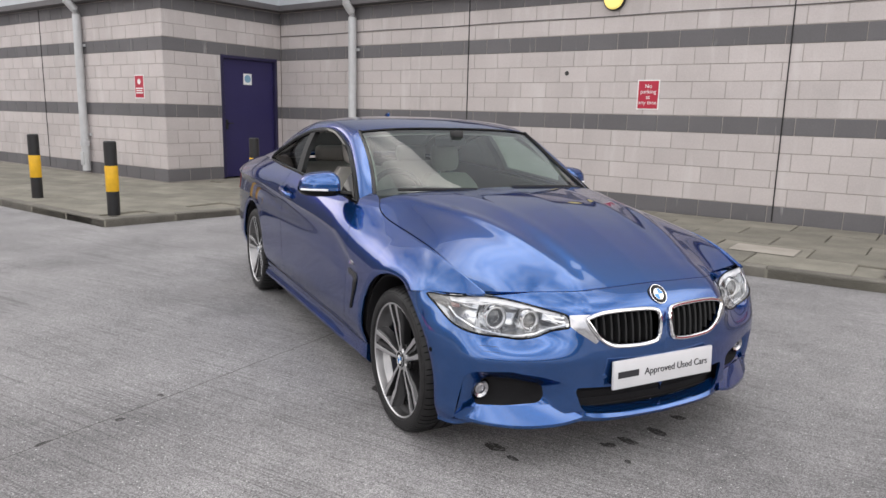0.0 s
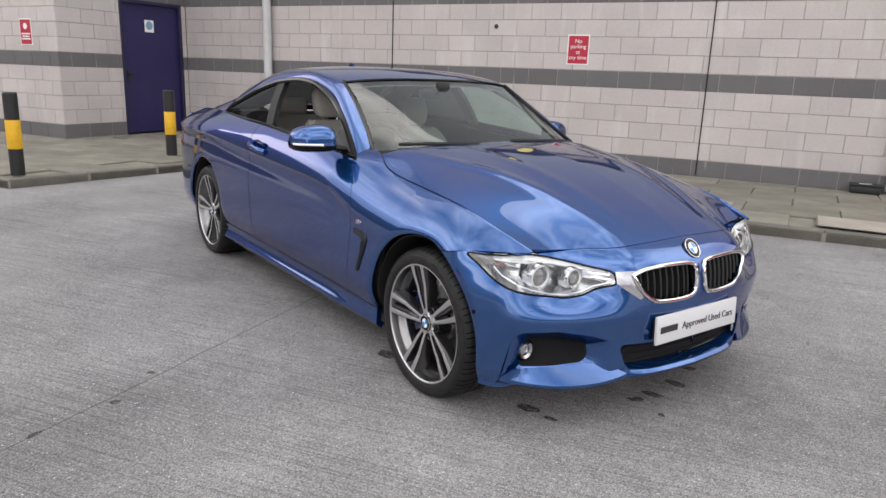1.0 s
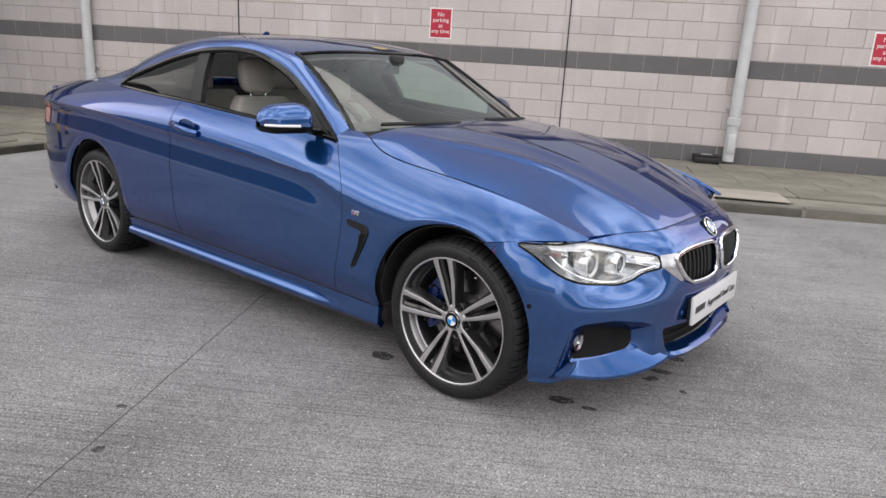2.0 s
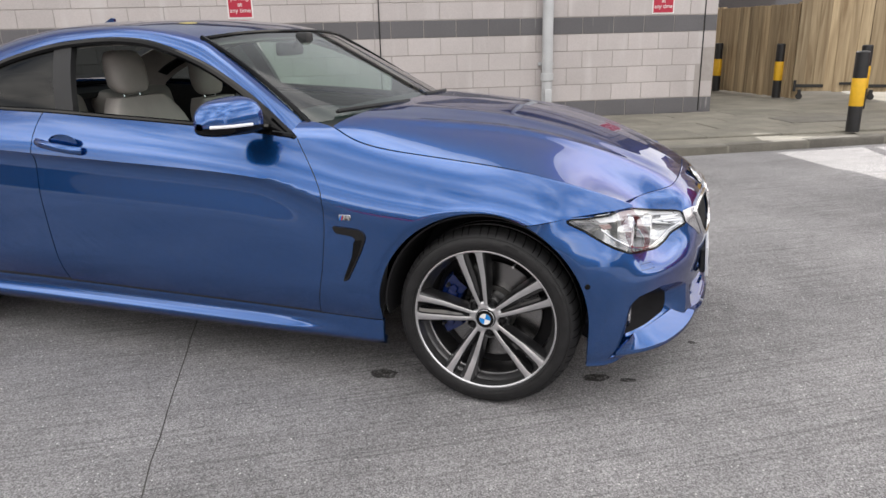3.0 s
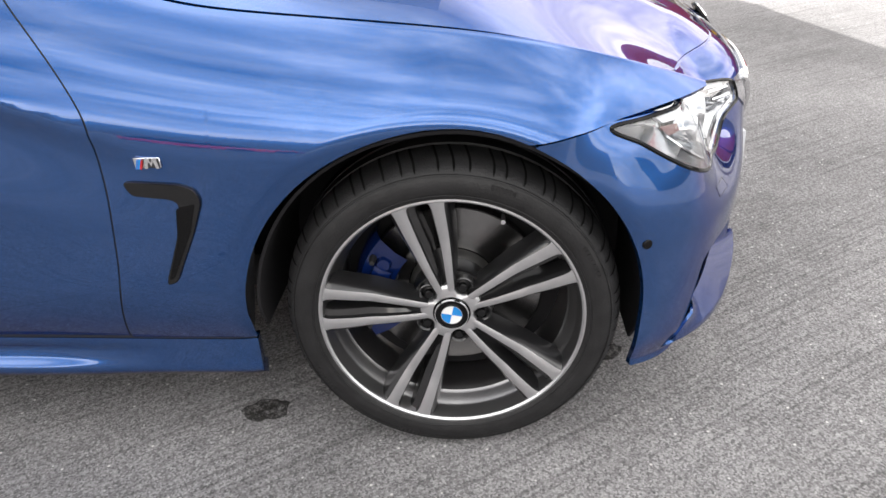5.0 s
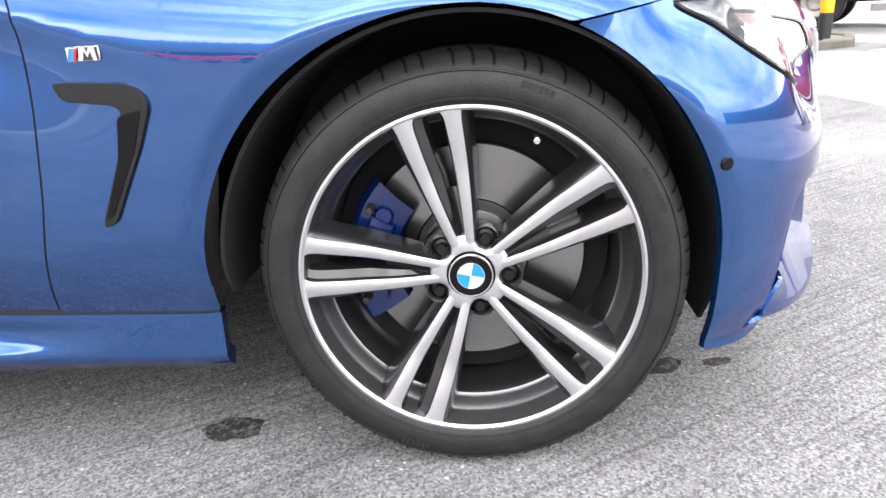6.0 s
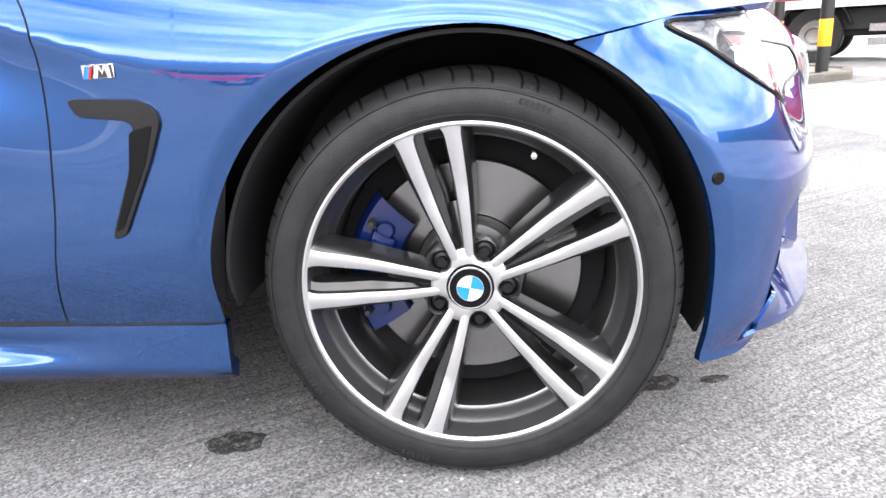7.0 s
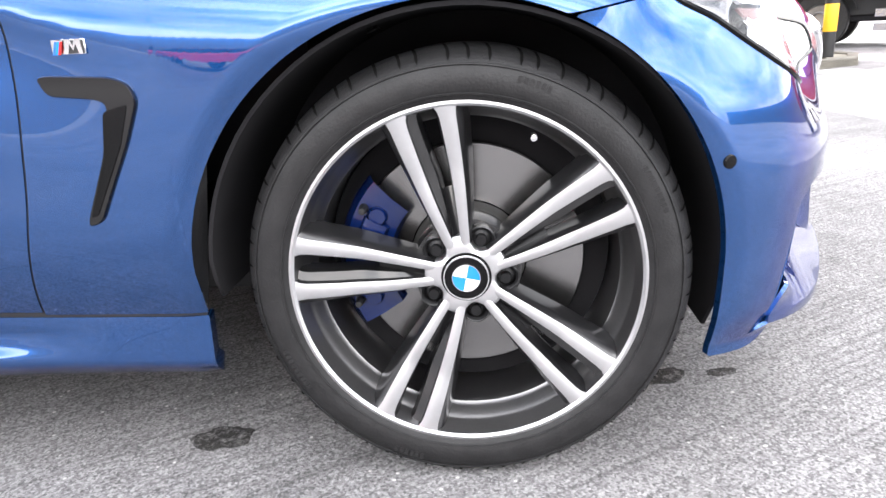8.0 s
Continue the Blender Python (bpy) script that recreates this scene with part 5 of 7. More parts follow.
    for k in range(9):
        y = 0.056 + 0.0325 * k
        top_z = 0.630 - 0.014 * max(0, (y - 0.22) / 0.1)
        low_z = 0.506 + 0.07 * max(0, (y - 0.23) / 0.10)
        slat = grid(lambda u, v: (front_x(y, u) - 0.006 - 0.035 * v, S * (y + (0.0035 if v == 0 else 0.0)), u), lin(low_z, top_z, 8), [0, 0.08, 1])
        part("slat", slat, M["matt_black"], grille, solid=0.006)

    # fog lamp bay
    def ray_to(poly, a, c=(0.63, 0.318)):
        best = 0.0
        for (y1, z1), (y2, z2) in zip(poly[-1:] + poly[:-1], poly):
            den = math.cos(a) * (z2 - z1) - math.sin(a) * (y2 - y1)
            if abs(den) > 1e-9:
                r = ((y1 - c[0]) * (z2 - z1) - (z1 - c[1]) * (y2 - y1)) / den
                w = ((y1 - c[0]) * math.sin(a) - (z1 - c[1]) * math.cos(a)) / den
                if r > best and -1e-6 <= w <= 1 + 1e-6:
                    best = r
        return (c[0] + best * math.cos(a), c[1] + best * math.sin(a))

    def chamfer(i, t):
        a = 2 * math.pi * i / 120
        p, q = ray_to(FOG, a), ray_to(FOG_IN, a)
        y, z = p[0] + (q[0] - p[0]) * t, p[1] + (q[1] - p[1]) * t
        return front_point(y, z, S, -0.045 * t ** 1.1)
    part("bay_surround", grid(chamfer, list(range(120)), lin(0, 1, 6), closed=True), M["paint"], car, solid=0.005, angle=50)
    bay = part("fog_bay", front_patch(FOG_IN, S, -0.046, 6, lambda k, y, z: 0.05 * (1 - k ** 6)), M["liner"], car, "black fog lamp bay", solid=0.004)
    fx = front_x(0.708, 0.326) - 0.058
    fog = part("fog_lamp", revolve([(0, fx - 0.008), (0.010, fx - 0.006), (0.014, fx + 0.001), (0.022, fx - 0.001), (0.033, fx + 0.004), (0.035, fx - 0.03)], 28, "X", at=(0, S * 0.708, 0.326)), M["satin"], car, "round clear fog lamp")
    ring_at((fx - 0.004, S * 0.708, 0.326), 0.042, 0.0345, 0.01, M["gloss_black"], fog, "fog_bezel")
    # body-coloured blade under the bay: a broad sloped top running to a pointed inner tip
    def blade_f(u, v):
        y0, y1 = 0.803 - 0.435 * u, 0.775 - 0.335 * u
        lead = (front_x(y0, 0.24) + 0.024 * math.sin(math.pi * min(1.0, u * 0.72)), y0, 0.226 - 0.020 * math.sin(math.pi * u) + 0.010 * u ** 6)
        back = (front_x(y1, 0.27) - 0.030 * min(1.0, u * 6), y1, 0.262 + 0.012 * u)
        under = (front_x(y0, 0.24) - 0.03, y0 + 0.004, 0.196)
        if v <= 1:
            p = [b_ + (a_ - b_) * v for a_, b_ in zip(lead, back)]
        elif v <= 1.2:
            p = [lead[0], lead[1], lead[2] - 0.012 * (v - 1) / 0.2]
        else:
            t = (v - 1.2) / 0.8
            p = [lead[0] + (under[0] - lead[0]) * t, lead[1], (lead[2] - 0.012) + (under[2] - lead[2] + 0.012) * t]
        return (p[0], S * p[1], p[2])
    part("front_blade", grid(blade_f, lin(0, 1, 30), [0, 0.25, 0.5, 0.75, 0.95, 1.0, 1.1, 1.2, 1.5, 2.0], flip=(S < 0)), M["paint"], car, solid=0.006)

# lower intake, plate, badge
def intake_fill(S):
    b = front_patch(INTAKE, S, -0.05, 5)
    return b
part("intake_mesh", intake_fill(-1), M["liner"], car, solid=0.003)
part("intake_mesh", intake_fill(1), M["liner"], car, solid=0.003)
for k in range(3):
    part("intake_bar", tube([(front_x(abs(y), 0.255 + 0.03 * k) - 0.042, y, 0.255 + 0.03 * k) for y in lin(-0.36, 0.36, 25)], 0.004, 6), M["liner"], car)
def lip_f(u, v):
    x0 = front_x(abs(u), 0.235)
    end = 1 - max(0.0, (abs(u) - 0.26) / 0.12) ** 2
    rise = 0.020 * (abs(u) / 0.38) ** 3
    pts = ((-0.035, 0.244), (0.014 * end, 0.232), (0.024 * end, 0.221), (0.018 * end, 0.208), (-0.03, 0.200))
    k = min(3, int(v))
    f = v - k
    return (x0 + pts[k][0] + (pts[k + 1][0] - pts[k][0]) * f, u, rise * (1 - v / 4) + pts[k][1] + (pts[k + 1][1] - pts[k][1]) * f)


part("front_lip", grid(lip_f, lin(-0.38, 0.38, 51), lin(0, 4, 13)), M["paint"], car, solid=0.008)

part("intake_backing", box(0.02, 0.96, 0.20, 0.0, 1, (0.555, 0, 0.305)), M["liner"], car)
plate = part("number_plate", box(0.012, 0.525, 0.112, 0.003, 2, (0.698, 0, 0.394), None, Matrix.Rotation(radians(-3), 4, "Y")), M["plate"], car, "white show plate with dark words")
text_mesh("lettering", "Approved Used Cars", 0.0405, M["text_dark"], plate, Matrix.Translation((0.7055, 0.064, 0.392)) @ Matrix.Rotation(radians(-3), 4, "Y") @ pose(0, 0, 0, 90, 0, 90))
part("word_bar", box(0.002, 0.104, 0.026, 0.0, 1, (0.705, -0.188, 0.394)), M["text_dark"], plate, "dark bar of printed initials")
part("plate_holder", box(0.02, 0.50, 0.09, 0.004, 1, (0.684, 0, 0.392)), M["matt_black"], car)


def roundel(parent, matrix, r):
    """A round badge: black ring, silver rims, blue and white quarters."""
    def put(name, b, mt):
        o = part(name, b, mt, parent)
        o.matrix_basis = matrix
        return o
    put("badge_ring", revolve([(0, -0.002), (r, -0.002), (r, 0.002), (r * 0.95, 0.003), (0.62 * r, 0.003), (0, 0.003)], 40, "Z"), M["gloss_black"])
    for rr in (r, r * 0.6):
        put("badge_rim", revolve([(rr * 1.02, 0.001), (rr * 1.01, 0.0045), (rr * 0.97, 0.0045), (rr * 0.95, 0.003)], 40, "Z"), M["chrome"])
    for q in range(4):
        b = revolve([(0.0005, 0.0042), (0.58 * r, 0.0042)], 10, "Z", (q * math.pi / 2, (q + 1) * math.pi / 2))
        put("badge_quarter", b, M["roundel_blue"] if q % 2 else M["white"])


nose = part("bonnet_badge", revolve([(0, -0.004), (0.043, -0.004), (0.041, 0.001), (0, 0.001)], 32, "Z"), M["gloss_black"], car, "round bonnet badge")
bx = front_x(0.0, 0.675)
nose.matrix_basis = Matrix.Translation((bx + 0.002, 0.0, 0.675)) @ pose(0, 0, 0, 0, 52, 0)
roundel(nose, Matrix.Translation((0, 0, 0.0015)), 0.040)

# bonnet
BON_R = curve((0.0, -0.520), (0.45, -0.550), (0.66, -0.590), (0.72, -0.606))


def bonnet_at(a, s):
    """a: 0 at the screen to 1 at the nose; s: -1 to 1 across."""
    k = abs(s)
    front_edge = front_x(0.690 * k, FAR_TOP(0.690 * k) - 0.002) - 0.004
    rear = BON_R(k * 0.715)
    x = rear + (front_edge - rear) * a
    edge_y = shut_y(min(x, 0.45)) - 0.0055
    y = s * edge_y
    z = body_top(min(x, 0.448), y) if x < 0.448 else bon_mid(x) + (z_top(0.448) - bon_mid(x)) * (0.20 * k + 0.80 * k ** 2.8)
    if a > 0.5:
        f = (a - 0.5) / 0.5
        ye = s * (shut_y(min(front_edge, 0.45)) - 0.0055)
        raw = bon_mid(front_edge) + (z_top(0.448) - bon_mid(front_edge)) * (0.20 * k + 0.80 * k ** 2.8)
        z += (FAR_TOP(abs(ye)) + 0.0005 - raw) * f ** 2.5
    # raised swages from the screen's corners towards the grille, dished slightly between them
    fade = math.sin(math.pi * min(1, max(0.0, a))) ** 0.8
    for yr, h, w in ((0.61 - 0.30 * a, 0.0080, 0.036), (0.36 - 0.14 * a, 0.0045, 0.040)):
        z += h * math.exp(-((abs(y) - yr) / w) ** 2) * fade
    return (x, y, z)


part("bonnet", grid(bonnet_at, lin(0, 1, 90), lin(-1, 1, 111), flip=True), M["paint"], car, solid=0.014)
part("bonnet_underside", grid(lambda a, s: (lambda p: (p[0], p[1] * 1.01, p[2] - 0.05))(bonnet_at(a, s)), lin(0, 0.98, 14), lin(-1, 1, 15), flip=True), M["liner"], car, solid=0.004)
# greenhouse lines
ws_y = curve((-1.22, 0.595), (-1.1, 0.607), (-0.99, 0.625), (-0.85, 0.660), (-0.715, 0.705))
ws_z = curve((-1.22, 1.262), (-1.1, 1.195), (-0.99, 1.125), (-0.85, 1.030), (-0.715, 0.935))
rail_y = curve((-3.02, 0.640), (-2.75, 0.610), (-2.45, 0.585), (-2.1, 0.575), (-1.7, 0.572), (-1.4, 0.580), (-1.22, 0.595), (-0.99, 0.625), (-0.85, 0.660), (-0.715, 0.705))
rail_z = curve((-3.02, 1.030), (-2.75, 1.130), (-2.45, 1.235), (-2.2, 1.290), (-1.9, 1.322), (-1.6, 1.325), (-1.4, 1.305), (-1.22, 1.262), (-1.1, 1.195), (-0.99, 1.125), (-0.85, 1.030), (-0.715, 0.935))
dlo_y = curve((-2.64, 0.772), (-2.4, 0.724), (-2.1, 0.686), (-1.8, 0.664), (-1.45, 0.652), (-1.2, 0.664), (-0.993, 0.704), (-0.867, 0.737), (-0.769, 0.767), (-0.70, 0.790), soft=0.03)
dlo_z = curve((-2.66, 1.015), (-2.55, 1.075), (-2.4, 1.130), (-2.1, 1.215), (-1.82, 1.260), (-1.6, 1.271), (-1.45, 1.261), (-1.365, 1.242), (-1.15, 1.161), (-0.993, 1.080), (-0.867, 1.002), (-0.769, 0.934), (-0.70, 0.890), soft=0.02)



def glass_line(x, t):
    """A place on the side glass between the waist and the window's top."""
    zb, zt = z_top(x), dlo_z(x)
    yb, yt = y_top(x) - 0.012, dlo_y(x)
    z = zb + (zt - zb) * t
    y = yb + (yt - yb) * t + 0.012 * math.sin(math.pi * t)
    return y, z


for S in (-1, 1):
    # painted A-pillar, roof rail and C-pillar in one band
    def rail_f(x, t):
        if x > -2.64:
            y0, z0 = dlo_y(x), dlo_z(x)
        else:
            y0, z0 = y_top(x) - 0.004, z_top(x)
        y1, z1 = rail_y(x), rail_z(x)
        bow = 0.016 * math.sin(math.pi * t) * min(1.0, max(0.0, (-x - 0.70) / 0.22))
        return (x, S * (y0 + (y1 - y0) * t + bow), z0 + (z1 - z0) * t + bow * 0.7)
    xs = lerp_steps(-3.02, -0.72, 80)
    part("roof_rail", grid(rail_f, xs, lin(0, 1, 12), flip=(S < 0)), M["paint"], car, solid=0.02)
    part("pillar_trim", grid(lambda x, t: (lambda p: (p[0] - 0.004, p[1] - S * 0.026, p[2] - 0.020))(rail_f(x, t)), lerp_steps(-2.98, -0.80, 50), lin(-0.1, 1.1, 6), flip=(S < 0)), M["leather"], car, "pale inner pillar trim", solid=0.003)
    # black window surround
    def frame_pts(xs_):
        return [(x, S * (dlo_y(x) + 0.003), dlo_z(x) - 0.011) for x in xs_]
    part("window_trim", tube(frame_pts(lerp_steps(-2.64, -0.715, 70)), 0.017, 8), M["gloss_black"], car)
    part("waist_trim", tube([(x, S * (y_top(x) - 0.006), z_top(x) + 0.003) for x in lerp_steps(-2.63, -0.72, 50)], 0.011, 8), M["gloss_black"], car)
    # mirror triangle and B-pillar
    part("mirror_sail", grid(lambda x, t: (lambda p: (x, S * (p[0] + 0.004), p[1]))(glass_line(x, t)), lin(-0.95, -0.715, 12), lin(0, 1, 6), flip=(S < 0)), M["gloss_black"], car, solid=0.008)
    part("b_pillar", grid(lambda x, t: (lambda p: (x + 0.095 * (1 - t), S * (p[0] - 0.002), p[1]))(glass_line(x + 0.095 * (1 - t), t)), lin(-1.912, -1.812, 5), lin(0, 1, 8), flip=(S < 0)), M["matt_black"], car, solid=0.03)
    g = part("quarter_glass", grid(lambda x, t: (lambda q: (lambda p: (q, S * (p[0] - 0.006), p[1]))(glass_line(q, t)))(x + 0.095 * (1 - t) * max(0, (x + 2.4) / 0.5)), lin(-2.62, -1.90, 24), lin(0, 1, 10), flip=(S < 0)), M["tint"], car, "dark tinted rear side glass")
    g.visible_shadow = False
    if S > 0:
        g = part("door_glass", grid(lambda x, t: (lambda p: (x, S * (p[0] - 0.006), p[1]))(glass_line(x, t)), lin(-1.78, -0.90, 24), lin(0, 1, 10), flip=(S < 0)), M["side_glass"], car, "raised door glass")
        g.visible_shadow = False
    # inner faces of the frame
    part("inner_rail", grid(lambda x, t: (x, S * (dlo_y(x) - 0.01 - 0.10 * t), dlo_z(x) - 0.012 + 0.03 * t), lerp_steps(-2.6, -0.85, 40), [0, 1], flip=(S > 0)), M["cabin"], car, solid=0.006)

# roof, screens, boot
roof_mid = curve((-2.40, 1.305), (-2.2, 1.332), (-1.85, 1.356), (-1.5, 1.349), (-1.3, 1.322), (-1.16, 1.290))


def roof_at(a, s):
    k = abs(s)
    x = (-1.165 - 0.055 * k ** 2) + (-2.36 + 0.02 * k ** 2 + 1.165 + 0.055 * k ** 2) * a
    yr, zr = rail_y(x), rail_z(x)
    z = zr + (roof_mid(x) - zr) * (1 - k ** 2.6)
    return (x, s * yr, z)


part("roof", grid(roof_at, lin(0, 1, 36), lin(-1, 1, 33)), M["paint"], car, solid=0.012)
part("headlining", grid(lambda a, s: (lambda p: (p[0], p[1], p[2] - 0.035))(roof_at(a, s)), lin(0, 1, 12), lin(-1, 1, 13)), M["leather"], car, "pale headlining", solid=0.006)
part("roof_aerial", join(box(0.11, 0.05, 0.012, 0.005, 2, (-2.30, 0, 1.325)), prism([(-0.05, 0), (0.05, 0), (0.02, 0.03), (-0.035, 0.055), (-0.05, 0.05)], 0.016, None, Matrix.Translation((-2.30, 0.008, 1.325)) @ pose(0, 0, 0, 90, 0, 180))), M["paint"], car)


def screen_at(a, s):
    """Windscreen: a 0 at the scuttle, 1 at the roof."""
    k = abs(s)
    xe = -0.715 - 0.505 * a
    xm = -0.515 - 0.650 * a
    x = xm + (xe - xm) * k ** 2.7
    ye, ze = ws_y(xe), ws_z(xe)
    zm = 0.958 + (roof_mid(-1.165) - 0.958) * (a ** 0.94)
    z = zm + (ze - zm) * k ** 3.0
    return (x, s * ye, z)


ws = part("windscreen", grid(screen_at, lin(0, 1, 30), lin(-0.99, 0.99, 41)), M["windscreen"], car, "raked green-tinted windscreen glass")
ws.visible_shadow = False
for S in (-1, 1):
    part("screen_edge", tube([(lambda p: (p[0] + 0.002, p[1], p[2] + 0.003))(screen_at(a, S * 0.985)) for a in lin(0, 1, 20)], 0.010, 6), M["gloss_black"], car)
part("screen_header", tube([(lambda p: (p[0], p[1], p[2] + 0.001))(screen_at(0.985, s)) for s in lin(-0.98, 0.98, 30)], 0.009, 6), M["gloss_black"], car)
part("scuttle", grid(lambda a, s: (lambda p: (p[0] + 0.09 - 0.14 * a, p[1] * 1.03, p[2] - 0.035 + 0.03 * a))(screen_at(0.0, s)), lin(0, 1, 5), lin(-1, 1, 31)), M["matt_black"], car, solid=0.01)
for S, reach in ((1, 0.05), (-1, 0.62)):
    a0, a1 = (0.05, 0.02), (0.05, 0.04)
    pts = [(lambda p: (p[0] + 0.012, p[1], p[2] + 0.012))(screen_at(0.005 + 0.03 * t, (0.86 - 0.80 * t) if S > 0 else (-0.12 - 0.72 * t))) for t in lin(0, 1, 16)]
    wiper = part("wiper_arm", tube(pts, 0.007, 6), M["matt_black"], car)
    part("wiper_blade", tube([(x + 0.006, y, z + 0.003) for x, y, z in pts[3:]], 0.005, 6, flat=1.8), M["matt_black"], wiper)

rear_bottom = lambda s: (-3.00 + 0.03 * abs(s) ** 2, s * rail_y(-3.0), 1.045 - 0.015 * abs(s) ** 2)
rw = part("rear_screen", grid(lambda a, s: tuple(Vector(roof_at(1.0, s)).lerp(Vector(rear_bottom(s)), a) + Vector((0, 0, 0.025 * math.sin(math.pi * a)))), lin(0.0, 1, 14), lin(-0.98, 0.98, 21)), M["tint"], car, "tinted rear screen")
rw.visible_shadow = False
boot_f = lambda a, s: (-2.99 - 0.72 * a + 0.06 * abs(s) ** 2, s * (y_top(-2.99 - 0.72 * a) - 0.004), z_top(-2.99 - 0.72 * a) + (0.035 + 0.022 * max(0, (a - 0.75) / 0.25) ** 2) * (1 - abs(s) ** 3))
part("boot_lid", grid(boot_f, lin(0, 1, 24), lin(-1, 1, 31)), M["paint"], car, solid=0.012)
part("boot_spoiler", grid(lambda u, v: (-3.62 - 0.08 * v + 0.06 * (abs(u) / 0.5) ** 2, u, 0.985 + 0.022 * v - 0.03 * (abs(u) / 0.5) ** 3), lin(-0.50, 0.50, 31), lin(0, 1, 5)), M["paint"], car, solid=0.016)
# tail: plan-curved end
def tail_at(u, t):
    z = 0.25 + (0.935 - 0.25) * t
    ang = math.pi / 2 * u
    s = 1 if u >= 0 else -1
    w = 0.80 - 0.05 * max(0, (t - 0.6) / 0.4)
    return (-3.60 - 0.17 * math.cos(ang) ** 0.8 * (1 - 0.10 * abs(t - 0.5)) - 0.0, s * w * abs(math.sin(ang)) ** 0.62, z)
part("rear_bumper", grid(tail_at, lin(-1, 1, 41), lin(0, 1, 20), flip=True), M["paint"], car, solid=0.01)
for S in (-1, 1):
    part("tail_light", grid(lambda x, t: (x, S * (side_y(x, 0.72 + 0.12 * t) + 0.004), 0.72 + 0.12 * t), lin(-3.70, -3.42, 12), lin(0, 1, 8), flip=(S < 0)), M["tail_red"], car, "red tail light", solid=0.012)

# side details: air vent, badge, handle, sensor, mirror
VENT = [(-0.531, 0.611), (-0.519, 0.614), (-0.432, 0.609), (-0.409, 0.600), (-0.401, 0.578), (-0.424, 0.522), (-0.476, 0.420), (-0.494, 0.414), (-0.495, 0.423), (-0.459, 0.507), (-0.441, 0.573), (-0.452, 0.581), (-0.519, 0.588)]


def inset(poly, d):
    """An outline drawn in by d along its own normals."""
    area = sum(p[0] * q[1] - q[0] * p[1] for p, q in zip(poly, poly[1:] + poly[:1]))
    out = []
    for p0, p, p1 in zip(poly[-1:] + poly[:-1], poly, poly[1:] + poly[:1]):
        t = (Vector(p1) - Vector(p0)).normalized()
        nrm = Vector((-t.y, t.x)) * (1 if area > 0 else -1)
        out.append(tuple(Vector(p) + nrm * d))
    return out


for S in (-1, 1):
    b = bmesh.new()
    pv = rounded(VENT, 0.010, 4)
    rings = [[b.verts.new((x, S * (side_y(x, z) + o), z)) for x, z in inset(pv, d)] for d, o in ((0.0, -0.012), (0.0, 0.004), (0.0012, 0.0062))]
    for r0, r1 in zip(rings[:-1], rings[1:]):
        for k in range(len(pv)):
            b.faces.new((r0[k], r0[(k + 1) % len(pv)], r1[(k + 1) % len(pv)], r1[k]))
    b.faces.new(rings[-1])
    bmesh.ops.recalc_face_normals(b, faces=b.faces)
    vent = part("wing_vent", b, M["vent_black"], car, "gloss black hockey-stick air vent")
    # dark sheet laid on the upright leg, standing in for a slot's shade
    slot = [(-0.447, 0.566), (-0.413, 0.575), (-0.431, 0.522), (-0.479, 0.430), (-0.489, 0.427), (-0.456, 0.507)]
    b = bmesh.new()
    b.faces.new([b.verts.new((x, S * (side_y(x, z) + 0.0072), z)) for x, z in rounded(slot, 0.006, 3)])
    part("vent_slot", b, M["gloss_black"], vent, solid=0.0004)
    badge_y = side_y(-0.475, 0.645) + 0.003
    mb = part("side_badge", box(0.044, 0.004, 0.018, 0.001, 1, (-0.477, S * badge_y, 0.648)), M["chrome"], car, "small chrome badge with three coloured stripes")
    for k, mt in enumerate(("m_blue", "roundel_blue", "m_red")):
        part("stripe", prism([(0, 0), (0.0032, 0), (0.0082, 0.016), (0.005, 0.016)], 0.0015, None, Matrix.Translation((-0.497 + 0.0036 * k, S * (badge_y + 0.002 if S > 0 else badge_y + 0.0035), 0.6385)) @ pose(0, 0, 0, 90, 0, 0)), M[mt], mb)
    part("badge_ground", box(0.0265, 0.0012, 0.0165, 0.0005, 1, (-0.4695, S * (badge_y + 0.0022), 0.648)), M["lamp_dark"], mb)
    part("badge_letter_bar", prism([(0, 0), (0.005, 0), (0.008, 0.012), (0.012, 0.004), (0.016, 0.012), (0.019, 0), (0.024, 0), (0.022, 0.018), (0.015, 0.018), (0.012, 0.010), (0.009, 0.018), (0.002, 0.018)], 0.0012, None, Matrix.Translation((-0.4815, S * (badge_y + 0.0032), 0.639)) @ pose(0, 0, 0, 90, 0, 0)), M["chrome"], mb)
    hy = side_y(-1.72, 0.855)
    handle = part("door_handle", tube([(-1.845, S * (hy + 0.006), 0.868), (-1.81, S * (hy + 0.026), 0.865), (-1.72, S * (hy + 0.034), 0.854), (-1.64, S * (hy + 0.028), 0.843), (-1.605, S * (hy + 0.008), 0.838)], 0.014, 10, flat=1.15), M["paint"], car)
    part("handle_recess", revolve([(0, 0.0), (0.055, 0.0), (0.06, -0.006)], 24, "Y", at=(0, 0, 0)), M["paint"], handle).matrix_basis = Matrix.Translation((-1.70, S * (hy + 0.003), 0.868)) @ Matrix.Diagonal((1.2, 1 if S < 0 else -1, 0.55, 1))
    us_ = min(lin(0, 0.5, 400), key=lambda u: abs(front_at(u, 0.468)[0] - 0.338))
    sx_, sy_ = front_at(us_, 0.468)
    part("parking_sensor", revolve([(0, -0.002), (0.008, -0.002), (0.0095, 0.0), (0.0095, 0.004)], 20, "Y", at=(0, 0, 0)), M["gloss_black"], car).matrix_basis = Matrix.Translation((sx_, S * sy_, 0.468)) @ pose(0, 0, 0, 0, 0, 24 if S < 0 else 156)
    sp_ = front_point(0.275, 0.385, S, 0.001)
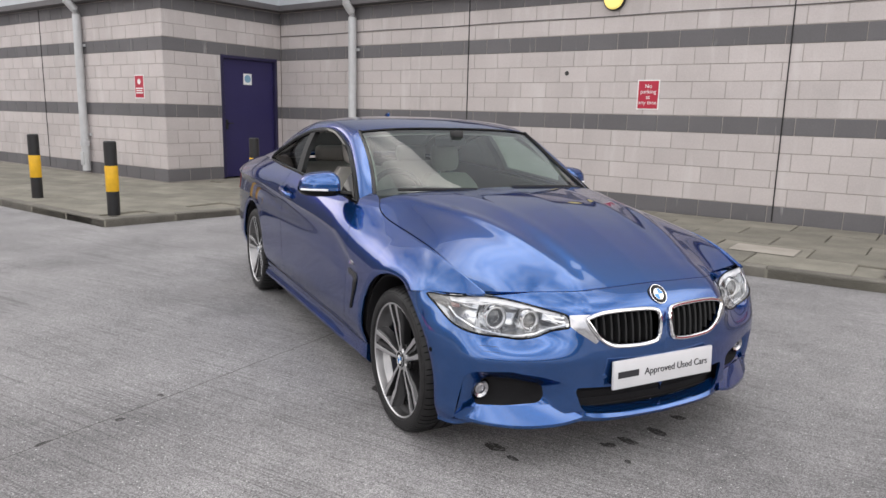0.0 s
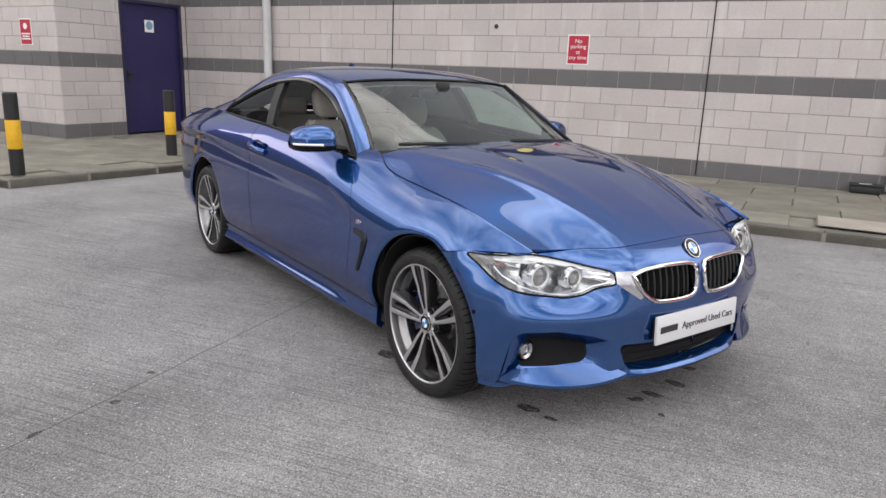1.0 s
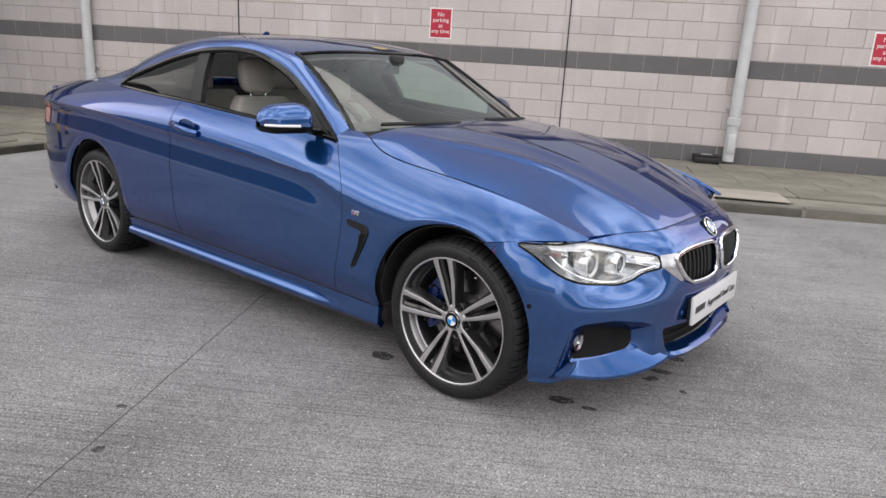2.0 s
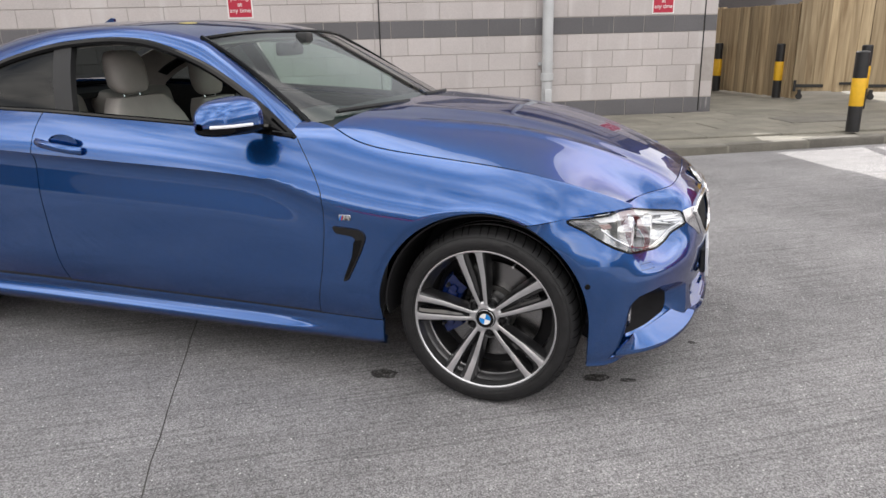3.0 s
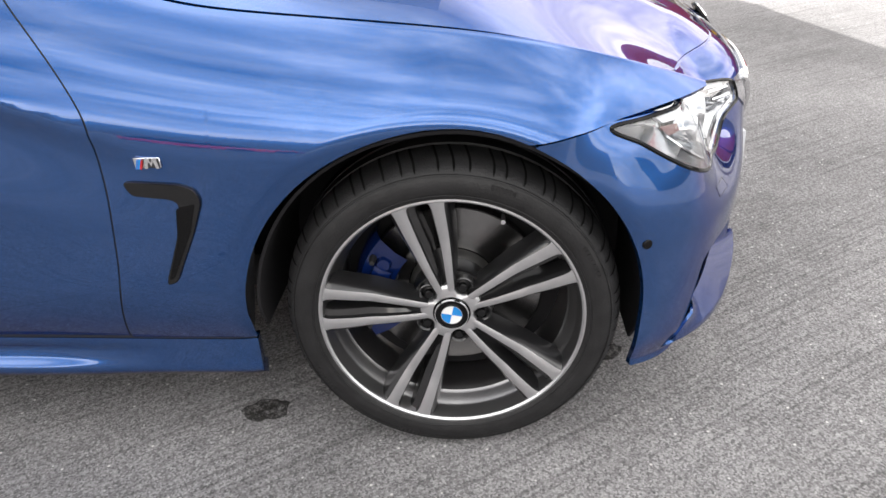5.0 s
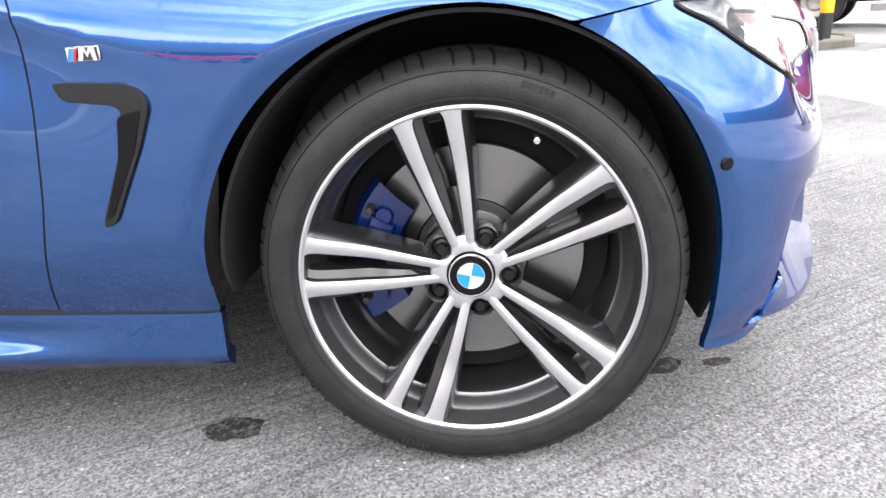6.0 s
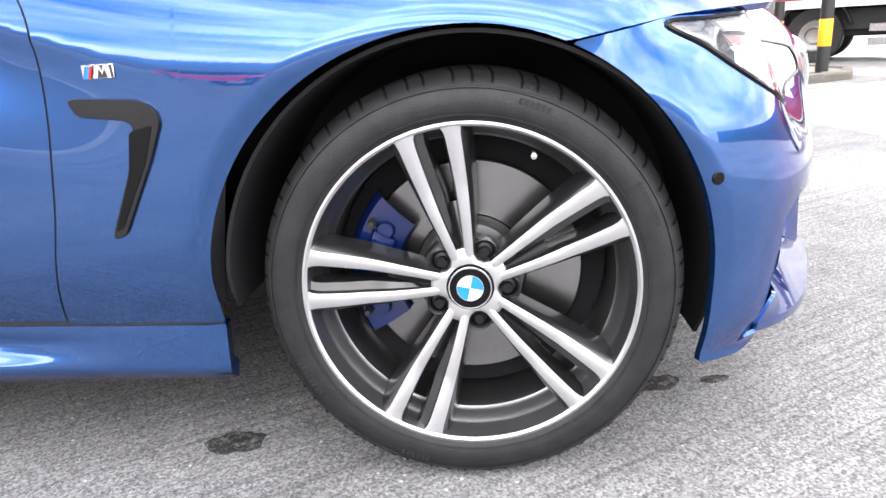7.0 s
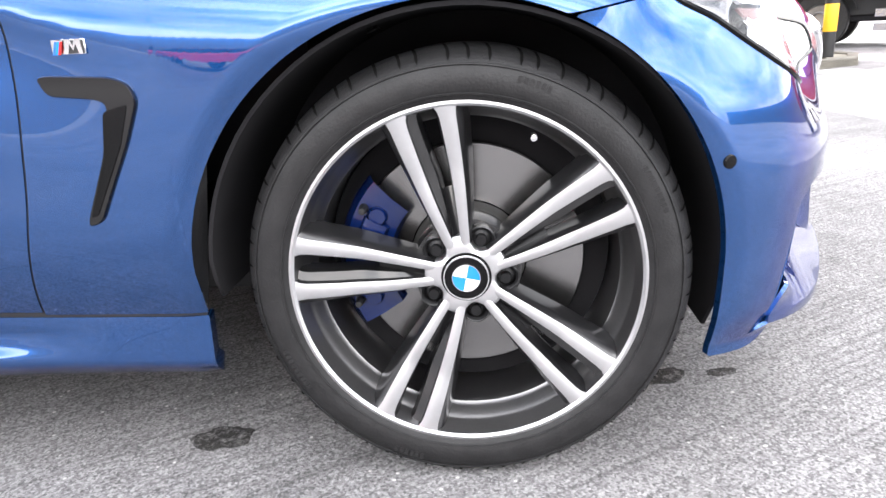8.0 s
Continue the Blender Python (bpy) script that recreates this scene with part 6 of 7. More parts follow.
    part("parking_sensor", revolve([(0, -0.002), (0.008, -0.002), (0.0095, 0.0), (0.0095, 0.004)], 20, "Y"), M["paint"], car).matrix_basis = Matrix.Translation(sp_) @ pose(0, 0, 0, 0, 0, 72 if S < 0 else 108)
    # mirror: shell, lower bowl, repeater, arm
    MX, MY = (0.0, 0.0) if S < 0 else (-0.05, -0.17)

    def shell(u, v, S=S, MX=MX, MY=MY):
        # u along the car-side to the tip, v round the section
        a = 2 * math.pi * v
        w = 0.09 + 0.905 * u
        prof = max(0.0, 1 - abs(2 * w - 1) ** 4.2) ** 0.5
        cx, cy, cz = -0.865 - 0.065 * u, 0.852 + 0.193 * u, 0.957
        rx = 0.088 * prof
        rz = (0.101 - 0.024 * u * u if math.sin(a) > 0 else 0.036) * prof
        c, s_ = math.cos(a), math.sin(a)
        c = math.copysign(abs(c) ** 0.75, c)
        s_ = math.copysign(abs(s_) ** 0.62, s_)
        return (MX + cx + rx * c * (1.0 if c > 0 else 0.55), S * (cy + MY), cz + rz * s_)
    mir = part("mirror_shell", grid(shell, lin(0, 1, 30), lin(0.0, 0.5, 26), flip=(S > 0)), M["paint"], car, angle=60)
    part("mirror_base", grid(shell, lin(0, 1, 30), lin(0.5, 1.0, 22), flip=(S > 0)), M["gloss_black"], mir)
    part("mirror_glass", grid(lambda u, v: (MX - 0.890 - 0.060 * u, S * (MY + 0.872 + 0.130 * u), 0.985 + (v - 0.5) * 0.06), lin(0, 1, 6), lin(0, 1, 6)), M["chrome"], mir, solid=0.003)
    part("mirror_repeater", tube([(lambda p: (p[0] + 0.001, p[1], p[2] + 0.002 - 0.004 * (1 - u)))(shell(u, 0.0008)) for u in lin(0.36, 0.975, 18)], 0.0055, 8), M["ring_white"], mir, "white indicator strip")
    part("mirror_arm", tube([(MX - 0.835, S * (0.885 + MY), 0.950), (MX - 0.830, S * (0.84 + MY), 0.942), (MX - 0.830, S * (0.77 + MY), 0.932)], 0.022, 10, flat=0.7), M["gloss_black"], mir)

# cabin
part("cabin_floor", box(2.3, 1.40, 0.05, 0, 1, (-1.75, 0, 0.36)), M["cabin"], car)
part("bulkhead", box(0.05, 1.40, 0.5, 0, 1, (-0.60, 0, 0.62)), M["cabin"], car)
part("parcel_shelf", box(0.55, 1.25, 0.03, 0.01, 1, (-2.80, 0, 0.97)), M["cabin"], car)
part("dashboard", grid(lambda u, v: (-0.62 - 0.42 * u, v, 0.905 + 0.035 * math.sin(math.pi * min(1, u * 1.1)) - 0.30 * max(0, (u - 0.82) / 0.18) + 0.03 * math.exp(-((v + 0.38) / 0.2) ** 2) * math.sin(math.pi * u)), lin(0, 1, 20), lin(-0.70, 0.70, 31)), M["cabin"], car, solid=0.02)
for S in (-1, 1):
    part("door_card", grid(lambda x, t: (x, S * (side_y(x, 0.6) - 0.10 - 0.03 * t), 0.40 + (z_top(x) - 0.43) * t), lin(-1.85, -0.70, 12), lin(0, 1, 8), flip=(S > 0)), M["cabin"], car, solid=0.03)
sw = part("steering_wheel", revolve([(0.175 + 0.016 * math.cos(a), 0.016 * math.sin(a)) for a in lin(0, 2 * math.pi, 11)], 40, "X"), M["cabin"], car)
sw.matrix_basis = pose(-1.12, -0.37, 0.86, 0, -22, 0)
part("steering_boss", join(box(0.05, 0.16, 0.11, 0.02, 2), join(box(0.02, 0.34, 0.03, 0.006, 1), box(0.02, 0.03, 0.17, 0.006, 1, (0, 0, -0.085)))), M["cabin"], sw)
rv = part("rear_view_mirror", box(0.03, 0.22, 0.065, 0.015, 3, (-1.17, 0, 1.205)), M["cabin"], car)
part("mirror_stem", join(tube([(-1.15, 0, 1.21), (-1.10, 0, 1.262)], 0.012, 8), box(0.06, 0.07, 0.05, 0.012, 2, (-1.09, 0, 1.255))), M["cabin"], rv)


def seat(y, x0, label, drop=0.0):
    """Leather front seat: cushion, winged back and head restraint on two posts."""
    base = part("front_seat", box(0.50, 0.50, 0.16, 0.05, 4, (x0 + 0.28, y, 0.52)), M["leather"], car, label)

    def back(u, v):
        z = 0.50 + 0.47 * u
        a = 2 * math.pi * v
        w = (0.255 - 0.03 * u - 0.075 * max(0, (u - 0.72) / 0.28) ** 2)
        d = 0.075 - 0.03 * u
        c, s_ = math.cos(a), math.sin(a)
        yy = w * math.copysign(abs(c) ** 0.6, c)
        xx = d * math.copysign(abs(s_) ** 0.6, s_) + (0.035 * (abs(yy) / w) ** 2 if s_ > 0 else 0)
        return (x0 - 0.24 * u + xx, y + yy, z - drop * u)
    b = grid(back, lin(0, 1, 16), lin(0, 1, 33), flip=False)
    tip = [v for v in b.verts if v.co.z > 0.965 - drop]
    bmesh.ops.contextual_create(b, geom=tip)
    part("seat_back", b, M["leather"], base)

    def rest(u, v):
        a, t = 2 * math.pi * v, math.pi * (u - 0.5)
        c, s_ = math.cos(a), math.sin(a)
        ct = max(0.0, math.cos(t)) ** 0.42
        return (x0 - 0.265 + 0.052 * math.copysign(abs(s_) ** 0.7, s_) * ct - 0.02 * math.sin(t), y + 0.112 * math.copysign(abs(c) ** 0.62, c) * ct, 1.083 - drop + 0.100 * math.copysign(abs(math.sin(t)) ** 0.8, math.sin(t)))
    part("head_restraint", grid(rest, lin(0, 1, 18), lin(0, 1, 33)), M["leather"], base)
    for dy in (-0.05, 0.05):
        part("restraint_post", tube([(x0 - 0.240, y + dy, 0.93 - drop), (x0 - 0.258, y + dy, 1.03 - drop)], 0.006, 8), M["chrome"], base)


seat(-0.37, -1.56, "pale grey leather driver's seat", -0.035)
seat(0.37, -1.70, "pale grey leather passenger seat", 0.03)
for y in (-0.34, 0.34):
    rs = part("rear_seat", box(0.16, 0.56, 0.56, 0.06, 4, (-2.46, y, 0.72), None, Matrix.Rotation(radians(-18), 4, "Y")), M["leather"], car)
    part("rear_headrest", box(0.09, 0.25, 0.13, 0.035, 4, (-2.57, y, 1.05)), M["leather"], rs)


for ob in car.children_recursive:
    if ob.matrix_basis.translation.length > 0.2:
        ob.matrix_basis.translation = car_shape(ob.matrix_basis.translation)


# wheels
def wheel_meshes():
    """Meshes of one wheel about its hub, its outer side towards -y."""
    mm = {}
    R = 0.318
    # tyre section: inner bead, sidewall, shoulder, tread
    prof = [(0.243, -0.010), (0.250, -0.020), (0.262, -0.026), (0.275, -0.028), (0.292, -0.024), (0.305, -0.012), (0.3135, 0.006), (R, 0.030), (R, 0.060), (R - 0.006, 0.062), (R - 0.006, 0.070), (R, 0.072), (R, 0.108), (R - 0.006, 0.110), (R - 0.006, 0.118), (R, 0.120), (R, 0.160), (0.312, 0.188), (0.29, 0.215), (0.262, 0.222), (0.243, 0.21)]
    b = revolve(prof, 120, "Y")
    for v in b.verts:
        v.co.z = max(v.co.z, -0.3112)
    mm["tyre"] = mesh_of("tyre", b, M["tyre"], 40)
    # dark strips just proud of the shoulder, bent along the tread, for shaded sipes
    lug = bmesh.new()
    line = [(0.2995, -0.0187, 0.0), (0.3055, -0.0125, 0.001), (0.3110, -0.001, 0.004), (0.3150, 0.010, 0.010), (0.3184, 0.028, 0.022), (0.3184, 0.058, 0.038)]
    for k in range(62):
        a0 = 2 * math.pi * (k + 0.18 * math.sin(k * 2.3)) / 62
        rows_ = []
        for r, y, da in line:
            w = 0.0135 if r < 0.312 else 0.014
            if r < 0.300:
                w = 0.002
            rows_.append([lug.verts.new(((r + 0.0007) * math.cos(a0 + da + e), y - (0.0007 if r < 0.312 else 0), (r + 0.0007) * math.sin(a0 + da + e))) for e in (-w / 2, w / 2)])
        for a_, b_ in zip(rows_[:-1], rows_[1:]):
            lug.faces.new((a_[0], a_[1], b_[1], b_[0]))
    mm["tread_lugs"] = mesh_of("sipe_shade_strips", lug, M["sipe_shade"])
    # raised bars where the sidewall carries its markings
    mark = bmesh.new()
    for start, count, r0, h in ((0.35, 9, 0.283, 0.007), (1.15, 6, 0.284, 0.009), (2.2, 12, 0.272, 0.004), (3.5, 9, 0.283, 0.007), (4.3, 6, 0.284, 0.009), (5.2, 12, 0.272, 0.004)):
        for k in range(count):
            a = start + 0.028 * k
            own = box(h, 0.0012, 0.005, 0.0, 1)
            bmesh.ops.transform(own, matrix=Matrix.Rotation(-a, 4, "Y") @ Matrix.Translation((r0, -0.0268, 0)), verts=own.verts)
            join(mark, own)
    mm["markings"] = mesh_of("sidewall_marking", mark, M["tyre"])
    # moulded rings and raised bars on the sidewall
    ring = revolve([(0.2565, -0.0235), (0.2575, -0.0262), (0.2590, -0.0265), (0.2600, -0.0250)], 96, "Y")
    revolve([(0.2935, -0.0225), (0.2945, -0.0245), (0.2960, -0.0235), (0.2968, -0.0205)], 96, "Y", bm=ring)
    mm["sidewall_rib"] = mesh_of("sidewall_rib", ring, M["tyre"])
    # barrel and lip
    b = revolve([(0.2515, -0.010), (0.2540, -0.014), (0.2530, -0.0190), (0.2460, -0.0200), (0.2425, -0.0165)], 120, "Y")
    mm["rim_lip"] = mesh_of("rim_lip", b, M["rim_face"], 50)
    b = revolve([(0.2427, -0.0166), (0.2405, -0.010), (0.2385, 0.012), (0.2360, 0.020), (0.2300, 0.026), (0.2285, 0.040), (0.2225, 0.046), (0.2215, 0.060), (0.2215, 0.16), (0.235, 0.19), (0.243, 0.205)], 120, "Y")
    mm["rim_barrel"] = mesh_of("rim_barrel", b, M["barrel"], 40)
    # one spoke of each hand: machined face and dark flanks, turned into place for the five pairs
    for sgn, w0, w1, hand in ((1, 0.0066, 0.0124, "a"), (-1, 0.0064, 0.0118, "b")):
        face, flank = bmesh.new(), bmesh.new()
        def centre(t):
            r = 0.042 + (0.2450 - 0.042) * t
            off = sgn * (0.0100 + 0.0250 * t + 0.003 * math.sin(math.pi * t))
            return r, off
        def wid(t):
            return w0 + (w1 - w0) * t ** 1.3 + 0.006 * max(0.0, (t - 0.90) / 0.10) ** 2.5
        def yy(t):
            return -0.001 - 0.004 * math.sin(math.pi * t) - 0.0165 * max(0, t - 0.55) / 0.45 + 0.007 * (1 - t) ** 2
        def pt(t, v, drop, extra):
            r, off = centre(t)
            return (r, yy(t) + drop, off + v * (wid(t) + extra))
        ts = lin(0, 1, 22)
        join(face, grid(lambda t, v: pt(t, v, 0.0015 * abs(v) ** 3, 0.0), ts, lin(-1, 1, 5), flip=True))
        for v in (-1, 1):
            if hand == "a" and v < 0:
                # broad dark chamfer into the pocket between the pair
                spread = lambda t: 0.017 * min(1.0, 0.10 + 1.7 * t) * (1 - 0.10 * t)
                join(flank, grid(lambda t, w: pt(t, v, 0.0012 + (0.006, 0.009, 0.013, 0.022, 0.046)[w] - 0.0058 * (w == 0), spread(t) * (0.0, 0.10, 0.85, 1.0, 1.06)[w]), ts, range(5)))
                continue
            ex = 0.012 if v == sgn else 0.005
            join(flank, grid(lambda t, w: pt(t, v, 0.0012 + 0.046 * w, ex * (w ** 0.45) * (0.4 + 1.1 * t)), ts, [0, 0.12, 0.35, 0.7, 1.0], flip=(v > 0)))
        if hand == "a":
            # floor of the pocket near the hub, with a raised rib
            rib = lambda u, v: (0.050 + 0.078 * u, 0.016 + 0.016 * u - 0.006 * math.exp(-((v - 0.2) / 0.25) ** 2), (0.012 + 0.012 * u) * v)
            join(flank, grid(rib, lin(0, 1, 8), lin(-1, 1, 13)))
        join(flank, grid(lambda t, v: pt(t, v, 0.046, 0.006), ts, [-1, 1]))
        bmesh.ops.recalc_face_normals(flank, faces=flank.faces)
        mm["spoke_face_" + hand] = mesh_of("spoke_face", face, M["rim_face"], 40)
        mm["spoke_side_" + hand] = mesh_of("spoke_side", flank, M["rim_dark"], 45)
    # hub with scallops between spokes
    hub = bmesh.new()
    n = 200
    raw = []
    for i in range(n):
        b = (math.degrees(2 * math.pi * i / n) - 102.2 + 36) % 72 - 36
        raw.append(max(0.0415, min(0.0585, 0.0178 / max(0.01, math.sin(radians(abs(b)))))))
    kern = [math.exp(-0.5 * (k / 3.0) ** 2) for k in range(-9, 10)]
    stem = [sum(raw[(i + k) % n] * kern[k + 9] for k in range(-9, 10)) / sum(kern) for i in range(n)]
    rows = []
    for rr, h in ((0.030, 0.006), (0.036, 0.0046), (0.90, 0.0060), (0.97, 0.0072), (1.02, 0.0100), (1.07, 0.028), (1.08, 0.06)):
        row = []
        for i in range(n):
            a = 2 * math.pi * i / n
            R2 = stem[i]
            r = rr if rr < 0.5 else R2 * rr
            row.append(hub.verts.new((r * math.cos(a), h, r * math.sin(a))))
        rows.append(row)
    for a_, b_2 in zip(rows[:-1], rows[1:]):
        for i in range(n):
            hub.faces.new((a_[i], b_2[i], b_2[(i + 1) % n], a_[(i + 1) % n]))
    bmesh.ops.recalc_face_normals(hub, faces=hub.faces)
    mm["hub"] = mesh_of("hub", hub, M["rim_face"], 30)
    back = revolve([(0.02, 0.03), (0.078, 0.032), (0.082, 0.05), (0.08, 0.08)], 48, "Y")
    mm["hub_pad"] = mesh_of("hub_pad", back, M["rim_dark"])
    bolt = revolve([(0, 0.010), (0.007, 0.010), (0.0085, 0.012), (0.0085, 0.020), (0.0135, 0.022), (0.0135, 0.034)], 18, "Y")
    mm["bolt"] = mesh_of("wheel_bolt", bolt, M["bolt"], 30)
    cup = revolve([(0.0145, 0.018), (0.0185, 0.014), (0.0205, 0.016), (0.0205, 0.034)], 24, "Y")
    mm["bolt_cup"] = mesh_of("bolt_cup", cup, M["rim_dark"])
    disc = revolve([(0.090, 0.100), (0.175, 0.100), (0.177, 0.102), (0.177, 0.124), (0.09, 0.124)], 80, "Y")
    mm["disc"] = mesh_of("brake_disc", disc, M["disc"])
    hat = revolve([(0.03, 0.070), (0.072, 0.072), (0.082, 0.080), (0.088, 0.100)], 60, "Y")
    mm["disc_hat"] = mesh_of("disc_hat", hat, M["disc_hat"])
    shield = revolve([(0.02, 0.130), (0.19, 0.130), (0.219, 0.135)], 48, "Y")
    mm["shield"] = mesh_of("back_shield", shield, M["liner"])
    # caliper: a thick arc on the trailing side
    cal = bmesh.new()
    arc = (radians(136), radians(210))
    prof2 = [(0.112, 0.088), (0.118, 0.066), (0.150, 0.058), (0.185, 0.064), (0.196, 0.082), (0.196, 0.13)]
    cal = revolve(prof2, 26, "Y", arc)
    own = revolve([(0.128, 0.060), (0.132, 0.052), (0.152, 0.048), (0.166, 0.052), (0.170, 0.060)], 14, "Y", (radians(152), radians(196)))
    join(cal, own)
    for aa in (radians(149), radians(198)):
        own = revolve([(0.0, -0.004), (0.012, -0.004), (0.016, 0.004), (0.016, 0.03)], 16, "Y")
        bmesh.ops.translate(own, vec=(0.152 * math.cos(aa), 0.056, 0.152 * math.sin(aa)), verts=own.verts)
        join(cal, own)
    mm["caliper"] = mesh_of("brake_caliper", cal, M["caliper"], 40)
    nip = revolve([(0, -0.02), (0.005, -0.018), (0.007, 0.0), (0.009, 0.02), (0.006, 0.024)], 12, "Y")
    mm["bleed_cap"] = mesh_of("bleed_cap", nip, M["matt_black"])
    val = revolve([(0, -0.016), (0.0045, -0.015), (0.005, 0.0), (0.004, 0.012)], 12, "Y")
    mm["valve"] = mesh_of("valve_cap", val, M["chrome"])
    capm = revolve([(0.0, 0.0005), (0.034, 0.0015), (0.036, 0.004)], 40, "Y")
    mm["cap"] = mesh_of("centre_cap", capm, M["gloss_black"])
    return mm


WM = wheel_meshes()


def wheel(x, y, S, label):
    """A wheel as a part of the car with its own pieces; the caliper is fixed but sits inside it."""
    turn = 0 if S < 0 else 180
    w = new("wheel", WM["rim_barrel"])
    w.parent = car
    w.matrix_basis = pose(x, y, 0.322, 0, 0, turn) @ Matrix.Scale(1.035, 4)
    w["label"] = label
    def sub(name, key, m=Matrix.Identity(4), lab=""):
        o = new(name, WM[key])
        o.parent = w
        o.matrix_basis = m
        if lab:
            o["label"] = lab
        return o
    sub("tyre", "tyre", lab="low-profile black rubber tyre")
    sub("tread_pattern", "tread_lugs", lab="dark strips standing in for the shade in the tyre's shoulder sipes")["kind"] = "stuff"
    sub("sidewall_rib", "sidewall_rib")
    sub("sidewall_marking", "markings")["kind"] = "stuff"
    sub("rim_lip", "rim_lip", lab="machined alloy rim edge")
    for k in range(5):
        m = Matrix.Rotation(-radians(102.2 + 72 * k), 4, "Y")
        for hand in "ab":
            sub("spoke_face", "spoke_face_" + hand, m, "bright machined spoke face")
            sub("spoke_side", "spoke_side_" + hand, m, "dark grey lacquered spoke side")
    sub("hub", "hub")
    sub("hub_pad", "hub_pad")
    sub("centre_cap", "cap")
    sub("brake_disc", "disc", lab="steel brake disc")
    sub("disc_hat", "disc_hat")
    sub("back_shield", "shield")
    flip = Matrix.Identity(4) if S < 0 else Matrix.Diagonal((-1, 1, 1, 1))
    sub("brake_caliper", "caliper", flip, "blue enamelled brake caliper")
    for aa in (149, 198):
        sub("bleed_cap", "bleed_cap", flip @ Matrix.Translation((0.175 * math.cos(radians(aa)), 0.058, 0.175 * math.sin(radians(aa)))))
    for k in range(5):
        a = radians(102.2 + 36 + 72 * k)
        m = Matrix.Translation((0.056 * math.cos(a), 0.0, 0.056 * math.sin(a)))
        sub("wheel_bolt", "bolt", m)
        sub("bolt_cup", "bolt_cup", m)
    a = radians(63.5)
    sub("valve_cap", "valve", Matrix.Translation((0.217 * math.cos(a), 0.014, 0.217 * math.sin(a))), "chrome valve cap")
    bm_ = Matrix.Translation((0, 0.002, 0)) @ pose(0, 0, 0, 90, 0, 0) @ Matrix.Rotation(radians(-12), 4, "Z")
    r = 0.0325
    for name, prof, key in (("badge_rim", [(r * 1.02, 0.001), (r, 0.0042), (r * 0.95, 0.004), (r * 0.94, 0.002)], "chrome"), ("badge_rim", [(r * 0.64, 0.001), (r * 0.63, 0.0042), (r * 0.60, 0.0042), (r * 0.59, 0.002)], "chrome")):
        mk = f"{name}_{prof[0][0]:.4f}"
        if mk not in bpy.data.meshes:
            mesh_of(mk, revolve(prof, 40, "Z"), M[key])
        o = new(name, bpy.data.meshes[mk])
        o.parent = w
        o.matrix_basis = bm_
    for q in range(4):
        mk = f"badge_quarter_{q}"
        if mk not in bpy.data.meshes:
            mesh_of(mk, revolve([(0.0004, 0.0036), (r * 0.60, 0.0036)], 10, "Z", (q * math.pi / 2, (q + 1) * math.pi / 2)), M["roundel_blue"] if q % 2 == 0 else M["white"])
        o = new("badge_quarter", bpy.data.meshes[mk])
        o.parent = w
        o.matrix_basis = bm_
    return w


WY = 0.866
wheel(0.0, -WY, -1, "twin-spoke alloy wheel with dark pockets and blue caliper")
wheel(0.0, WY, 1, "twin-spoke alloy wheel with dark pockets")
wheel(-WHEEL_BASE, -WY - 0.012, -1, "twin-spoke alloy wheel with dark pockets")
wheel(-WHEEL_BASE, WY + 0.012, 1, "twin-spoke alloy wheel with dark pockets")


# ---- red lorry beyond the kerb ----
def lorry(place, turn, size):
    """Box lorry: red body over a white skirt rail, dark chassis, side guards and wheels."""
    t = thing("box_lorry", "red box lorry with a white lower rail and black wheels", "lorry", place, turn)
    t.matrix_basis = t.matrix_basis @ Matrix.Scale(size, 4)
    part("box_body", box(6.4, 2.4, 2.3, 0.03, 2, (2.0, 0, 2.22)), M["truck_red"], t)
    part("skirt_rail", box(6.42, 2.44, 0.14, 0.01, 1, (2.0, 0, 1.00)), M["white"], t, "white painted lower rail")
    part("chassis", box(6.2, 1.5, 0.50, 0.02, 1, (2.0, 0, 0.68)), M["liner"], t)
    part("side_board", box(6.0, 0.05, 0.36, 0.01, 1, (2.0, -0.78, 0.72)), M["matt_black"], t)
    part("rear_light_board", box(0.06, 2.0, 0.22, 0.01, 1, (-1.16, 0, 0.62)), M["matt_black"], t, "black rear light board")
    for z in (0.34, 0.57):
        part("guard_rail", box(3.6, 0.04, 0.13, 0.008, 1, (2.1, -1.14, z)), M["satin"], t, "pale aluminium side guard")
    for x in (0.8, 2.1, 3.4):
        part("guard_bracket", box(0.06, 0.05, 0.6, 0.006, 1, (x, -1.11, 0.64)), M["satin"], t)
    part("cab", box(1.7, 2.3, 2.1, 0.12, 3, (6.2, 0, 1.75)), M["truck_red"], t)
    for x in (-0.55, 5.9):
        for y in (-1.0, 1.0):
            wl_ = part("wheel", revolve([(0.27, -0.10), (0.45, -0.13), (0.47, -0.10), (0.47, 0.10), (0.45, 0.13), (0.2, 0.12)], 40, "Y", at=(x, y, 0.47)), M["tyre"], t, "large black lorry wheel")
            part("rim", revolve([(0, -0.02), (0.12, -0.03), (0.14, -0.10), (0.16, -0.02), (0.25, -0.03), (0.275, -0.11)], 32, "Y", at=(x, y, 0.47)), M["barrel"], wl_)
    for x in (-0.55,):
        part("mudguard", revolve([(0.60, -0.18), (0.60, 0.18)], 20, "Y", (0.25, math.pi - 0.1), at=(x, -1.0, 0.49)), M["matt_black"], t, solid=0.01)
    return t


lorry((6.43, 11.56, 0), -30, 0.95)


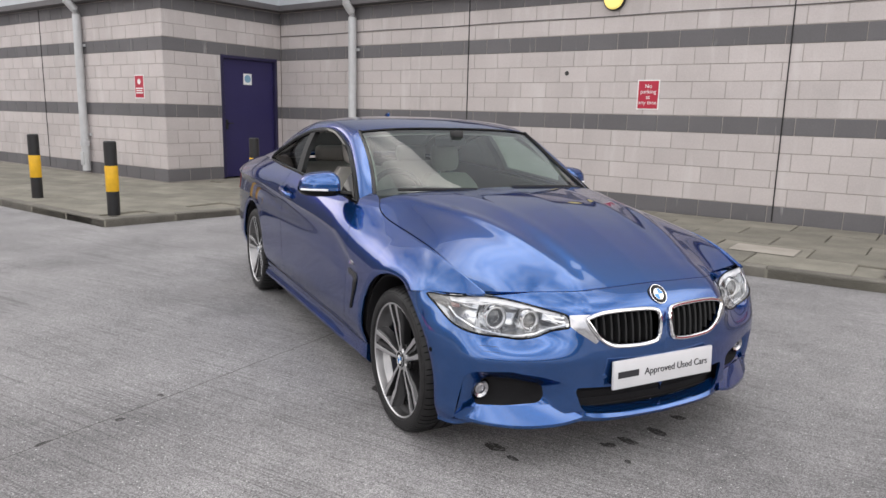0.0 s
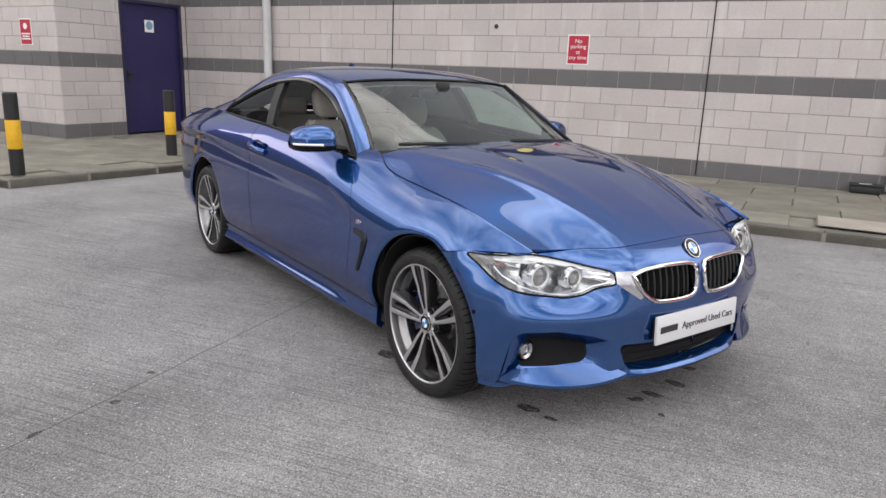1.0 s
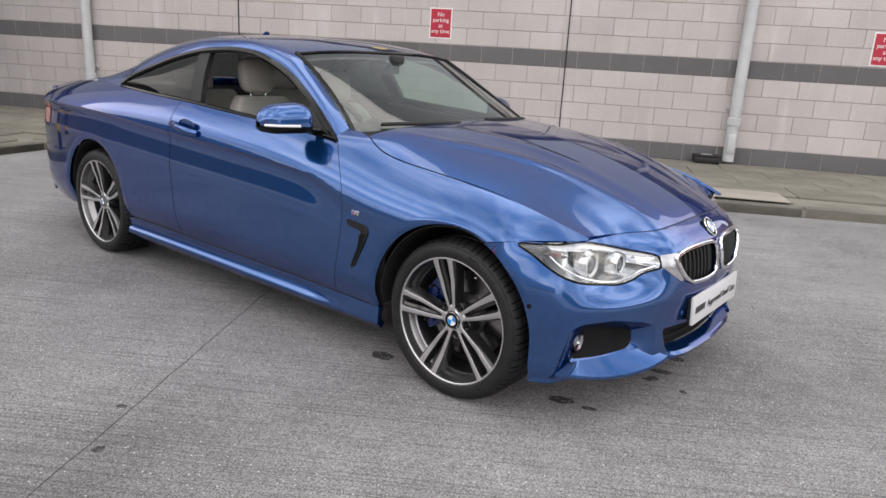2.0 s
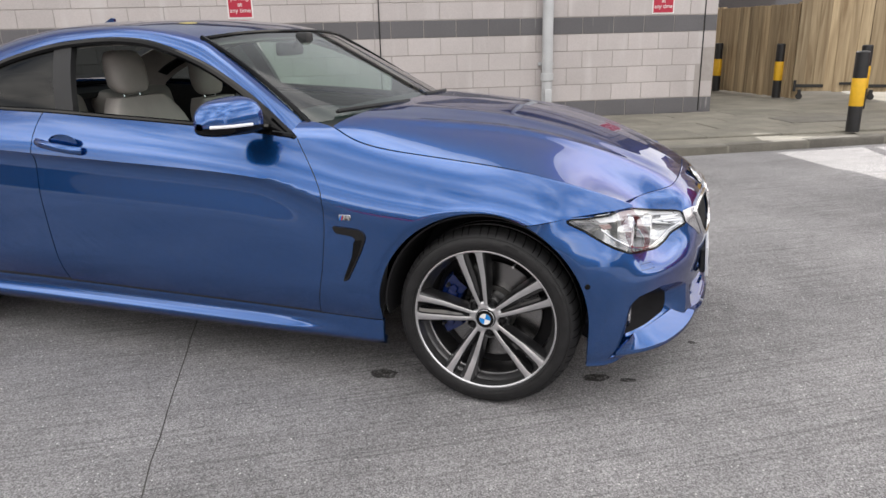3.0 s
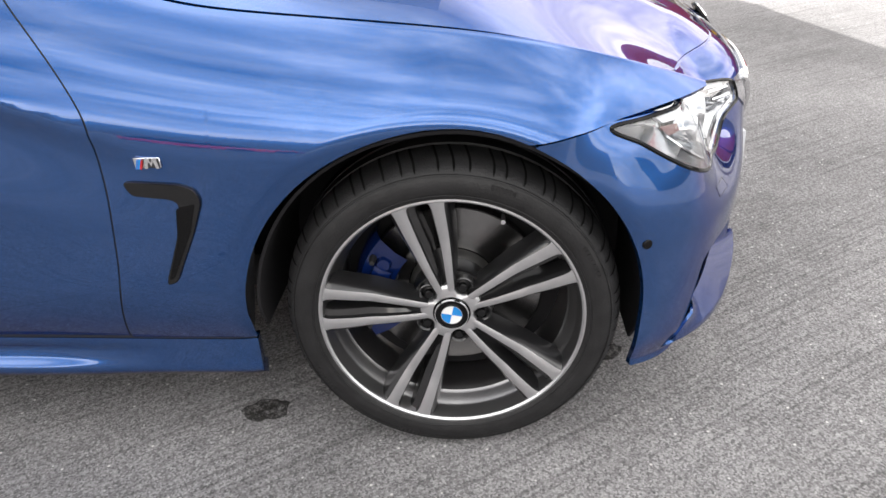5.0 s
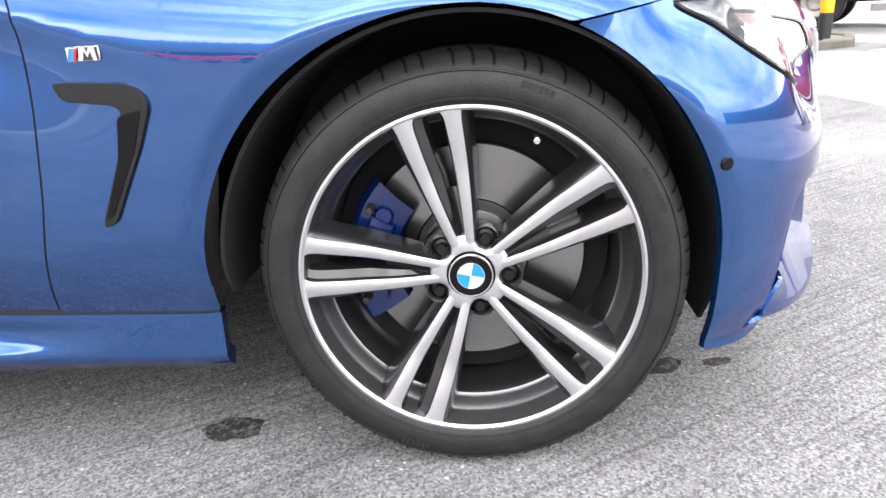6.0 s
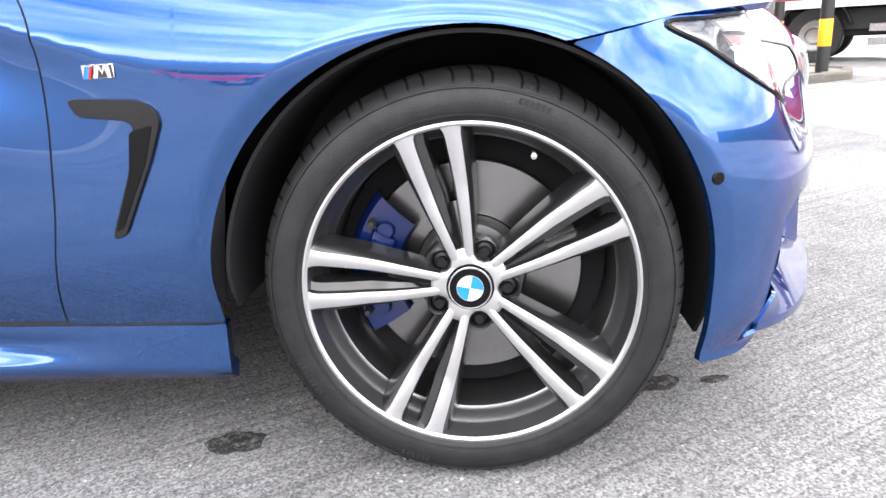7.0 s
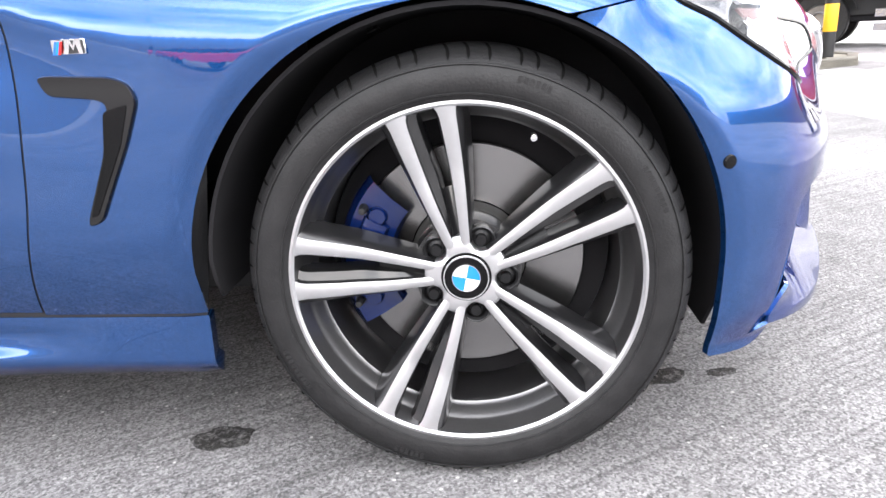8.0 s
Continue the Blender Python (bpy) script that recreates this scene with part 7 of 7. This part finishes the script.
# ---- red car across the car park, mirrored in the paint ----
def parked_car(place, turn):
    """A small hatchback: lofted body, glazed cabin and four wheels."""
    t = thing("parked_car", "red hatchback car parked across the car park", "car", place, turn)
    low = curve((-2.0, 0.62), (-1.9, 0.86), (-1.0, 0.92), (0.6, 0.92), (1.2, 0.86), (1.85, 0.74), (2.0, 0.50))
    wide = curve((-2.0, 0.70), (-1.8, 0.84), (0.0, 0.87), (1.5, 0.83), (2.0, 0.66))

    def body(x, v):
        a = math.pi * (1.1 * v - 0.05)
        c, s_ = math.cos(a), math.sin(a)
        return (x, wide(x) * math.copysign(abs(c) ** 0.35, c), 0.24 + (low(x) - 0.24) * max(0.0, s_) ** 0.5)
    part("body", grid(body, lin(-2.0, 2.0, 40), lin(0, 1, 30)), M["red_car"], t, solid=0.02, outward=False)

    def cabin(u, v):
        z = 0.86 + 0.56 * u
        a = 2 * math.pi * v
        c, s_ = math.cos(a), math.sin(a)
        return (-0.55 + 0.12 * u + (1.38 - 0.55 * u) * math.copysign(abs(c) ** 0.5, c), (0.80 - 0.20 * u) * math.copysign(abs(s_) ** 0.4, s_), z)
    part("window_band", grid(cabin, lin(0, 1, 8), lin(0, 1, 49)), M["gloss_black"], t)
    part("roof", grid(lambda r, v: (lambda p: (-0.43 + (p[0] + 0.43) * r, p[1] * r, 1.42 + 0.05 * (1 - r * r)))(cabin(1.0, v)), lin(0.02, 1.02, 6), lin(0, 1, 49)), M["red_car"], t, solid=0.02, outward=False)
    for x in (-1.25, 1.25):
        for y in (-0.78, 0.78):
            w_ = part("wheel", revolve([(0.20, -0.09), (0.29, -0.10), (0.31, -0.07), (0.31, 0.07), (0.29, 0.10), (0.20, 0.09)], 36, "Y", at=(x, y, 0.31)), M["tyre"], t)
            part("hub_cap", revolve([(0, -0.085), (0.12, -0.095), (0.21, -0.085), (0.21, 0.085), (0.12, 0.095), (0, 0.085)], 30, "Y", at=(x, y, 0.31)), M["satin"], w_)
    return t


parked_car((-5.6, -15.0, 0), 20)


# ---- pieces of the setting ----
def left_paving(p):
    """True where a slab's middle lies on the pavement before the left walls."""
    inner_edge = join_pt - corner_pt
    side = Vector((-inner_edge.y, inner_edge.x, 0)).normalized()
    before_left = (p - corner).dot(N) < -0.30 or (p - corner).dot(U) > 0.48
    return (p - corner_pt).dot(side) > 0.46 and before_left and (p - P0).dot(N) < -0.28 and not ((p - P0).dot(U) > -4.10 and (p - P0).dot(N) > WALL_K)


def strip_paving(p):
    """True where a slab by the main wall stays clear of the kerb, which draws nearer to the wall towards its end."""
    s_, n_e = (p - P0).dot(U), (p - P0).dot(N)
    edge = -3.2 + 0.0712 * max(0.0, s_ - 2.6)
    return n_e - 0.30 > edge + 0.11


kerb_stones()
slab_field("slab_strip", -4.05, 9.6, WALL_K + 0.135, -0.01, 0.915, 0.60, M["slab"], P0, strip_paving)
slab_field("slab_left", -8.6, 5.0, 0.13, 6.6, 0.915, 0.60, M["slab"], corner_pt, left_paving)
wall_blocks(main_wall, S_END - S_IN, 0.0, nearest=(5.2, 15))
wall_blocks(door_wall, DOOR_WALL - 0.004, 0.004, hole=(1.20, 2.57, 2.42))
wall_blocks(left_wall, LEFT_LEN - 0.006, 0.0)
wall_blocks(end_wall, 2.5, 0.0)
